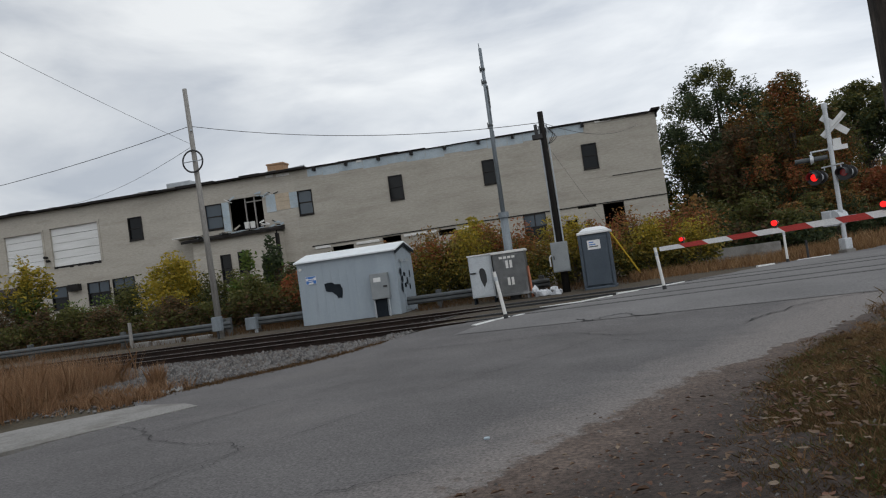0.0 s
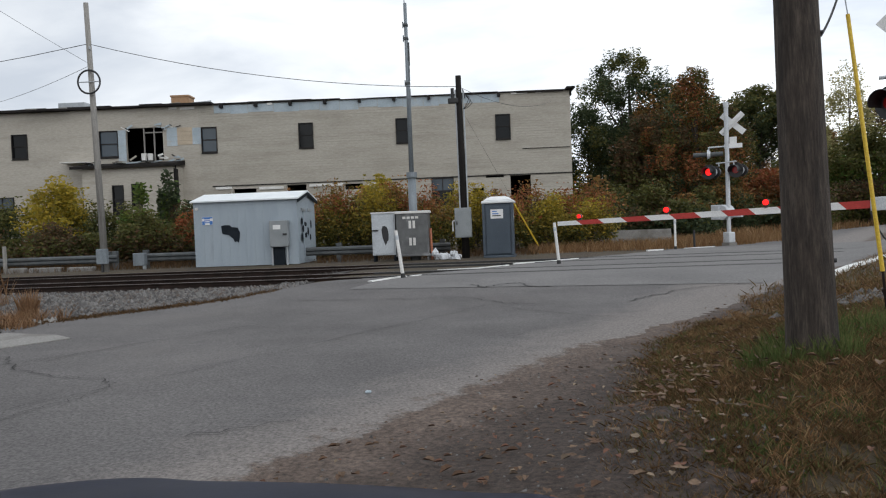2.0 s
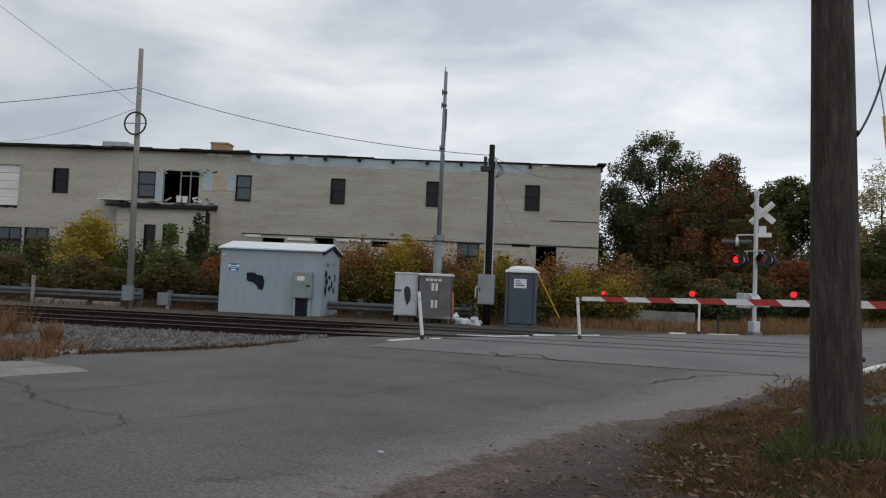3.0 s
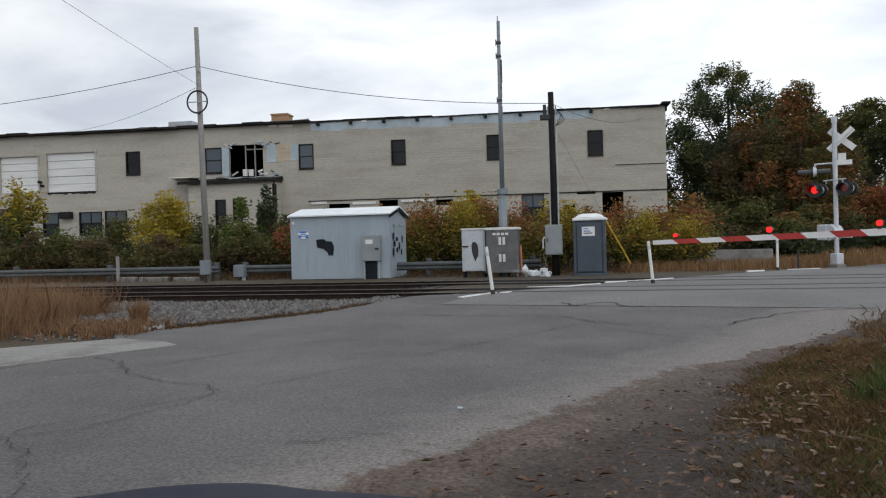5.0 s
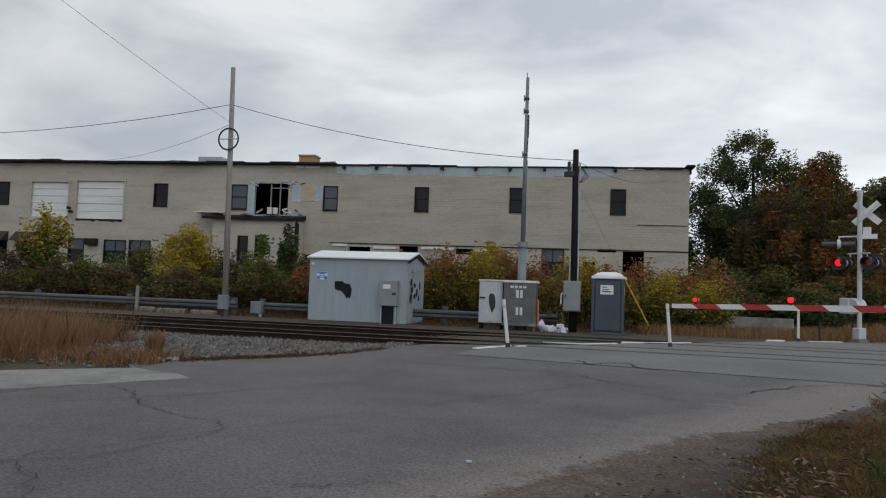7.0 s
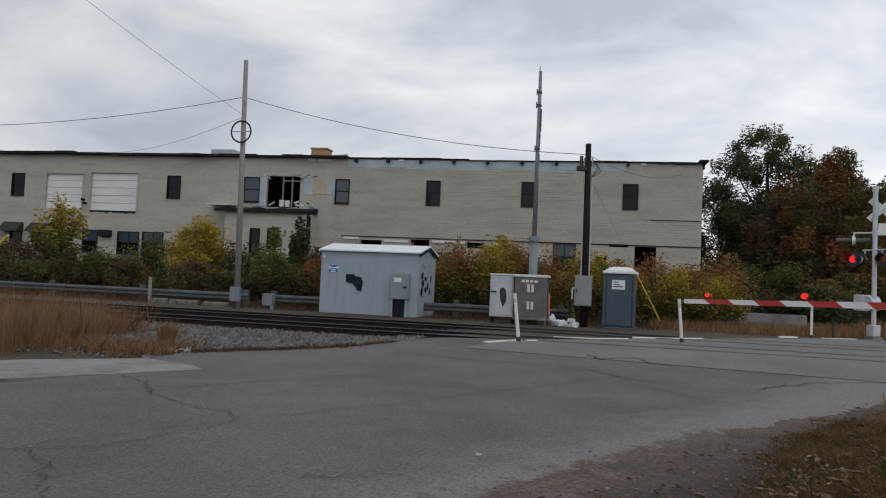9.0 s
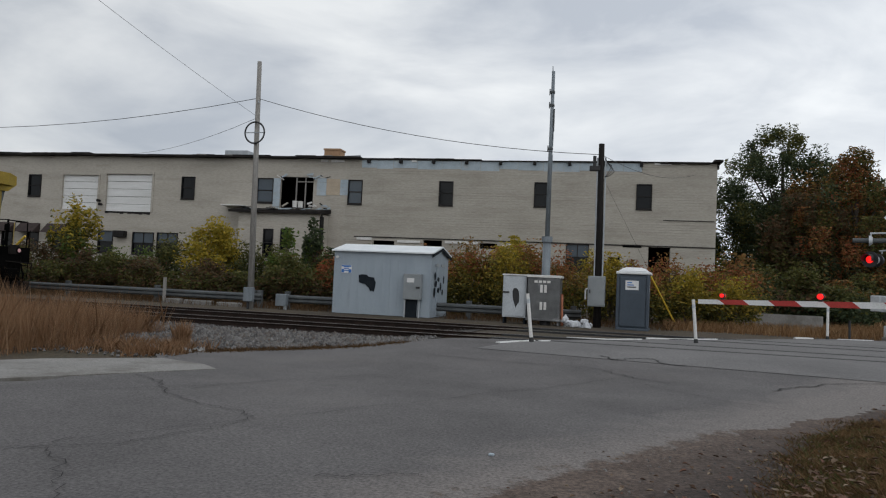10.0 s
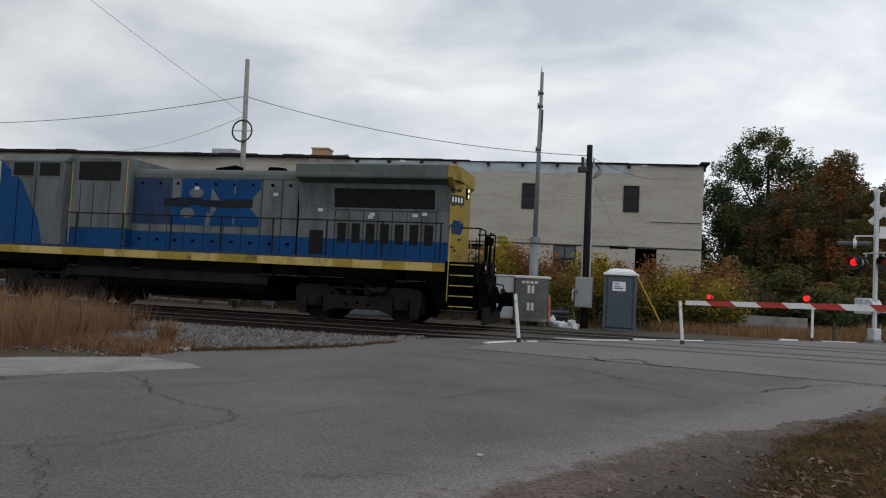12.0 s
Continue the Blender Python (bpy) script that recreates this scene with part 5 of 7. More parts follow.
def build_signal(at, top, lamps, arms, words, label, gear_z=1.05, back=False, lit=True):
    sig = thing("crossing_signal", label, "crossing signal", at, "crossing signals")
    bm = fresh()
    w = 0.2 if back else 0.3
    bx(bm, -w, -w, -0.35, w, w, 0.05, 0.02)
    part("foundation", bm, "concrete", sig)
    bm = fresh()
    w *= 0.8
    bx(bm, -w, -w, 0.05, w, w, 0.45, 0.03)
    part("junction_base", bm, "mast", sig)
    bm = fresh()
    r = 0.08 if back else 0.085
    tube(bm, (0, 0, 0.4), (0, 0, top), r, r, 20)
    tube(bm, (0, 0, top - 0.15), (0, 0, top + 0.05), r * 1.25, r * 1.2, 20)
    part("mast", bm, "mast", sig, smooth=False)
    zc = top - (0.78 if back else 0.4)
    for n, ang in enumerate((-42, 42)):
        bm = fresh()
        half = 0.54 if back else 0.6
        bx(bm, -half, -0.012, -0.11, half, 0.0, 0.11)
        if back and n == 1:
            bx(bm, -half, -0.05, -0.03, half, -0.014, 0.03)
        blade = part("crossbuck_blade", bm, "sign_white", sig)
        blade.matrix_basis = pose(0.14, 0.14 + 0.05 * (1 - n), zc, 0, 0, 33) @ pose(0, 0, 0, 0, -ang, 0) if back else pose(0, -0.11 - 0.022 * n, zc, 0, -ang, 0)
        if words:
            if n == 0:
                lettering("RAIL", 0.165, pose(-0.34, -0.016, 0, 90, 0, 0), blade)
                lettering("ROAD", 0.165, pose(0.34, -0.016, 0, 90, 0, 0), blade)
            else:
                lettering("CROSSING", 0.165, pose(0, -0.016, 0, 90, 0, 0), blade)
    bm = fresh()
    bx(bm, -0.13, -0.125, zc - 0.55, 0.13, -0.11, zc - 0.3)
    bx(bm, -0.32, -0.125, zc - 0.72, 0.32, -0.11, zc - 0.55)
    plate = part("track_count_sign", bm, "sign_white", sig)
    if back:
        plate.matrix_basis = pose(0.08, 0.24, -0.2, 0, 0, 45)
    if words:
        lettering("2", 0.22, pose(0, -0.129, zc - 0.42, 90, 0, 0), plate)
        lettering("TRACKS", 0.13, pose(0, -0.129, zc - 0.635, 90, 0, 0), plate)
    bm = fresh()
    zl = lamps
    tube(bm, (-0.5, -0.05, zl + 0.32), (0.5, -0.05, zl + 0.32), 0.025, seg=8)
    for x in (-0.38, 0.38):
        tube(bm, (x, -0.05, zl + 0.2), (x, -0.05, zl + 0.33), 0.02, seg=8)
    part("lamp_bracket", bm, "mast", sig)
    holder = thing("lamp_pair", "", "")
    for key in list(holder.keys()):
        del holder[key]
    holder.parent = sig
    wide = 0.53 if back else 0.4
    holder.matrix_basis = pose(-0.1, -0.16, 0, 0, 0, arms) if back else pose(0, -0.12, 0, 0, 0, arms)
    flasher(holder, -wide, zl, -1, lit, 1.22 if back else 1.0, 0.42 if back else 0.16)
    flasher(holder, wide, zl, -1, False, 1.22 if back else 1.0, 0.42 if back else 0.16)
    bm = fresh()
    zs = zl + 0.66
    tube(bm, (-0.86, -0.86, zs), (-0.1, -0.1, zs), 0.085, 0.085, 14)
    if back:
        side = part("side_lamp", bm, "guard", sig, "dark side lamp housings")
        bm = fresh()
        tube(bm, (-0.5, -0.5, zs), (-0.42, -0.42, zs), 0.19, 0.12, 20)
        tube(bm, (-0.46, -0.46, zs + 0.1), (-0.46, -0.46, zs + 0.27), 0.025, seg=8)
        tube(bm, (-0.48, -0.48, zs + 0.26), (0, 0, zs + 0.27), 0.03, seg=8)
        part("bracket", bm, "mast", side)
    else:
        bm.free()
    bm = fresh()
    if back:
        bx(bm, -0.62, -0.3, gear_z - 0.02, -0.2, 0.12, gear_z + 0.55, 0.03)
    else:
        bx(bm, -0.2, -0.2, gear_z + 0.02, 0.12, 0.16, gear_z + 0.46, 0.03)
    part("gate_mechanism", bm, "mast", sig)
    bm = fresh()
    tube(bm, (-0.15, -0.2, gear_z + 0.25), (-0.15, 0.2, gear_z + 0.25), 0.28 if back else 0.12, 0.28 if back else 0.12, 18)
    part("gear_hub", bm, "mast", sig)
    bm = fresh()
    bx(bm, -0.12, 0.12, gear_z + 0.05, 0.5, 0.24, gear_z + 0.3, 0.02)
    part("counterweight", bm, "mast", sig)
    return sig


near_z = height(5.1, 10.0)
near_signal = build_signal(pose(5.42, 9.97, near_z, 0, 0, -30), 4.5 - near_z, 2.78 - near_z, -28, True, "silver crossing signal mast with crossbuck and dark red lamps", 1.1, False, False)
far_signal = build_signal(pose(8.55, 29.0, 0.25, 0, 0, -62), 5.33, 2.78, 21, False, "silver crossing signal mast seen from behind, one red lamp lit", 0.95, True)


def build_gate_arm():
    a, b = Vector((5.5, 9.85, 1.48)), Vector((0.92, 12.45, 1.35))
    d = b - a
    turn = math.degrees(math.atan2(d.y, d.x))
    tilt = -math.degrees(math.atan2(d.z, math.hypot(d.x, d.y)))
    arm = thing("gate_arm", "lowered crossing gate arm with red and white stripes and lamps", "gate arm", Matrix.Translation(a) @ pose(0, 0, 0, 0, tilt, turn))
    L = d.length
    bm = fresh()
    bx(bm, -0.9, -0.05, -0.09, 0.75, 0.05, 0.09, 0.01)
    part("arm_adapter", bm, "mast", arm, "silver steel adapter")
    cell = 0.381
    for n in range(math.ceil((L - 0.75) / cell)):
        x1 = L - n * cell
        x = max(0.75, x1 - cell)
        h0, h1 = 0.055 - 0.02 * x / L, 0.055 - 0.02 * x1 / L
        e, s = (0.1 if n else 0.0), (0.1 if x > 0.75 else 0.0)
        bm = fresh()
        prism(bm, [(x - s * 0.5, -h0), (x1 - e * 0.5, -h1), (x1 + e * 0.5, h1), (x + s * 0.5, h0)], "y", -0.02, 0.02)
        part("stripe", bm, "gate_red" if n % 2 else "sign_white", arm)
    for x, z, r in ((4.876, 0.1, 0.03), (3.444, 0.11, 0.041), (2.031, 0.12, 0.04)):
        bm = fresh()
        tube(bm, (x, -0.05, z), (x, 0.05, z), r, r, 18)
        lamp = part("arm_lamp", bm, "lens_lit", arm, "lit red lamp")
        bm = fresh()
        tube(bm, (x, -0.02, z), (x, 0.02, z), r + 0.008, r + 0.008, 18)
        bx(bm, x - 0.025, -0.02, 0.035, x + 0.025, 0.02, z - r + 0.004)
        part("lamp_foot", bm, "lamp_black", lamp)
    cable("lamp_cable", [(0.2, 0.08, -0.1), (0.75, 0.08, -0.1)], 0.012, "cable", "", sag=0.45, parent=arm)


build_gate_arm()


# guy wire that ends in the scrub before the awnings
far_stay = thing("guy_wire", "short guy wire with a yellow guard rising from the scrub", "guy wire")
bm = fresh()
tube(bm, (-30.25, 30.0, 2.16), (-29.44, 30.0, 2.91), 0.06, 0.06, 10)
part("guard", bm, "yellow", far_stay, "yellow plastic guard")
bm = fresh()
tube(bm, (-32.58, 30.0, 0.0), (-30.25, 30.0, 2.16), 0.015, 0.015, 8)
part("anchor_rod", bm, "rail", far_stay)


# ---- the near wooden pole and its stay ----
def build_near_pole():
    pole = thing("utility_pole", "thick weathered brown wooden utility pole in the grass", "utility pole", pose(2.2, 5.5, 0.3, 0, -1.5, 0))
    bm = fresh()
    seg, rows = 36, 60
    ring = []
    for j in range(rows + 1):
        z = -0.2 + 8.2 * j / rows
        ring.append([])
        for k in range(seg):
            a = k / seg * 2 * math.pi
            r = 0.174 - 0.0115 * z + 0.004 * noise.noise((math.cos(a) * 3, math.sin(a) * 3, z * 0.5)) + 0.0025 * noise.noise((math.cos(a) * 14, math.sin(a) * 14, z * 0.8))
            if z < 0.4:
                r += 0.02 * (0.4 - z)
            ring[-1].append(bm.verts.new((r * math.cos(a), r * math.sin(a), z)))
    for j in range(rows):
        for k in range(seg):
            bm.faces.new((ring[j][k], ring[j][(k + 1) % seg], ring[j + 1][(k + 1) % seg], ring[j + 1][k]))
    bm.faces.new(ring[-1])
    part("shaft", bm, "pole_wood", pole, smooth=True)
    bm = fresh()
    tube(bm, (0.175, 0.05, -0.2), (0.082, 0.03, 7.8), 0.012, 0.012, 8)
    part("ground_conduit", bm, "galv", pole, "thin grey conduit")
    for z in (0.75, 2.35):
        bm = fresh()
        tube(bm, (0.12, -0.05, z), (0.178 - 0.0115 * z, -0.06, z), 0.016, 0.016, 8)
        part("bolt", bm, "ink", pole)


build_near_pole()
cable("drop_cable", [(2.28, 5.45, 2.63), (2.71, 5.92, 3.4), (3.2, 6.85, 6.5)], 0.009, "cable", "black drop cable leaving the wooden pole", sag=0.08)
stay = thing("guy_wire", "guy wire with a yellow guard anchored in the grass", "guy wire")
cable("wire", [(2.68, 7.45, 8.0), (3.295, 7.3, 3.23)], 0.006, "galv", "", parent=stay)
bm = fresh()
tube(bm, (3.295, 7.3, 3.23), (3.52, 7.21, 0.82), 0.018, 0.019, 12)
part("guard", bm, "yellow", stay, "yellow plastic guard")
bm = fresh()
tube(bm, (3.52, 7.21, 0.84), (3.56, 7.19, 0.2), 0.012, 0.012, 8)
tube(bm, (3.535, 7.2, 0.66), (3.56, 7.19, 0.58), 0.035, 0.035, 8)
part("anchor_rod", bm, "rail", stay)
bm = fresh()
bx(bm, -0.2, -0.01, -0.09, 0.2, 0.0, 0.09)
sg = solo("notice_plate", bm, "sign_blue", "small blue emergency notice on the signal mast", "sign", pose(5.37, 9.84, 2.28, 0, 0, -30))
for k in range(2):
    bm = fresh()
    bx(bm, -0.15, -0.014, -0.05 + 0.06 * k, 0.15, -0.0105, -0.02 + 0.06 * k)
    part("text_bar", bm, "sign_white", sg)


# ---- the car whose bonnet shows ----
def build_car():
    car = thing("car", "dark blue car parked on the dirt, glossy bonnet", "car", pose(-0.54, 0.92, -0.035, 0, -0.8, -10))

    def skin(s, f):
        """Height over the ground at s across and f ahead of the washer jets."""
        z = 1.03 - 0.10 * f - 0.152 * f * f
        z -= 0.05 * (s / 0.9) ** 2 + 0.08 * abs(s / 0.92) ** 8
        z += 0.012 * math.exp(-((abs(s) - 0.5) / 0.09) ** 2)
        return z

    bm = fresh()
    ns, nf = 40, 26
    grid = []
    for j in range(nf + 1):
        row = []
        for i in range(ns + 1):
            s = -0.9 + 1.8 * i / ns
            front = 1.05 - 0.24 * (s / 0.9) ** 2 - 0.16 * abs(s / 0.9) ** 5
            f = -0.32 + (front + 0.32) * j / nf
            drop = 0.05 * max(0, (j - nf + 3) / 3) ** 2
            row.append(bm.verts.new((s, f, skin(s, f) - drop)))
        grid.append(row)
    for j in range(nf):
        for i in range(ns):
            bm.faces.new((grid[j][i], grid[j][i + 1], grid[j + 1][i + 1], grid[j + 1][i]))
    bmesh.ops.solidify(bm, geom=bm.faces[:], thickness=0.02)
    part("bonnet", bm, "car_paint", car, smooth=True)
    for side in (-1, 1):
        bm = fresh()
        prev = None
        for j in range(21):
            f = -0.6 + 1.5 * j / 20
            zz = skin(0.9, max(f, -0.32)) - 0.012
            prof = [(side * 0.906, zz), (side * 0.94, zz - 0.05), (side * 0.97, zz - 0.2), (side * 0.97, 0.35)]
            row = [bm.verts.new((p[0], f, p[1])) for p in prof]
            if prev:
                for a in range(3):
                    bm.faces.new((prev[a], prev[a + 1], row[a + 1], row[a]))
            prev = row
        bmesh.ops.recalc_face_normals(bm, faces=bm.faces[:])
        part("fender", bm, "car_paint", car, smooth=True)
        bm = fresh()
        bx(bm, side * 0.29 - 0.012, -0.01, skin(0.29, 0) - 0.006, side * 0.29 + 0.012, 0.008, skin(0.29, 0) + 0.007, 0.003)
        part("washer_jet", bm, "rubber", car, "black washer jet")
        bm = fresh()
        tube(bm, (side * 0.78, 0.35, 0.355), (side * 0.94, 0.35, 0.355), 0.32, 0.32, 32)
        wheel = part("wheel", bm, "rubber", car)
        bm = fresh()
        tube(bm, (side * 0.92, 0.35, 0.355), (side * 0.95, 0.35, 0.355), 0.2, 0.18, 24)
        part("rim", bm, "galv", wheel)
    bm = fresh()
    prism(bm, [(-0.86, 0.62), (0.86, 0.62), (0.62, 0.98), (0.3, 1.1), (-0.3, 1.1), (-0.62, 0.98)], "z", 0.25, 0.7)
    part("bumper", bm, "car_paint", car)
    bm = fresh()
    bx(bm, -0.78, -0.5, 0.86, 0.78, -0.33, 0.93, 0.01)
    part("cowl", bm, "rubber", car, "black plastic cowl")
    bm = fresh()
    bx(bm, -0.84, -0.6, 0.3, 0.84, -0.45, 0.85)
    part("bulkhead", bm, "rubber", car)


build_car()


# ---- locomotive: x ahead, y across (-y faces the road), z over the rail ----
def build_locomotive():
    lo = thing("locomotive", "grimy grey, blue and yellow diesel locomotive running long hood first", "locomotive", pose(-5.1, FAR_Y, RAIL_TOP))
    bm = fresh()
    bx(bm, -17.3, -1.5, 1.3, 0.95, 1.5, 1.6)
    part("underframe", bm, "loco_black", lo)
    for s in (-1, 1):
        x, sill_rng = -17.3, random.Random(61 + s)
        while x < -0.02:
            x1 = min(0.0, x + sill_rng.uniform(0.5, 1.3))
            bm = fresh()
            bx(bm, x, s * 1.52 - 0.02 - 0.003 * sill_rng.random(), 1.6, x1, s * 1.52 + 0.02 + 0.003 * sill_rng.random(), 1.84)
            part("side_sill", bm, sill_rng.choice(("loco_yellow", "loco_cream", "loco_cream")), lo, "worn yellow side sill")
            x = x1
        bm = fresh()
        bx(bm, -17.3, s * 1.5 - 0.015, 1.842, 0.0, s * 1.5 + 0.015, 1.915)
        part("walkway_edge", bm, "loco_navy", lo, "dark blue walkway edge")
    bm = fresh()
    bx(bm, -17.3, -1.5, 1.6, 0.95, 1.5, 1.9)
    part("walkway", bm, "loco_black", lo)
    # long hood: blue below, grey above, panel by panel
    edges = [-10.9, -10.2, -9.55, -8.9, -8.2, -7.5, -6.85, -6.2, -5.5, -4.95]
    for a, b in zip(edges, edges[1:]):
        bm = fresh()
        bx(bm, a + 0.014, -0.96, 2.5, b - 0.014, 0.96, 4.3, 0.008)
        panel = part("hood_door", bm, "loco_grey", lo)
        bm = fresh()
        bx(bm, a + 0.008, -0.965, 1.9, b - 0.008, 0.965, 2.5)
        part("hood_base", bm, "loco_blue", lo, "faded blue band")
        for z in (2.2, 4.05):
            bm = fresh()
            bx(bm, (a + b) / 2 - 0.05, -0.985, z, (a + b) / 2 + 0.05, -0.966, z + 0.08)
            part("latch", bm, "loco_black", panel)
    bm = fresh()
    prism(bm, [(-0.98, 4.28), (0.98, 4.28), (0.97, 4.42), (0.9, 4.52), (0.76, 4.59), (-0.76, 4.59), (-0.9, 4.52), (-0.97, 4.42)], "x", -10.9, -4.9)
    part("hood_roof", bm, "loco_roof", lo)
    bm = fresh()
    bx(bm, -10.9, -0.93, 1.9, -4.9, 0.93, 4.28)
    part("hood_core", bm, "loco_black", lo)
    # faded emblem: blue blocks with pale cut-outs, overpainted with a dark stripe
    for a, b, mat in ((-10.86, -9.42, "loco_navy"), (-9.4, -8.0, "loco_blue"), (-7.98, -6.25, "loco_blue")):
        bm = fresh()
        bx(bm, a, -0.975, 2.75, b, -0.9675, 4.25)
        part("emblem", bm, mat, lo, "dark overpainted emblem block" if mat == "loco_navy" else "faded blue emblem block")
    shapes = [[(x + w * math.cos(k / 12 * 6.2832), z + h * math.sin(k / 12 * 6.2832)) for k in range(12)] for x, z, w, h in ((-8.52, 3.8, 0.27, 0.16), (-8.82, 3.14, 0.27, 0.17))]
    shapes += [[(-6.24, 3.95), (-6.24, 3.0), (-6.72, 3.46)], [(-7.98, 3.98), (-7.62, 3.5), (-7.98, 3.02)], [(-9.42, 3.62), (-9.08, 3.62), (-9.08, 4.26), (-9.42, 4.26)], [(-8.18, 2.74), (-7.99, 2.74), (-7.99, 3.1), (-8.1, 3.2)]]
    for outline_ in shapes:
        bm = fresh()
        prism(bm, outline_, "y", -0.9785, -0.9755)
        part("emblem_gap", bm, "loco_grey", lo, "pale shape in the emblem")
    for z0, z1 in ((3.78, 4.16), (2.8, 3.08)):
        bm = fresh()
        bx(bm, -7.17, -0.9805, z0, -7.12, -0.976, z1)
        part("emblem_stroke", bm, "loco_grey", lo)
    smear = random.Random(71)
    for k in range(7):
        bm = fresh()
        x = -9.7 + 0.45 * k
        bx(bm, x, -0.984 - 0.001 * (k % 2), 3.38 + smear.uniform(-0.05, 0.03), x + 0.5, -0.979, 3.58 + smear.uniform(-0.03, 0.06))
        part("overpaint", bm, "patch", lo, "dark overpainted stripe")
    # radiator section with its wide overhanging top
    prof = [(-0.96, 1.9), (-0.96, 3.38), (-1.1, 4.08), (-1.1, 4.3), (1.1, 4.3), (1.1, 4.08), (0.96, 3.38), (0.96, 1.9)]
    bm = fresh()
    prism(bm, prof, "x", -4.9, -0.05)
    part("radiator_body", bm, "loco_grey", lo)
    bm = fresh()
    bx(bm, -4.89, -0.968, 1.9, -0.06, 0.968, 2.48)
    part("hood_base", bm, "loco_blue", lo, "faded blue band")
    bm = fresh()
    prism(bm, [(-1.05, 4.16), (-1.5, 4.3), (-1.52, 4.36), (-1.5, 4.7), (-1.15, 4.8), (1.15, 4.8), (1.5, 4.7), (1.52, 4.36), (1.5, 4.3), (1.05, 4.16)], "x", -4.83, -0.05)
    part("radiator_hood", bm, "loco_roof", lo, "overhanging grey radiator hood")
    bm = fresh()
    prism(bm, [(-0.99, 3.44), (-1.112, 4.02), (-1.1, 4.02), (-0.97, 3.44)], "x", -3.7, -0.5)
    part("radiator_screen", bm, "screen", lo, "black radiator screen")
    bm = fresh()
    for x in (-3.76, -0.5):
        prism(bm, [(-1.0, 3.38), (-1.125, 4.08), (-1.09, 4.08), (-0.965, 3.38)], "x", x, x + 0.06)
    prism(bm, [(-1.0, 3.38), (-1.01, 3.44), (-0.97, 3.44), (-0.96, 3.38)], "x", -3.76, -0.44)
    part("screen_frame", bm, "loco_grey", lo)
    for k in range(7):
        x = -3.58 + 0.462 * k
        bm = fresh()
        bx(bm, x, -0.978, 2.36, x + 0.27, -0.9685, 2.97)
        part("vent", bm, "screen", lo, "black vent slot")
    for k in range(8):
        x = -3.68 + 0.462 * k
        bm = fresh()
        bx(bm, x - 0.008, -0.974, 1.95, x + 0.008, -0.9685, 3.34)
        part("seam", bm, "loco_black", lo)
    bm = fresh()
    bx(bm, -4.6, -0.972, 2.5, -3.95, -0.9605, 4.0, 0.006)
    door = part("access_door", bm, "loco_grey", lo)
    bm = fresh()
    bx(bm, -4.5, -0.98, 1.98, -4.05, -0.969, 2.72)
    part("vent", bm, "screen", door)
    for (x, z) in ((-4.25, 3.3), (-2.6, 3.12), (-2.55, 3.2), (-1.2, 3.2), (-0.9, 3.25), (-5.8, 3.75), (-8.6, 3.9), (-12.2, 3.7), (-12.2, 3.6)):
        bm = fresh()
        bx(bm, x, -0.99, z, x + 0.16, -0.9725, z + 0.1)
        part("warning_label", bm, "cab_pale", lo)
    # yellow hood end with chamfered corners
    bm = fresh()
    prism(bm, [(-0.05, -0.965), (0.24, -0.52), (0.24, 0.52), (-0.05, 0.965)], "z", 1.9, 4.3)
    end = part("hood_end", bm, "loco_yellow", lo, "grimy yellow hood end")
    bm = fresh()
    prism(bm, [(-1.1, 4.08), (-1.485, 4.36), (-1.465, 4.7), (-1.15, 4.8), (1.15, 4.8), (1.465, 4.7), (1.485, 4.36), (1.1, 4.08)], "x", -0.048, 0.1)
    prism(bm, [(0.1, -1.4), (0.26, -0.95), (0.26, 0.95), (0.1, 1.4)], "z", 4.31, 4.72)
    part("hood_end_top", bm, "loco_yellow", end)
    slope = math.degrees(math.atan2(0.445, 0.29))
    for (z, h, w, mat) in ((3.78, 0.28, 0.58, "ink"), (2.95, 0.42, 0.6, "loco_blue")):
        bm = fresh()
        if mat == "ink":
            bx(bm, -w / 2, -0.012, -h / 2, w / 2, 0.0, h / 2)
        else:
            prism(bm, [(-0.3, 0.02), (-0.16, 0.1), (-0.12, 0.21), (0.12, 0.21), (0.18, 0.14), (0.3, 0.14), (0.27, -0.02), (0.2, -0.2), (-0.1, -0.2), (-0.24, -0.1)], "y", -0.012, 0.0)
        plate = part("number_board" if mat == "ink" else "painted_emblem", bm, mat, end)
        plate.matrix_basis = pose(0.095, -0.742, z, 0, 0, slope) @ pose(0, -0.004, 0)
        if mat == "ink":
            for k in range(4):
                bm = fresh()
                bx(bm, -0.222 + 0.122 * k, -0.016, -0.075, -0.155 + 0.122 * k, -0.0125, 0.075)
                part("digit_bar", bm, "sign_white", plate)
    rust = random.Random(52)
    for k in range(9):
        w, h, z = rust.uniform(0.04, 0.13), rust.uniform(0.03, 0.08), rust.choice((3.55, 3.6, 4.0, 4.05, 2.3, 2.35, 2.6))
        bm = fresh()
        prism(bm, [(w * math.cos(q / 9 * 6.2832) * rust.uniform(0.5, 1.2), h * math.sin(q / 9 * 6.2832) * rust.uniform(0.5, 1.2)) for q in range(9)], "y", -0.006, 0.0)
        spot = part("rust_patch", bm, "awning", end, "bare rusty patch")
        spot.matrix_basis = pose(0.095, -0.742, z + rust.uniform(-0.05, 0.05), 0, 0, slope) @ pose(rust.uniform(-0.2, 0.2), -0.004 - 0.0005 * k, 0)
    bm = fresh()
    prism(bm, [(-0.31, -0.02), (-0.12, 0.08), (0.1, 0.1), (0.16, -0.02), (0.1, -0.2), (-0.12, -0.18), (-0.27, -0.12)], "y", -0.018, -0.013)
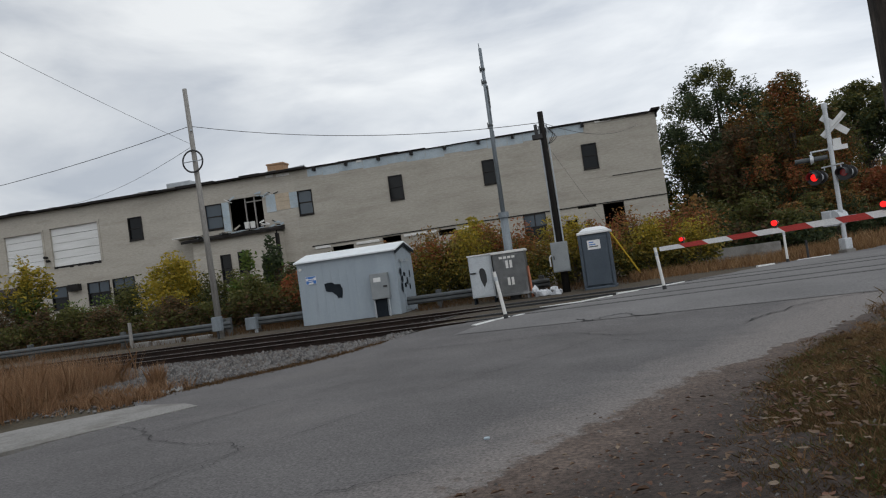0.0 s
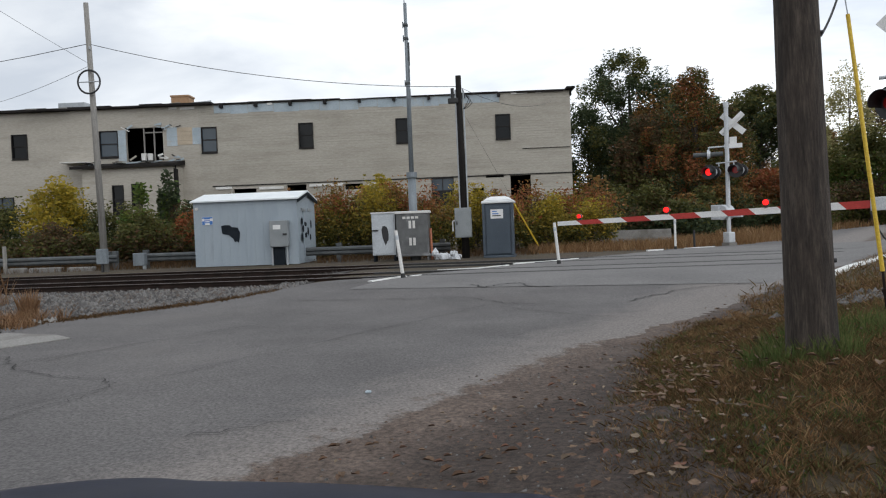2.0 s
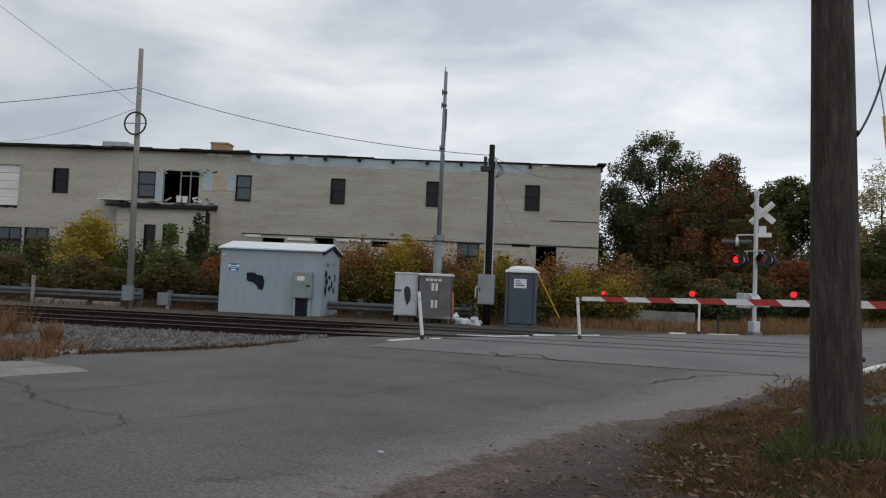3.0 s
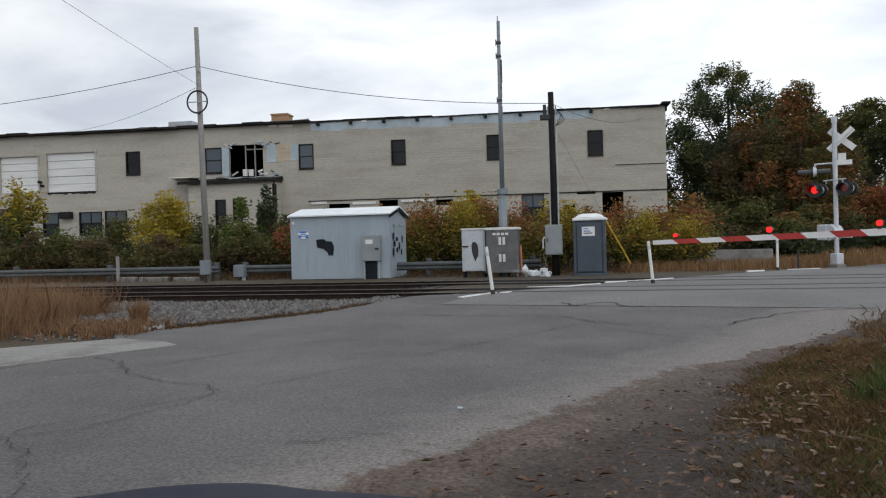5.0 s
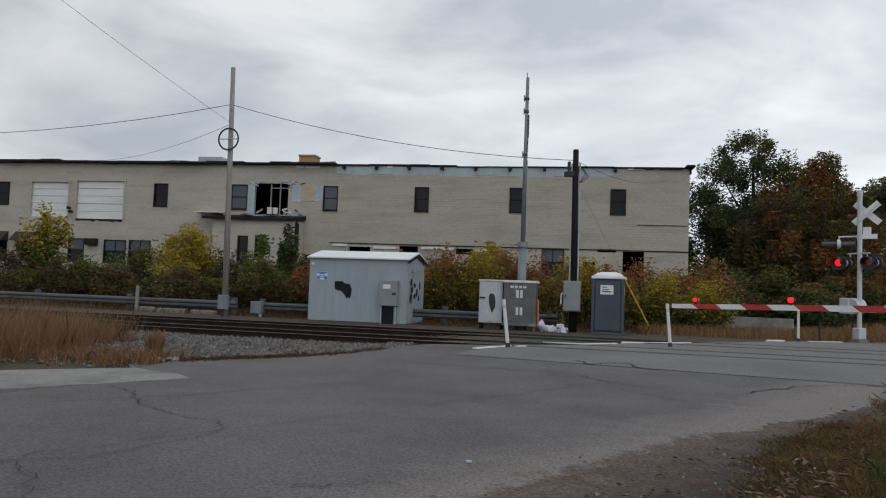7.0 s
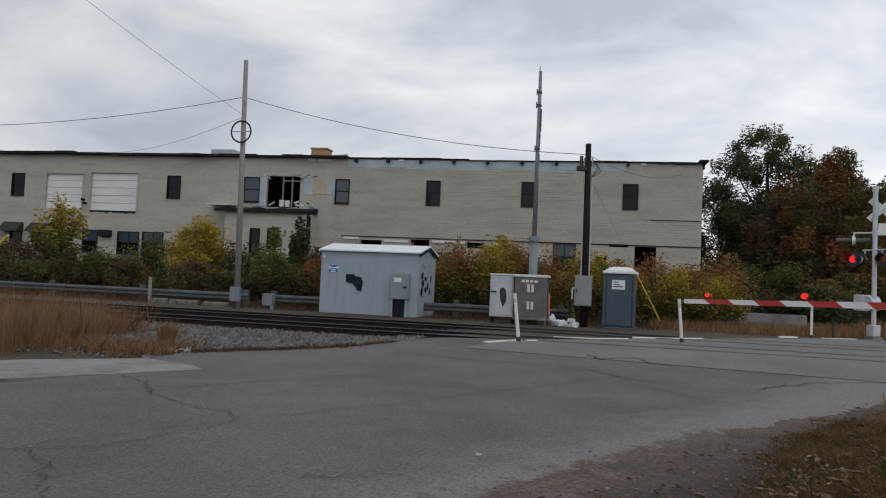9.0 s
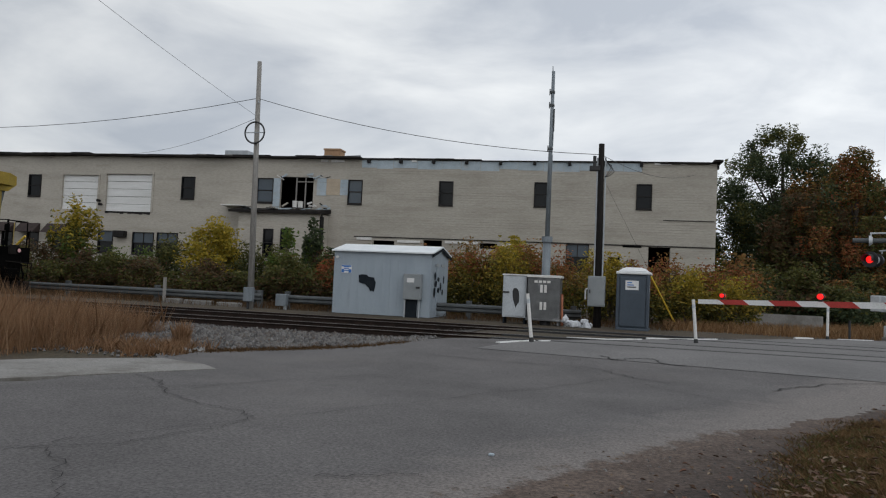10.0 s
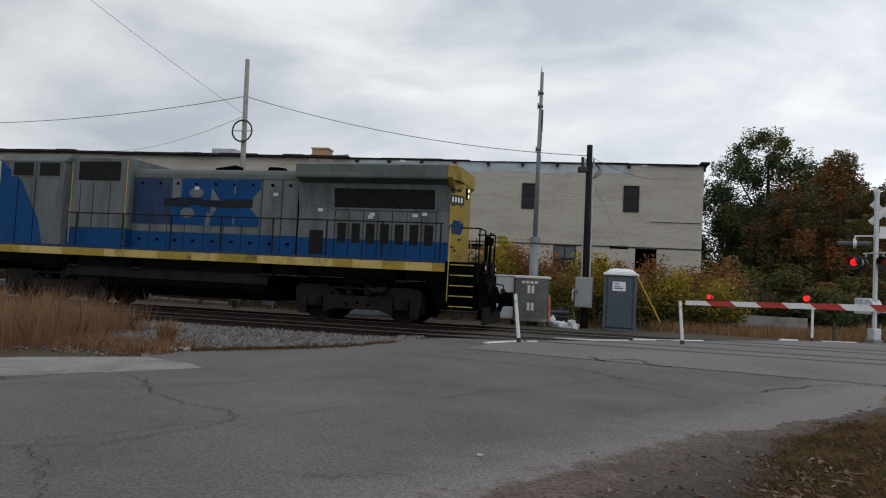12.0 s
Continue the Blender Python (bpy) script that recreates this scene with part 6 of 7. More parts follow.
    smudge = part("emblem_smudge", bm, "loco_navy", end, "dark overpainted smudge")
    smudge.matrix_basis = pose(0.095, -0.742, 2.95, 0, 0, slope) @ pose(0, -0.004, 0)
    for z in (4.13, 3.96):
        bm = fresh()
        tube(bm, (0.235, -0.12, z), (0.3, -0.12, z), 0.09, 0.09, 16)
        hl = part("headlight", bm, "loco_black", end)
        bm = fresh()
        tube(bm, (0.301, -0.12, z), (0.31, -0.12, z), 0.055, 0.055, 16)
        part("headlight_lens", bm, "head_lit", hl)
    # blower section and cab
    bm = fresh()
    bx(bm, -13.2, -1.2, 2.52, -10.9, 1.2, 4.9, 0.04)
    part("blower_housing", bm, "loco_grey", lo)
    bm = fresh()
    bx(bm, -13.2, -1.21, 1.9, -10.9, 1.21, 2.52)
    part("hood_base", bm, "loco_blue", lo, "faded blue band")
    bm = fresh()
    bx(bm, -12.85, -1.215, 4.12, -11.25, -1.2015, 4.75)
    part("intake_screen", bm, "screen", lo)
    for x in (-12.75, -12.25, -11.6):
        bm = fresh()
        bx(bm, x - 0.008, -1.208, 2.55, x + 0.008, -1.2015, 4.05)
        part("seam", bm, "loco_black", lo)
    bm = fresh()
    bx(bm, -15.75, -1.48, 1.9, -13.2, 1.48, 4.72, 0.03)
    cabin = part("cab", bm, "loco_grey", lo)
    bm = fresh()
    prism(bm, [(-1.5, 4.7), (-1.2, 4.98), (1.2, 4.98), (1.5, 4.7)], "x", -15.85, -13.15)
    part("cab_roof", bm, "loco_roof", cabin)
    bm = fresh()
    prism(bm, [(-15.75, 1.92), (-13.9, 1.92), (-14.1, 2.7), (-14.9, 4.05), (-15.75, 4.7)], "y", -1.49, -1.4805)
    part("blue_side", bm, "loco_blue", cabin)
    for x in (-15.25, -14.2):
        bm = fresh()
        bx(bm, x - 0.05, -1.5, 4.16, x + 0.93, -1.491, 4.68)
        frame_ = part("window_frame", bm, "loco_grey", cabin)
        bm = fresh()
        bx(bm, x + 0.04, -1.506, 4.2, x + 0.84, -1.5005, 4.64)
        part("window_pane", bm, "screen", frame_)
    bm = fresh()
    bx(bm, -16.9, -0.95, 1.9, -15.75, 0.95, 3.3, 0.08)
    part("short_hood", bm, "loco_blue", lo)
    bm = fresh()
    bx(bm, -17.3, -1.5, 1.0, -17.2, 1.5, 1.9)
    part("rear_plate", bm, "loco_black", lo)
    # roof fittings
    bm = fresh()
    for dy in (-0.12, 0.12, 0):
        tube(bm, (-8.4, dy, 4.72), (-7.6, dy * 1.6, 4.76), 0.03, 0.09, 10)
    tube(bm, (-8.0, 0, 4.56), (-8.0, 0, 4.72), 0.04, seg=8)
    part("horn", bm, "loco_black", lo)
    bm = fresh()
    tube(bm, (-6.2, 0, 4.55), (-6.2, 0, 4.78), 0.35, 0.3, 18)
    part("exhaust_stack", bm, "loco_black", lo)
    for x in (-1.3, -4.4, -5.6, -10.2, -12.6):
        bm = fresh()
        bx(bm, x - 0.2, -1.5, 1.22, x + 0.2, -1.3, 1.6, 0.03)
        part("sill_bracket", bm, "truck", lo)
    bm = fresh()
    tube(bm, (-12.9, -1.42, 1.36), (-5.2, -1.42, 1.36), 0.045, seg=10)
    tube(bm, (-12.4, -1.3, 1.42), (-5.8, -1.3, 1.42), 0.09, seg=10)
    part("brake_pipe", bm, "truck", lo)
    # door seams and latches along the blower housing and cab
    for x, z0, z1 in ((-13.1, 2.0, 4.7), (-10.98, 2.0, 4.8), (-15.0, 1.95, 4.05), (-14.3, 1.95, 4.05)):
        bm = fresh()
        bx(bm, x - 0.012, -1.222 if x > -13.15 else -1.496, z0, x + 0.012, -1.2015 if x > -13.15 else -1.4905, z1)
        part("seam", bm, "loco_cream" if x > -13.15 else "loco_black", lo)
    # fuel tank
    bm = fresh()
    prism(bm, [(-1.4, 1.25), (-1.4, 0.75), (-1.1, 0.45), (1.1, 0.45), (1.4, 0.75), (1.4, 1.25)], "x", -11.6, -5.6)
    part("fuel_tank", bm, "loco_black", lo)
    bm = fresh()
    bx(bm, -12.9, -1.42, 0.95, -5.6, -1.405, 1.3, 0.004)
    part("air_reservoir", bm, "truck", lo)
    # trucks and wheel sets
    axles = []
    for c in (-2.72, -13.5):
        truck = thing("truck", "", "")
        for key in list(truck.keys()):
            del truck[key]
        truck.parent = lo
        truck.matrix_basis = pose(c, 0, 0)
        for s in (-1, 1):
            bm = fresh()
            prism(bm, [(-2.02, 0.92), (-1.9, 1.05), (-1.05, 1.07), (-0.85, 1.0), (-0.52, 0.76), (0.52, 0.76), (0.85, 1.0), (1.05, 1.07), (1.9, 1.05), (2.02, 0.92), (1.95, 0.3), (1.88, 0.16), (1.66, 0.16), (1.62, 0.74), (1.12, 0.74), (1.08, 0.2), (0.9, 0.3), (0.72, 0.36), (-0.72, 0.36), (-0.9, 0.3), (-1.08, 0.2), (-1.12, 0.74), (-1.62, 0.74), (-1.66, 0.16), (-1.88, 0.16), (-1.95, 0.3)], "y", s * 1.02, s * 1.2)
            part("side_frame", bm, "truck", truck)
            for x in (-1.38, 1.38):
                bm = fresh()
                tube(bm, (x, s * 1.18, 0.56), (x, s * 1.3, 0.56), 0.17, 0.15, 18)
                bx(bm, x - 0.22, min(s * 1.16, s * 1.24), 0.4, x + 0.22, max(s * 1.16, s * 1.24), 0.86, 0.02)
                part("journal_box", bm, "truck", truck)
            for x, z in ((-0.8, 0.82), (-0.35, 0.52), (0.35, 0.52), (0.8, 0.82), (0.0, 0.56)):
                bm = fresh()
                tube(bm, (x, s * 1.2, z), (x, s * 1.215, z), 0.055, 0.055, 14)
                part("frame_hole", bm, "loco_black", truck)
            for x in (-1.98, -0.78, 0.78, 1.98):
                bm = fresh()
                bx(bm, x - 0.06, min(s * 0.72, s * 0.98), 0.3, x + 0.06, max(s * 0.72, s * 0.98), 0.85, 0.02)
                part("brake_shoe", bm, "truck", truck)
            bm = fresh()
            tube(bm, (-0.75, s * 1.26, 0.98), (0.75, s * 1.26, 0.98), 0.03, seg=8)
            tube(bm, (0.5, s * 1.3, 0.93), (0.95, s * 1.3, 1.0), 0.1, 0.1, 14)
            part("brake_cylinder", bm, "truck", truck)
            for x in (-0.3, 0.3):
                bm = fresh()
                tube(bm, (x, s * 1.12, 0.8), (x, s * 1.12, 1.3), 0.13, 0.13, 14)
                part("spring", bm, "truck", truck)
            bm = fresh()
            bx(bm, -0.35, s * 1.38 - 0.08, 1.12, 0.3, s * 1.38 + 0.08, 1.35, 0.02)
            part("snubber", bm, "loco_black", truck)
        bm = fresh()
        bx(bm, -2.0, -0.64, 0.4, 2.0, 0.64, 1.28, 0.05)
        bx(bm, -1.9, -1.3, 1.12, 1.9, 1.3, 1.28, 0.03)
        part("traction_motor", bm, "loco_black", truck)
        for x in (-1.37, 1.37):
            bm = fresh()
            for s in (-1, 1):
                tube(bm, (0, s * 0.7, 0), (0, s * 0.83, 0), 0.53, 0.53, 32)
                tube(bm, (0, s * 0.66, 0), (0, s * 0.7, 0), 0.56, 0.56, 32)
                tube(bm, (0, s * 0.83, 0), (0, s * 0.9, 0), 0.2, 0.18, 16)
                bx(bm, -0.34, min(s * 0.83, s * 0.85), -0.05, 0.34, max(s * 0.83, s * 0.85), 0.05)
            tube(bm, (0, -0.9, 0), (0, 0.9, 0), 0.09, 0.09, 12)
            w = part("wheel_set", bm, "truck", truck)
            w.matrix_basis = pose(x, 0, 0.53)
            axles.append((w, x))
    # handrails along the walkway
    for s in (-1, 1):
        bm = fresh()
        tube(bm, (-12.9, s * 1.46, 3.0), (-0.1, s * 1.46, 3.0), 0.02, seg=8)
        part("handrail", bm, "screen", lo)
        for k in range(8):
            x = -12.6 + 1.775 * k
            bm = fresh()
            tube(bm, (x, s * 1.46, 1.75), (x, s * 1.46, 3.0), 0.027, seg=8)
            part("handrail_post", bm, "screen", lo)
    # end platform, steps, coupler
    for s in (-1, 1):
        well = fresh()
        bx(well, 0.12, s * 1.12 - 0.02, 0.55, 0.16, s * 1.12 + 0.36 * s + 0.02, 1.9) if s > 0 else bx(well, 0.12, -1.5, 0.55, 0.16, -1.0, 1.9)
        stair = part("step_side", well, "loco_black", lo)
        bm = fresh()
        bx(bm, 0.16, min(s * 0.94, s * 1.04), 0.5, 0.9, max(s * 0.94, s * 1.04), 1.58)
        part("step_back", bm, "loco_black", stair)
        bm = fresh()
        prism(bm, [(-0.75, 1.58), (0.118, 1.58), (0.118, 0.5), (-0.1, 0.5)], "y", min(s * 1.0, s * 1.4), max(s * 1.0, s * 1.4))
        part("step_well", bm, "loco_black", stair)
        for k in range(5):
            z = 0.6 + 0.3 * k
            bm = fresh()
            bx(bm, 0.16, min(s * 1.05, s * 1.5), z, 0.86, max(s * 1.05, s * 1.5), z + 0.03)
            part("step", bm, "loco_black", stair)
            bm = fresh()
            bx(bm, 0.16, min(s * 1.5, s * 1.52), z, 0.86, max(s * 1.5, s * 1.52), z + 0.028)
            part("step_edge", bm, "loco_cream", stair, "worn yellow step edge")
        for x in (0.1, 0.88):
            bm = fresh()
            tube(bm, (x, s * 1.5, 0.75), (x + 0.02, s * 1.5, 2.9 if x < 0.5 else 2.6), 0.015, seg=8)
            part("grab_iron", bm, "loco_cream" if x < 0.5 else "loco_black", lo)
        bm = fresh()
        tube(bm, (0.95, s * 1.3, 1.9), (0.95, s * 1.3, 2.9), 0.022, seg=8)
        tube(bm, (0.95, s * 1.3, 2.9), (0.95, s * 0.4, 2.9), 0.022, seg=8)
        tube(bm, (0.95, s * 0.4, 1.9), (0.95, s * 0.4, 2.9), 0.022, seg=8)
        tube(bm, (0.38, s * 1.3, 2.9), (0.95, s * 1.3, 2.9), 0.022, seg=8)
        part("end_rail", bm, "loco_black", lo)
        bm = fresh()
        tube(bm, (0.98, s * 0.85, 1.78), (1.08, s * 0.85, 1.78), 0.12, 0.12, 16)
        dl = part("ditch_light", bm, "loco_black", lo)
        bm = fresh()
        tube(bm, (1.081, s * 0.85, 1.78), (1.09, s * 0.85, 1.78), 0.07, 0.07, 16)
        part("ditch_lens", bm, "ditch_dim", dl)
    bm = fresh()
    prism(bm, [(0.95, -1.1), (1.12, -0.9), (1.12, 0.9), (0.95, 1.1)], "z", 0.25, 1.6)
    part("pilot", bm, "loco_black", lo, "black snowplough pilot")
    bm = fresh()
    bx(bm, 1.0, -0.14, 0.75, 1.55, 0.14, 1.02, 0.03)
    bx(bm, 1.5, -0.28, 0.68, 1.82, 0.2, 1.1, 0.05)
    part("coupler", bm, "loco_black", lo)
    for s in (-1, 1):
        bm = fresh()
        tube(bm, (1.14, s * 0.2, 1.35), (1.3, s * 1.25, 1.3), 0.02, seg=8)
        tube(bm, (1.3, s * 1.25, 1.3), (1.3, s * 1.25, 1.05), 0.02, seg=8)
        part("uncoupling_lever", bm, "truck", lo)
        bm = fresh()
        bx(bm, 0.96, min(s * 0.45, s * 0.9), 1.62, 1.06, max(s * 0.45, s * 0.9), 1.98, 0.02)
        part("receptacle_box", bm, "truck", lo)
        bm = fresh()
        tube(bm, (0.97, s * 0.3, 1.95), (0.99, s * 0.3, 2.55), 0.05, 0.04, 10)
        tube(bm, (0.99, s * 0.3, 2.5), (1.0, s * 0.3, 2.75), 0.09, 0.09, 14)
        part("hand_brake", bm, "loco_black", lo)
    bm = fresh()
    bx(bm, 1.1, -1.3, 0.12, 1.24, 1.3, 0.62, 0.04)
    part("plough_blade", bm, "truck", lo)
    for y in (-0.95, -0.65, -0.4, 0.4, 0.65, 0.95):
        cable("air_hose", [(1.12, y, 1.25), (1.35, y * 0.9, 0.9), (1.3, y * 0.85, 0.5)], 0.035, "loco_black", "", sag=0.08, parent=lo)
    return lo, axles


locomotive, wheel_sets = build_locomotive()


# ---- plants ----
def leaf_mesh(name, centres, sizes, mat, seed, parent=None, droop=0.3):
    """Many small bent leaves, each an island of two triangles."""
    g = np.random.default_rng(seed)
    n = len(centres)
    a = g.normal(size=(n, 3))
    a[:, 2] *= 0.6
    a /= np.linalg.norm(a, axis=1, keepdims=True)
    b = np.cross(a, g.normal(size=(n, 3)))
    b /= np.linalg.norm(b, axis=1, keepdims=True) + 1e-9
    s = np.asarray(sizes)[:, None]
    c = np.asarray(centres)
    quad = np.stack([c - a * s, c + b * s * 0.45 - np.array([0, 0, droop]) * s * 0.3, c + a * s, c - b * s * 0.45], 1)
    me = bpy.data.meshes.new(name)
    me.vertices.add(n * 4)
    me.vertices.foreach_set("co", quad.reshape(-1).astype(np.float32))
    me.loops.add(n * 4)
    me.loops.foreach_set("vertex_index", np.arange(n * 4, dtype=np.int32))
    me.polygons.add(n)
    me.polygons.foreach_set("loop_start", np.arange(0, n * 4, 4, dtype=np.int32))
    me.update(calc_edges=True)
    me.materials.append(M[mat])
    ob = new(name, me)
    ob.parent = parent
    return ob


def crown_points(g, count, clumps, rx, ry, z0, z1, tight=0.22, hollow=0.35, taper=0.0):
    """Leaf places round clumps that fill an uneven egg from z0 to z1."""
    mid, half = (z0 + z1) / 2, (z1 - z0) / 2
    hubs = []
    while len(hubs) < clumps:
        p = g.uniform(-1, 1, 3)
        r = np.linalg.norm(p)
        if hollow < r < 1:
            k = 1 - taper * max(0, p[2])
            hubs.append((p[0] * rx * k, p[1] * ry * k, mid + p[2] * half))
    hubs = np.array(hubs)
    pick = g.integers(0, clumps, count)
    spread_ = np.array([rx, ry, half]) * tight
    return hubs, pick, hubs[pick] + np.clip(g.normal(size=(count, 3)), -1.5, 1.5) * spread_ * g.uniform(0.5, 1.2, (clumps, 1))[pick]


def build_tree(x, y, top, rx, mats, label, count=7000, clumps=46, leaf=0.2, base=1.5, seed=1, taper=0.25, tight=0.17, trunk=0.28, group="background trees"):
    g = np.random.default_rng(seed)
    z = height(x, y)
    tree = thing("tree", label, "tree", pose(x, y, z - 0.05), group)
    hubs, pick, pts = crown_points(g, count, clumps, rx, rx * 0.85, base, top - z, tight, 0.1, taper)
    bm = fresh()
    tube(bm, (0, 0, -0.1), (0.1, 0, top * 0.45), trunk, trunk * 0.6, 10)
    tube(bm, (0.1, 0, top * 0.44), (0, 0, top * 0.85), trunk * 0.6, trunk * 0.15, 8)
    for h in hubs[:: max(1, clumps // 22)]:
        start = (0.06, 0, max(0.5, min(top * 0.75, h[2] * 0.62)))
        tube(bm, start, tuple(h), trunk * 0.28, trunk * 0.05, 5)
    part("trunk", bm, "bark", tree)
    share = np.array_split(np.arange(count), len(mats))
    order = np.argsort(g.permutation(clumps)[pick] + g.normal(size=count) * clumps * 0.06) if len(mats) > 3 else np.argsort(pts[:, 2] + g.normal(size=count) * top * 0.12)
    for m, idx in zip(mats, share):
        use = pts[order[idx]]
        leaf_mesh("crown", use, g.uniform(0.6, 1.3, len(use)) * leaf, m, seed + 7, tree)


def build_bush(x, y, top, rx, mats, label, count=1700, clumps=16, leaf=0.13, seed=1, group="trackside bushes", tight=0.27):
    g = np.random.default_rng(seed)
    z = height(x, y)
    bush = thing("bush", label, "bush", pose(x, y, z - 0.03), group)
    hubs, pick, pts = crown_points(g, count, clumps, rx, rx * 0.7, 0.1, top - z, tight, 0.05, 0.55)
    pts[:, 2] = np.maximum(pts[:, 2], 0.06)
    bm = fresh()
    for k, h in enumerate(hubs[:: max(1, clumps // 9)]):
        tube(bm, (0.12 * math.cos(k), 0.12 * math.sin(k), -0.05), tuple(h), 0.03, 0.008, 5)
    part("stem", bm, "bark", bush)
    order = np.argsort(pts[:, 2] + g.normal(size=count) * top * 0.16)
    for m, idx in zip(mats, np.array_split(np.arange(count), len(mats))):
        use = pts[order[idx]]
        leaf_mesh("foliage", use, g.uniform(0.6, 1.3, len(use)) * leaf, m, seed + 3, bush)


build_tree(9.9, 58, 14.0, 6.3, ["leaf_green", "leaf_green", "leaf_green", "leaf_olive"], "tall dark green tree with gaps in its crown", 56000, 210, 0.115, 0.8, 21, 0.38, 0.072, 0.4)
build_tree(9.8, 58.5, 9.8, 4.4, ["leaf_green", "leaf_olive", "leaf_green"], "dense dark undergrowth tree below a taller crown", 26000, 100, 0.13, 0.3, 41, 0.3, 0.15)
build_tree(12.7, 50, 11.0, 3.7, ["leaf_olive", "leaf_turn", "leaf_red", "leaf_green", "leaf_turn", "leaf_olive", "leaf_brown"], "rust and green autumn tree beside the factory", 52000, 150, 0.1, 0.3, 22, 0.75, 0.1)
build_tree(9.8, 51, 7.6, 2.4, ["leaf_olive", "leaf_brown"], "lower reddish-brown autumn tree", 15000, 60, 0.13, 0.1, 23, 0.3, 0.18)
build_tree(14.3, 54, 9.2, 2.5, ["leaf_green", "leaf_olive", "leaf_turn"], "brown and russet autumn tree", 20000, 80, 0.13, 0.2, 24, 0.4, 0.17)
build_tree(18.4, 53, 4.7, 2.5, ["leaf_turn", "leaf_brown", "leaf_red"], "low russet tree beside the far road", 14000, 60, 0.12, 0.1, 43, 0.2, 0.17, 0.1)
build_tree(17.8, 66, 11.6, 3.7, ["leaf_green", "leaf_olive", "leaf_green"], "dark green rounded tree in the distance", 24000, 80, 0.15, 0.5, 25, 0.3, 0.14)
build_tree(22.4, 67, 12.2, 3.9, ["leaf_green", "leaf_olive"], "high-crowned green tree before the white house", 22000, 80, 0.15, 6.0, 42, 0.3, 0.13, 0.2)
build_tree(24.2, 72, 6.3, 3.2, ["leaf_olive", "leaf_brown", "leaf_turn"], "low olive tree before the white house", 12000, 60, 0.14, 0.1, 44, 0.2, 0.17, 0.12)
build_tree(29.8, 74, 10.2, 3.0, ["leaf_olive", "leaf_turn"], "olive and russet tree by the white house", 13000, 60, 0.15, 0.3, 45, 0.3, 0.16)
build_tree(31.5, 104, 13.5, 7.0, ["leaf_green", "leaf_olive"], "dark tree behind the white house", 16000, 70, 0.24, 0.3, 46, 0.3, 0.16)
build_tree(21.5, 104, 12.5, 6.5, ["leaf_olive", "leaf_green"], "olive tree far behind the crossing", 15000, 70, 0.24, 0.3, 47, 0.3, 0.16)
build_tree(41.5, 104, 12.0, 6.5, ["leaf_brown", "leaf_olive"], "brownish tree far down the road", 14000, 70, 0.24, 0.3, 48, 0.3, 0.16)
build_tree(27.8, 62, 12.9, 2.6, ["leaf_pale", "leaf_pale"], "pale yellow thinning tree across the road", 7000, 50, 0.12, 2.5, 26, 0.5, 0.14, 0.16)
build_tree(26.6, 57, 7.0, 3.0, ["leaf_bright", "leaf_olive"], "green bushy tree across the road", 12000, 50, 0.15, 0.1, 27, 0.2, 0.18)
build_tree(30.0, 50, 8.4, 3.4, ["leaf_brown", "leaf_turn"], "russet tree by the far road", 11000, 54, 0.15, 0.4, 28, 0.2, 0.17)
build_tree(29.2, 52, 11.6, 3.0, ["leaf_turn", "leaf_red"], "thin red-leaved autumn tree", 5000, 44, 0.13, 4.0, 29, 0.2, 0.14, 0.2)
build_tree(36, 70, 12, 5.0, ["leaf_olive", "leaf_brown"], "olive autumn tree in the distance", 9000, 50, 0.22, 0.4, 30, 0.2, 0.18)
build_tree(15.5, 74, 10.0, 4.0, ["leaf_brown", "leaf_olive"], "brownish autumn tree far off", 9000, 46, 0.22, 0.3, 31, 0.2, 0.18)
build_tree(11.6, 55, 10.2, 3.2, ["leaf_olive", "leaf_green", "leaf_turn"], "dense green and russet tree between taller ones", 18000, 70, 0.14, 0.2, 38, 0.3, 0.17)
build_tree(4.9, 62, 6.5, 2.6, ["leaf_olive", "leaf_yellow"], "yellowing distant tree behind the factory's end", 7000, 40, 0.18, 0.2, 32, 0.2, 0.18)
build_tree(-21.6, 34.5, 4.3, 1.75, ["leaf_yellow", "leaf_yellow"], "small yellow autumn tree by the guard rail", 8000, 50, 0.1, 0.3, 33, 0.5, 0.2, 0.07)
build_tree(-31.8, 36, 5.5, 1.45, ["leaf_bright", "leaf_olive", "leaf_yellow"], "small green and yellow tree before the factory", 4600, 36, 0.13, 0.3, 34, 0.4, 0.2, 0.08)
build_tree(-15.4, 33.5, 4.3, 0.85, ["leaf_bright", "leaf_green"], "slim green sapling by the bay", 2400, 22, 0.12, 0.6, 35, 0.3, 0.2, 0.05)
build_tree(-17.3, 34, 3.9, 0.9, ["leaf_olive", "leaf_bright"], "slim olive sapling by the bay", 2000, 22, 0.12, 0.5, 36, 0.3, 0.2, 0.05)
build_tree(-5.6, 34, 4.0, 1.15, ["leaf_yellow", "leaf_yellow"], "bright yellow sapling among the bushes", 2600, 26, 0.12, 0.4, 37, 0.4, 0.2, 0.05)
bushes = random.Random(77)
seed = 100
for x in np.arange(-36, -15.5, 1.2):
    seed += 1
    kind = bushes.choice((("leaf_green", "leaf_brown", "leaf_olive"), ("leaf_brown", "leaf_olive"), ("leaf_brown", "leaf_olive", "leaf_brown")))
    build_bush(float(x) + bushes.uniform(-0.3, 0.3), bushes.uniform(30.0, 32.5), bushes.uniform(1.6, 2.35), bushes.uniform(1.0, 1.4), kind, "dark green and brown scrub behind the guard rail", 3600, 24, 0.09, seed)
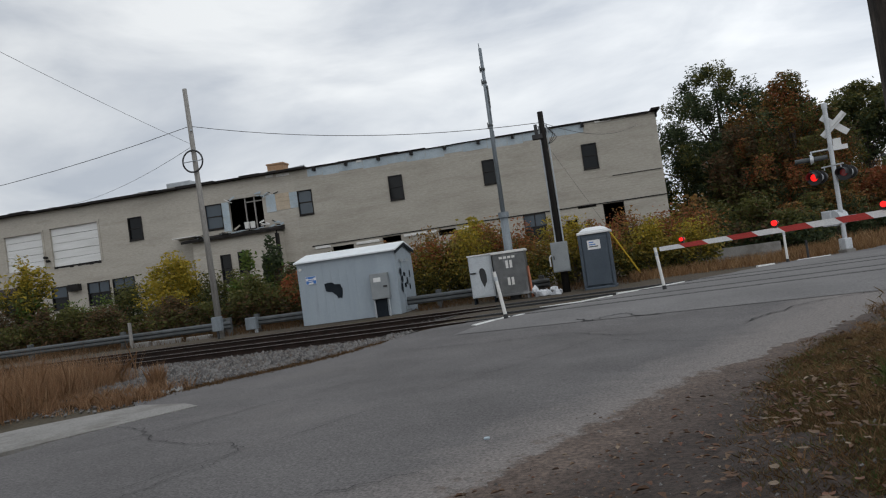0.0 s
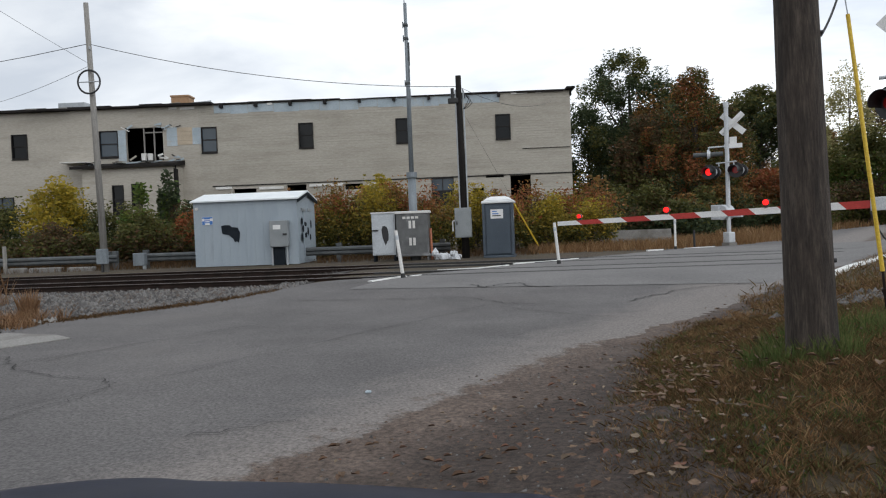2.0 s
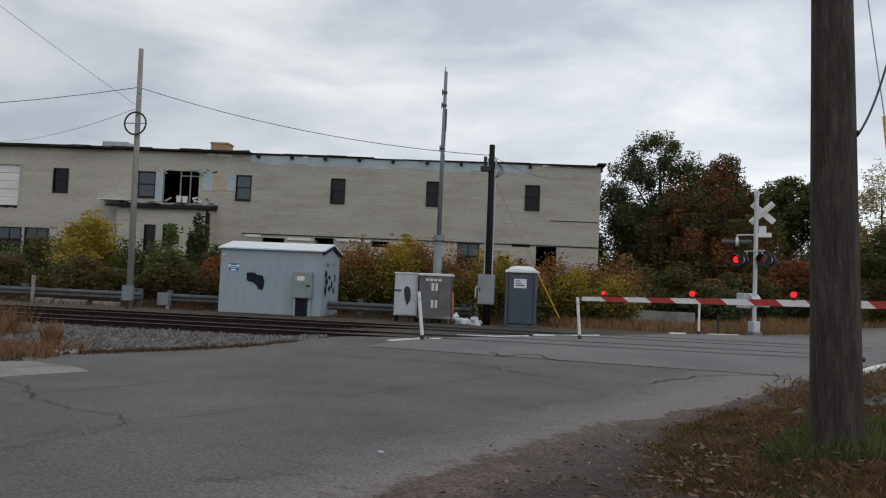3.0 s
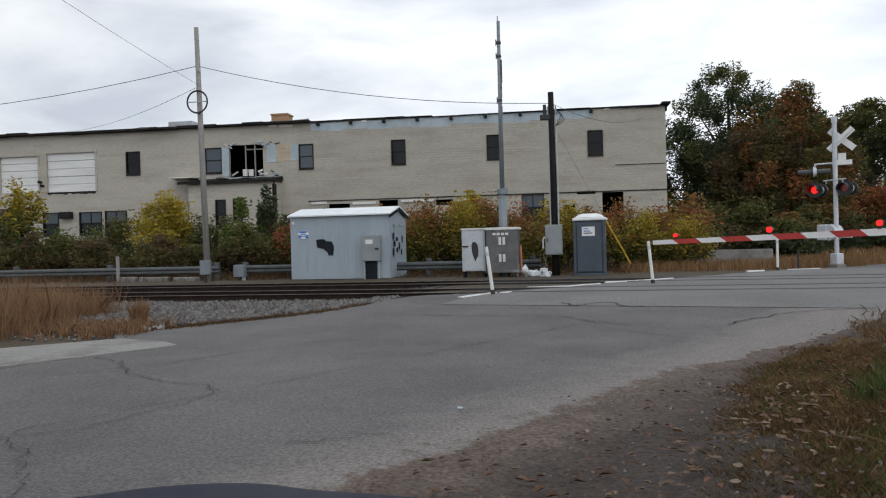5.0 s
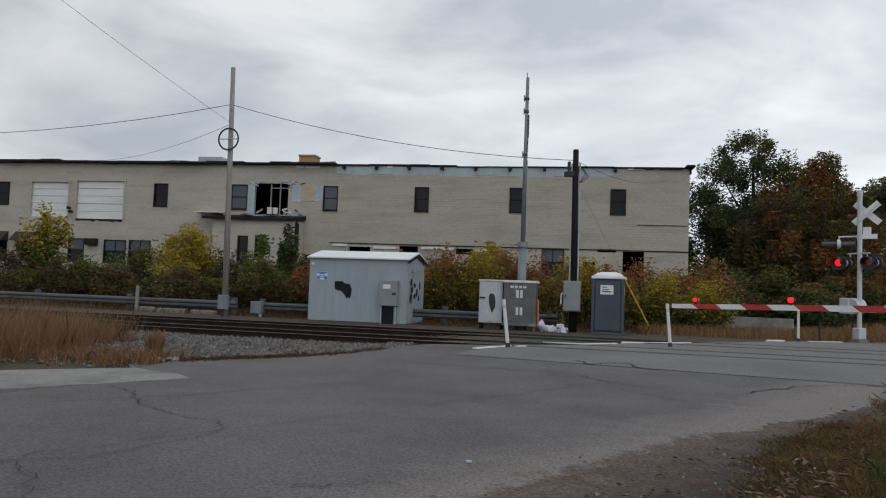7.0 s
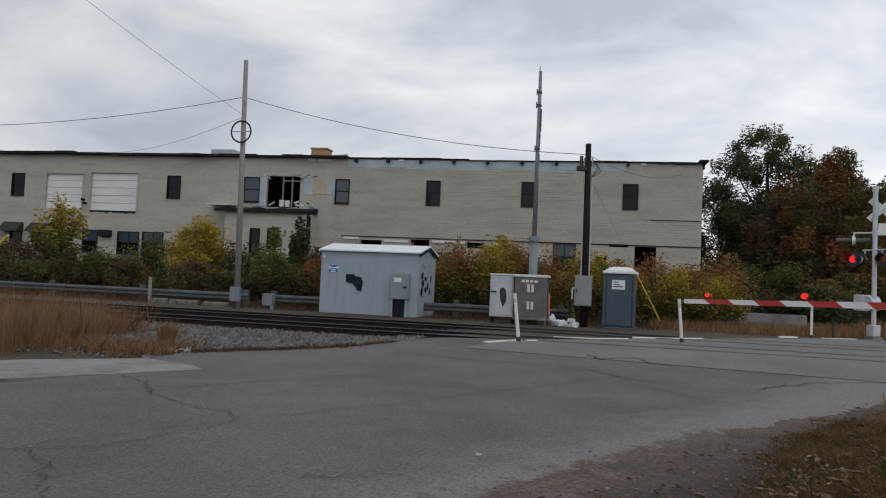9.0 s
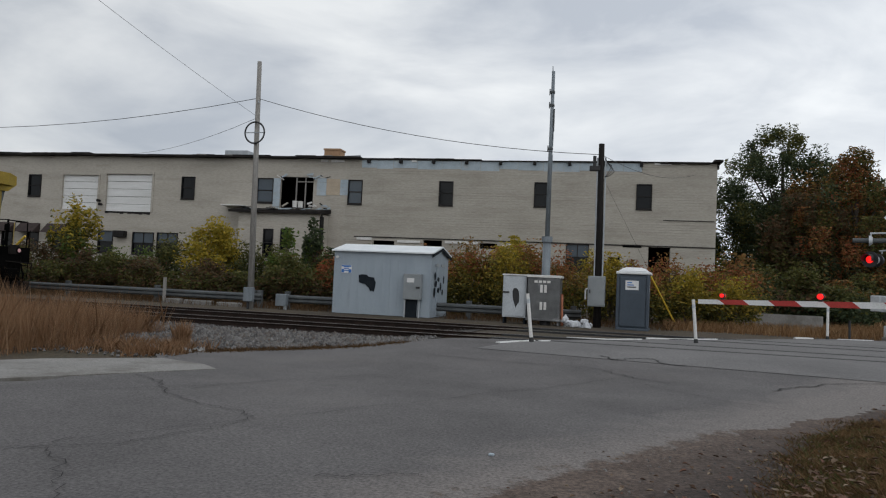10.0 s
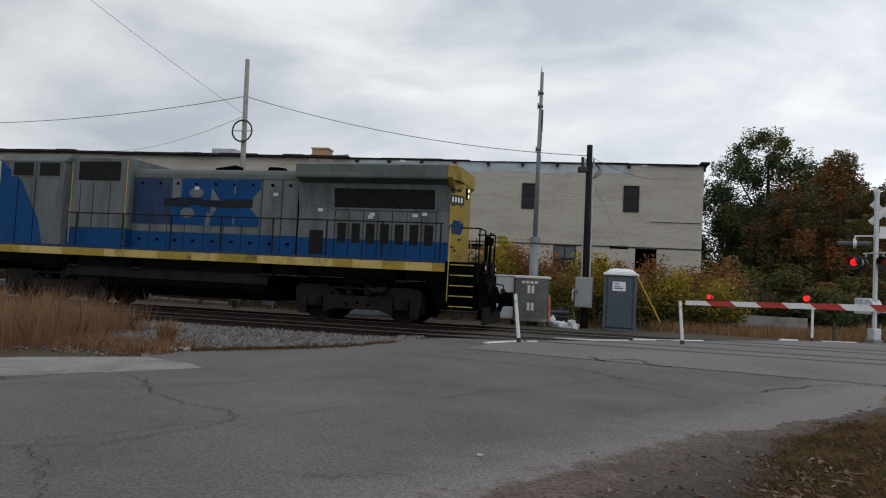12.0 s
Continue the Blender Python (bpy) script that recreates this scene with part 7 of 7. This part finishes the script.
for x in np.arange(-15.2, -10, 1.1):
    seed += 1
    build_bush(float(x), bushes.uniform(30.0, 31.5), bushes.uniform(1.9, 2.7), bushes.uniform(0.9, 1.2), bushes.choice((("leaf_brown", "leaf_olive", "leaf_red"), ("leaf_brown", "leaf_olive", "leaf_olive"), ("leaf_brown", "leaf_red"))), "reddish-brown sumac bush by the shed", 3200, 24, 0.09, seed)
for x in np.arange(-34, -10.5, 1.7):
    seed += 1
    build_bush(float(x) + bushes.uniform(-0.5, 0.5), bushes.uniform(33, 37), bushes.uniform(2.2, 3.3), bushes.uniform(0.8, 1.3), bushes.choice((("leaf_olive", "leaf_brown"), ("leaf_brown", "leaf_olive", "leaf_bright"), ("leaf_green", "leaf_olive"))), "loose olive-brown weeds before the factory wall", 2400, 26, 0.085, seed, "trackside bushes", 0.32)
SUMAC_X = (-9.5, -8.2, -7.1, -5.9, -5.1, -4.4, -3.6, -3.0, -2.2, -0.8, -0.3, 0.3, 1.1, 1.9, 2.75, 4.6)
SUMAC_Z = (3.2, 3.26, 3.35, 3.5, 3.6, 3.45, 3.3, 2.5, 2.95, 3.2, 2.65, 3.0, 3.05, 2.75, 2.6, 2.5)
for k, x in enumerate(np.arange(-9.5, 4.5, 0.5)):
    seed += 1
    row = k % 3
    kind = bushes.choice((("leaf_olive", "leaf_olive", "leaf_gold", "leaf_olive", "leaf_gold", "leaf_gold", "leaf_red"), ("leaf_brown", "leaf_olive", "leaf_olive", "leaf_gold", "leaf_olive", "leaf_olive", "leaf_turn", "leaf_red"), ("leaf_olive", "leaf_gold", "leaf_olive", "leaf_olive", "leaf_gold", "leaf_turn"), ("leaf_olive", "leaf_gold", "leaf_gold", "leaf_yellow")))
    tall = float(np.interp(x, SUMAC_X, SUMAC_Z)) * bushes.uniform(0.86, 1.04) - 0.12 * row
    build_bush(float(x) + bushes.uniform(-0.2, 0.2), 33.0 - 1.0 * row + bushes.uniform(-0.3, 0.3), tall, bushes.uniform(0.75, 1.05), kind, "autumn sumac bush, yellow-green with red tops", 3200, 34, 0.075, seed, "trackside bushes", 0.3)
for x in np.arange(4.5, 20, 1.5):
    seed += 1
    y = 37 + bushes.uniform(-1, 3)
    if x > 9:
        y = 42 + (x - 9) * 1.1
    kind = bushes.choice((("leaf_green", "leaf_green", "leaf_olive"), ("leaf_green", "leaf_brown", "leaf_olive"), ("leaf_green", "leaf_green", "leaf_turn")))
    build_bush(float(x), y, bushes.uniform(2.0, 3.3), bushes.uniform(1.2, 1.7), kind, "olive and russet bush under the trees", 4000, 24, 0.11, seed)
for x, y in ((19.5, 50), (25.5, 55), (33, 48), (36, 52), (40, 56), (31, 44)):
    seed += 1
    build_bush(x, y, bushes.uniform(2.5, 4), 2.2, ("leaf_olive", "leaf_brown"), "russet bush along the far road", 4500, 26, 0.13, seed)

# distant wood that closes the view
g = np.random.default_rng(90)
pts = []
for k in range(150):
    a = -70 + 150 * k / 150
    d = g.uniform(120, 150)
    cx, cy = d * math.sin(math.radians(a)), d * math.cos(math.radians(a))
    h = g.uniform(5, 9.5)
    pts.append(np.array([cx, cy, h * 0.5]) + g.normal(size=(170, 3)) * np.array([2.6, 2.0, h * 0.26]))
pts = np.concatenate(pts)
pts[:, 2] = np.maximum(pts[:, 2], 0.2)
woods = leaf_mesh("distant_wood", pts, g.uniform(0.5, 0.9, len(pts)), "leaf_olive", 91)
tagged(woods, "distant olive autumn wood along the horizon", "wood", kind="stuff")


def build_house():
    home = thing("house", "small white gabled house among distant trees", "house", pose(28.9, 88, 0.2, 0, 0, 18))
    bm = fresh()
    bx(bm, -2.2, 0, -0.2, 2.2, 7, 7.6)
    prism(bm, [(-2.2, 7.6), (2.2, 7.6), (0, 9.3)], "y", 0, 7)
    part("wall", bm, "trim_white", home)
    for s in (-1, 1):
        bm = fresh()
        prism(bm, [(0, 9.32), (0, 9.5), (s * 2.6, 7.45), (s * 2.6, 7.27)], "y", -0.3, 7.3)
        part("roof", bm, "loco_roof", home)
    bm = fresh()
    bx(bm, -0.45, -0.06, 6.9, 0.45, -0.005, 8.1)
    win = part("window", bm, "trim_dark", home)
    bm = fresh()
    bx(bm, -0.03, -0.09, 6.9, 0.03, -0.062, 8.1)
    part("mullion", bm, "trim_white", win)


build_house()


# ---- grass, fallen leaves ----
def blades(name, places, lo, hi, width, mat, label, seed, lean=0.35, zoff=-0.02, clumpy=False):
    g = np.random.default_rng(seed)
    p = np.array([(x, y, height(x, y) + zoff) for x, y in places])
    n = len(p)
    h = g.uniform(lo, hi, n)[:, None]
    if clumpy:
        h = h * np.array([0.62 + 0.95 * (0.5 + noise.noise((x * 2.1, y * 2.1, 9.0)) + 0.4 * noise.noise((x * 6, y * 6, 3.0))) for x, y in places])[:, None]
    a = g.uniform(0, 2 * np.pi, n)
    side = np.stack([np.cos(a), np.sin(a), np.zeros(n)], 1) * width * g.uniform(0.6, 1.4, n)[:, None]
    bend = np.concatenate([g.normal(size=(n, 2)) * lean, np.ones((n, 1))], 1)
    bend2 = np.concatenate([bend[:, :2] * 0.4, np.full((n, 1), 0.55)], 1)
    v = np.stack([p - side, p + side, p + bend2 * h + side * 0.7, p + bend * h, p + bend2 * h - side * 0.7], 1)
    me = bpy.data.meshes.new(name)
    me.vertices.add(n * 5)
    me.vertices.foreach_set("co", v.reshape(-1).astype(np.float32))
    me.loops.add(n * 5)
    me.loops.foreach_set("vertex_index", np.arange(n * 5, dtype=np.int32))
    me.polygons.add(n)
    me.polygons.foreach_set("loop_start", np.arange(0, n * 5, 5, dtype=np.int32))
    me.update(calc_edges=True)
    me.materials.append(M[mat])
    return tagged(new(name, me), label, "grass", kind="stuff")


def verge_distance(x, y):
    return (x + 0.2) * 0.87 - (y - 4.5) * 0.49 + 0.35 * noise.noise((x * 1.4, y * 1.4, 2.0)) + 0.15 * noise.noise((x * 5, y * 5, 4.0))


def fill(count, x0, x1, y0, y1, keep, seed):
    r = random.Random(seed)
    out = []
    while len(out) < count:
        x, y = r.uniform(x0, x1), r.uniform(y0, y1)
        if keep(x, y, r):
            out.append((x, y))
    return out


def on_verge(x, y, r):
    d = verge_distance(x, y)
    near = float(np.interp(y, (3.2, 4.4, 5.75, 7.24, 8.2, 20.0), (1.15, 0.7, 0.3, -0.14, -0.34, -0.34)))
    right_line = (x - 5.4) * 0.79 - (y - 13.7) * 0.61
    return d > near and (d > near + 0.35 or r.random() < (d - near + 0.08) / 0.4) and (y < 13.5 or right_line > 0.25)


def tufts(count, each, x0, x1, y0, y1, keep, seed, spread_=0.035):
    """Blade places gathered round tuft centres, so that soil shows between them."""
    r = random.Random(seed)
    return [(x + r.gauss(0, spread_), y + r.gauss(0, spread_)) for x, y in fill(count, x0, x1, y0, y1, keep, seed) for _ in range(each)]


blades("verge_grass", tufts(9500, 13, 0.2, 6.5, 2.4, 10.0, on_verge, 1), 0.02, 0.075, 0.004, "blade", "short brown and green dying grass on the verge", 1, 0.75)
blades("verge_grass", tufts(2600, 11, 0.2, 6.5, 2.4, 12.5, lambda x, y, r: on_verge(x, y, r) and noise.noise((x * 2.2, y * 2.2, 11)) > 0.02, 21), 0.03, 0.095, 0.0035, "blade_straw", "straw-coloured dead tufts in the verge", 21, 0.8)
blades("verge_grass", tufts(4600, 12, 0.2, 6.5, 2.4, 10.0, lambda x, y, r: on_verge(x, y, r) and noise.noise((x * 1.7, y * 1.7, 14)) > 0.0, 22), 0.02, 0.07, 0.0045, "blade_dead", "dark brown matted tufts in the verge", 22, 0.8)
blades("green_grass", tufts(2000, 12, 0.6, 5.2, 3.0, 10.0, lambda x, y, r: on_verge(x, y, r) and noise.noise((x * 1.3, y * 1.3, 17)) > 0.05, 23), 0.02, 0.06, 0.004, "blade_green", "small green patches in the brown verge", 23, 0.6)
blades("verge_grass", fill(16000, 3.5, 16.0, 8.0, 20.0, on_verge, 2), 0.06, 0.18, 0.008, "blade", "short brown grass beside the crossing", 2, 0.6)
blades("green_grass", fill(3500, 1.2, 4.8, 4.6, 8.2, lambda x, y, r: on_verge(x, y, r) and noise.noise((x * 0.9, y * 0.9, 7)) + 0.5 * r.random() > 0.15, 3), 0.03, 0.09, 0.004, "blade_green", "greener grass on the verge", 3, 0.5)
blades("pole_grass", fill(2600, 1.5, 3.9, 4.9, 7.3, lambda x, y, r: 0.12 < math.hypot(x - 2.1, y - 5.5) < 0.42 or (r.random() < 0.45 and math.hypot((x - 3.0) / 0.9, (y - 6.3) / 0.6) < 1), 4), 0.06, 0.2, 0.0042, "blade_green", "long green grass round the pole's foot", 4, 0.35)
def in_straw(x, y, r):
    return y > 10.55 - 0.9 * max(0, -7.6 - x) + r.uniform(-0.05, 0.4) and x < -10.0 - 0.15 * max(0, y - 11.0) + r.uniform(-0.5, 0.3) and noise.noise((x * 1.6, y * 1.6, 5.0)) > -0.25 + 0.3 * r.random() - 0.3 * (x < -10)


blades("dry_grass", fill(30000, -14.5, -7.2, 9.4, 14.8, in_straw, 5), 0.2, 0.58, 0.0032, "blade_tan", "dense tan dry grass beside the concrete apron", 5, 0.34, clumpy=True)
blades("dry_grass", fill(11000, -14.5, -7.2, 9.4, 14.8, in_straw, 15), 0.45, 0.82, 0.0024, "blade_tan", "tall feathery dry grass beside the concrete apron", 15, 0.2, clumpy=True)
blades("dry_grass", fill(2600, -9.9, -7.6, 10.5, 12.3, lambda x, y, r: y > 10.6 + r.uniform(0, 0.5) and noise.noise((x * 2, y * 2, 3.0)) > 0, 16), 0.06, 0.3, 0.005, "blade_tan", "low dry weeds thinning out towards the stones", 16, 0.4)
blades("dry_grass", fill(320, -8.6, -8.42, 12.4, 12.7, lambda x, y, r: True, 6), 0.25, 0.6, 0.008, "blade_tan", "tuft of dry grass in the ballast", 6, 0.2)
blades("dry_grass", fill(5000, -9.6, -4.8, 10.6, 16.9, lambda x, y, r: abs(y - (11.6 + 0.1 * (-8.0 - x) if x < -7.6 else 12.1 + 1.19 * (x + 7.6))) < 0.55 * r.random() ** 1.5 + 0.1, 7), 0.03, 0.1, 0.009, "blade_dead", "dead grass and weeds along the asphalt's edge", 7, 0.8)


def far_side(x, y, r):
    edge = 27.5 if x < 6.2 else 27.5 + (x - 6.2) * 0.62
    return y > edge + r.uniform(-0.1, 0.5)


blades("far_grass", fill(16000, 1.0, 13.5, 26.8, 36.0, far_side, 8), 0.1, 0.45, 0.009, "blade_straw", "dry straw grass beyond the tracks", 8, 0.3)
blades("far_grass", fill(9000, -36, 1.2, 26.7, 30.0, lambda x, y, r: not (-11.6 < x < -7.2 and y < 29.2), 9), 0.06, 0.36, 0.008, "blade_dead", "dark dead grass and weeds along the guard rail", 9, 0.35)
blades("far_grass", fill(9000, 11, 45, 30, 70, lambda x, y, r: y > 33 + (x - 11) * 1.35 or y < 26 + (x - 15) * 0.8, 10), 0.15, 0.6, 0.03, "blade_straw", "dry grass beside the far road", 10, 0.3)


def build_litter():
    r = random.Random(14)
    verts, faces = [], []
    made = 0
    while made < 1150:
        x, y = r.uniform(-1.6, 6.5), r.uniform(2.4, 12.5)
        d = verge_distance(x, y)
        if d < (-1.2 if y < 7.5 else -0.6) or r.random() > math.exp(-((d - 0.3) / (0.75 if d < 0.3 else 1.2)) ** 2) * (1.0 if y < 7.5 else 0.35):
            continue
        s = r.uniform(0.009, 0.032) * (1.6 if r.random() < 0.14 else 1.0)
        a, tip = r.uniform(0, 6.28), r.uniform(-0.4, 0.4)
        z = height(x, y) + 0.03 + r.uniform(0, 0.012) + (0.03 if d > 0.5 else 0)
        c, sn = math.cos(a), math.sin(a)
        k = len(verts)
        for u, v, w in ((-1, 0, 0), (-0.3, 0.55, 0.45), (0.4, 0.45, 0.5), (1, 0, 0.15), (0.4, -0.45, 0.4), (-0.3, -0.55, 0.5)):
            verts.append((x + (u * c - v * sn) * s, y + (u * sn + v * c) * s, z + w * s + tip * u * s * 0.4))
        faces += [(k, k + 1, k + 2, k + 3), (k, k + 3, k + 4, k + 5)]
        made += 1
    tagged(sheet_mesh("fallen_leaves", verts, faces, "litter"), "dry tan and brown leaves scattered on dirt and grass", "leaves", kind="stuff")


build_litter()


def build_large_leaves():
    """Curled broad leaves that gather at the edge of the near grass."""
    r = random.Random(19)
    verts, faces = [], []
    made = 0
    while made < 120:
        x, y = r.uniform(0.1, 2.6), r.uniform(2.5, 6.2)
        d = verge_distance(x, y)
        if not 0.1 < d < 2.2 or r.random() > math.exp(-((d - 0.95) / 0.55) ** 2):
            continue
        size, a = r.uniform(0.022, 0.05), r.uniform(0, 6.28)
        c, sn, curl = math.cos(a), math.sin(a), r.uniform(0.2, 0.8)
        z = height(x, y) + 0.03 + r.uniform(0, 0.03)
        k = len(verts)
        for u, v in ((-1.0, 0.0), (-0.45, 0.5), (0.1, 0.62), (0.35, 0.34), (1.0, 0.0), (0.35, -0.34), (0.1, -0.62), (-0.45, -0.5), (0.0, 0.0)):
            lift = curl * (v * v + 0.4 * u * u) + r.uniform(-0.06, 0.06)
            verts.append((x + (u * c - v * sn) * size, y + (u * sn + v * c) * size, z + lift * size))
        faces += [(k + 8, k + q, k + (q + 1) % 8) for q in range(8)]
        made += 1
    tagged(sheet_mesh("fallen_leaves", verts, faces, "litter"), "curled broad brown leaves at the edge of the grass", "leaves", kind="stuff")


build_large_leaves()
scatter_stones("pebbles", 1600, lambda q: (q.uniform(-1.6, 1.4), q.uniform(3.2, 8.4)), 0.006, 0.02, "small pebbles in the dirt verge")
scatter_stones("shoulder_stones", 260, lambda q: (q.uniform(3.2, 4.9), q.uniform(8.2, 9.3)), 0.03, 0.07, "grey stones in the grass near the stay")
scatter_stones("rubble", 90, lambda q: (q.uniform(-9.6, -7.6), 12.0 + q.normal() * 0.12), 0.03, 0.07, "pale broken concrete at the foot of the ballast", "concrete")
scatter_stones("rubble", 160, lambda q: (q.uniform(-11.5, -7.4), q.uniform(10.5, 11.6)), 0.012, 0.04, "small stones and crumbs beside the apron")
bm = fresh()
bx(bm, -1.19, 6.11, 0.02, -1.14, 6.15, 0.04, 0.008)
solo("bottle_cap", bm, "sheath", "crushed blue plastic scrap on the asphalt", "litter")


# ---- what moves ----
TRAIN = [(0.0, -125.0), (3.0, -94.3), (6.0, -63.9), (8.0, -43.9), (9.5, -28.95), (10.0, -23.95), (10.5, -18.92), (11.0, -13.98), (11.5, -9.42), (12.0, -5.1)]


def train_at(t):
    return float(np.interp(t, [k[0] for k in TRAIN], [k[1] for k in TRAIN]))


def motions():
    walk(locomotive, [(t, pose(x, FAR_Y, RAIL_TOP)) for t, x in TRAIN])
    for w, x in wheel_sets:
        rows = []
        for k in range(0, 361, 2):
            t = k / FPS
            rows.append((t, pose(x, 0, 0.53) @ pose(0, 0, 0, 0, math.degrees((train_at(t) + 125.0) / 0.53) % 360, 0)))
        walk(w, rows)


motions()
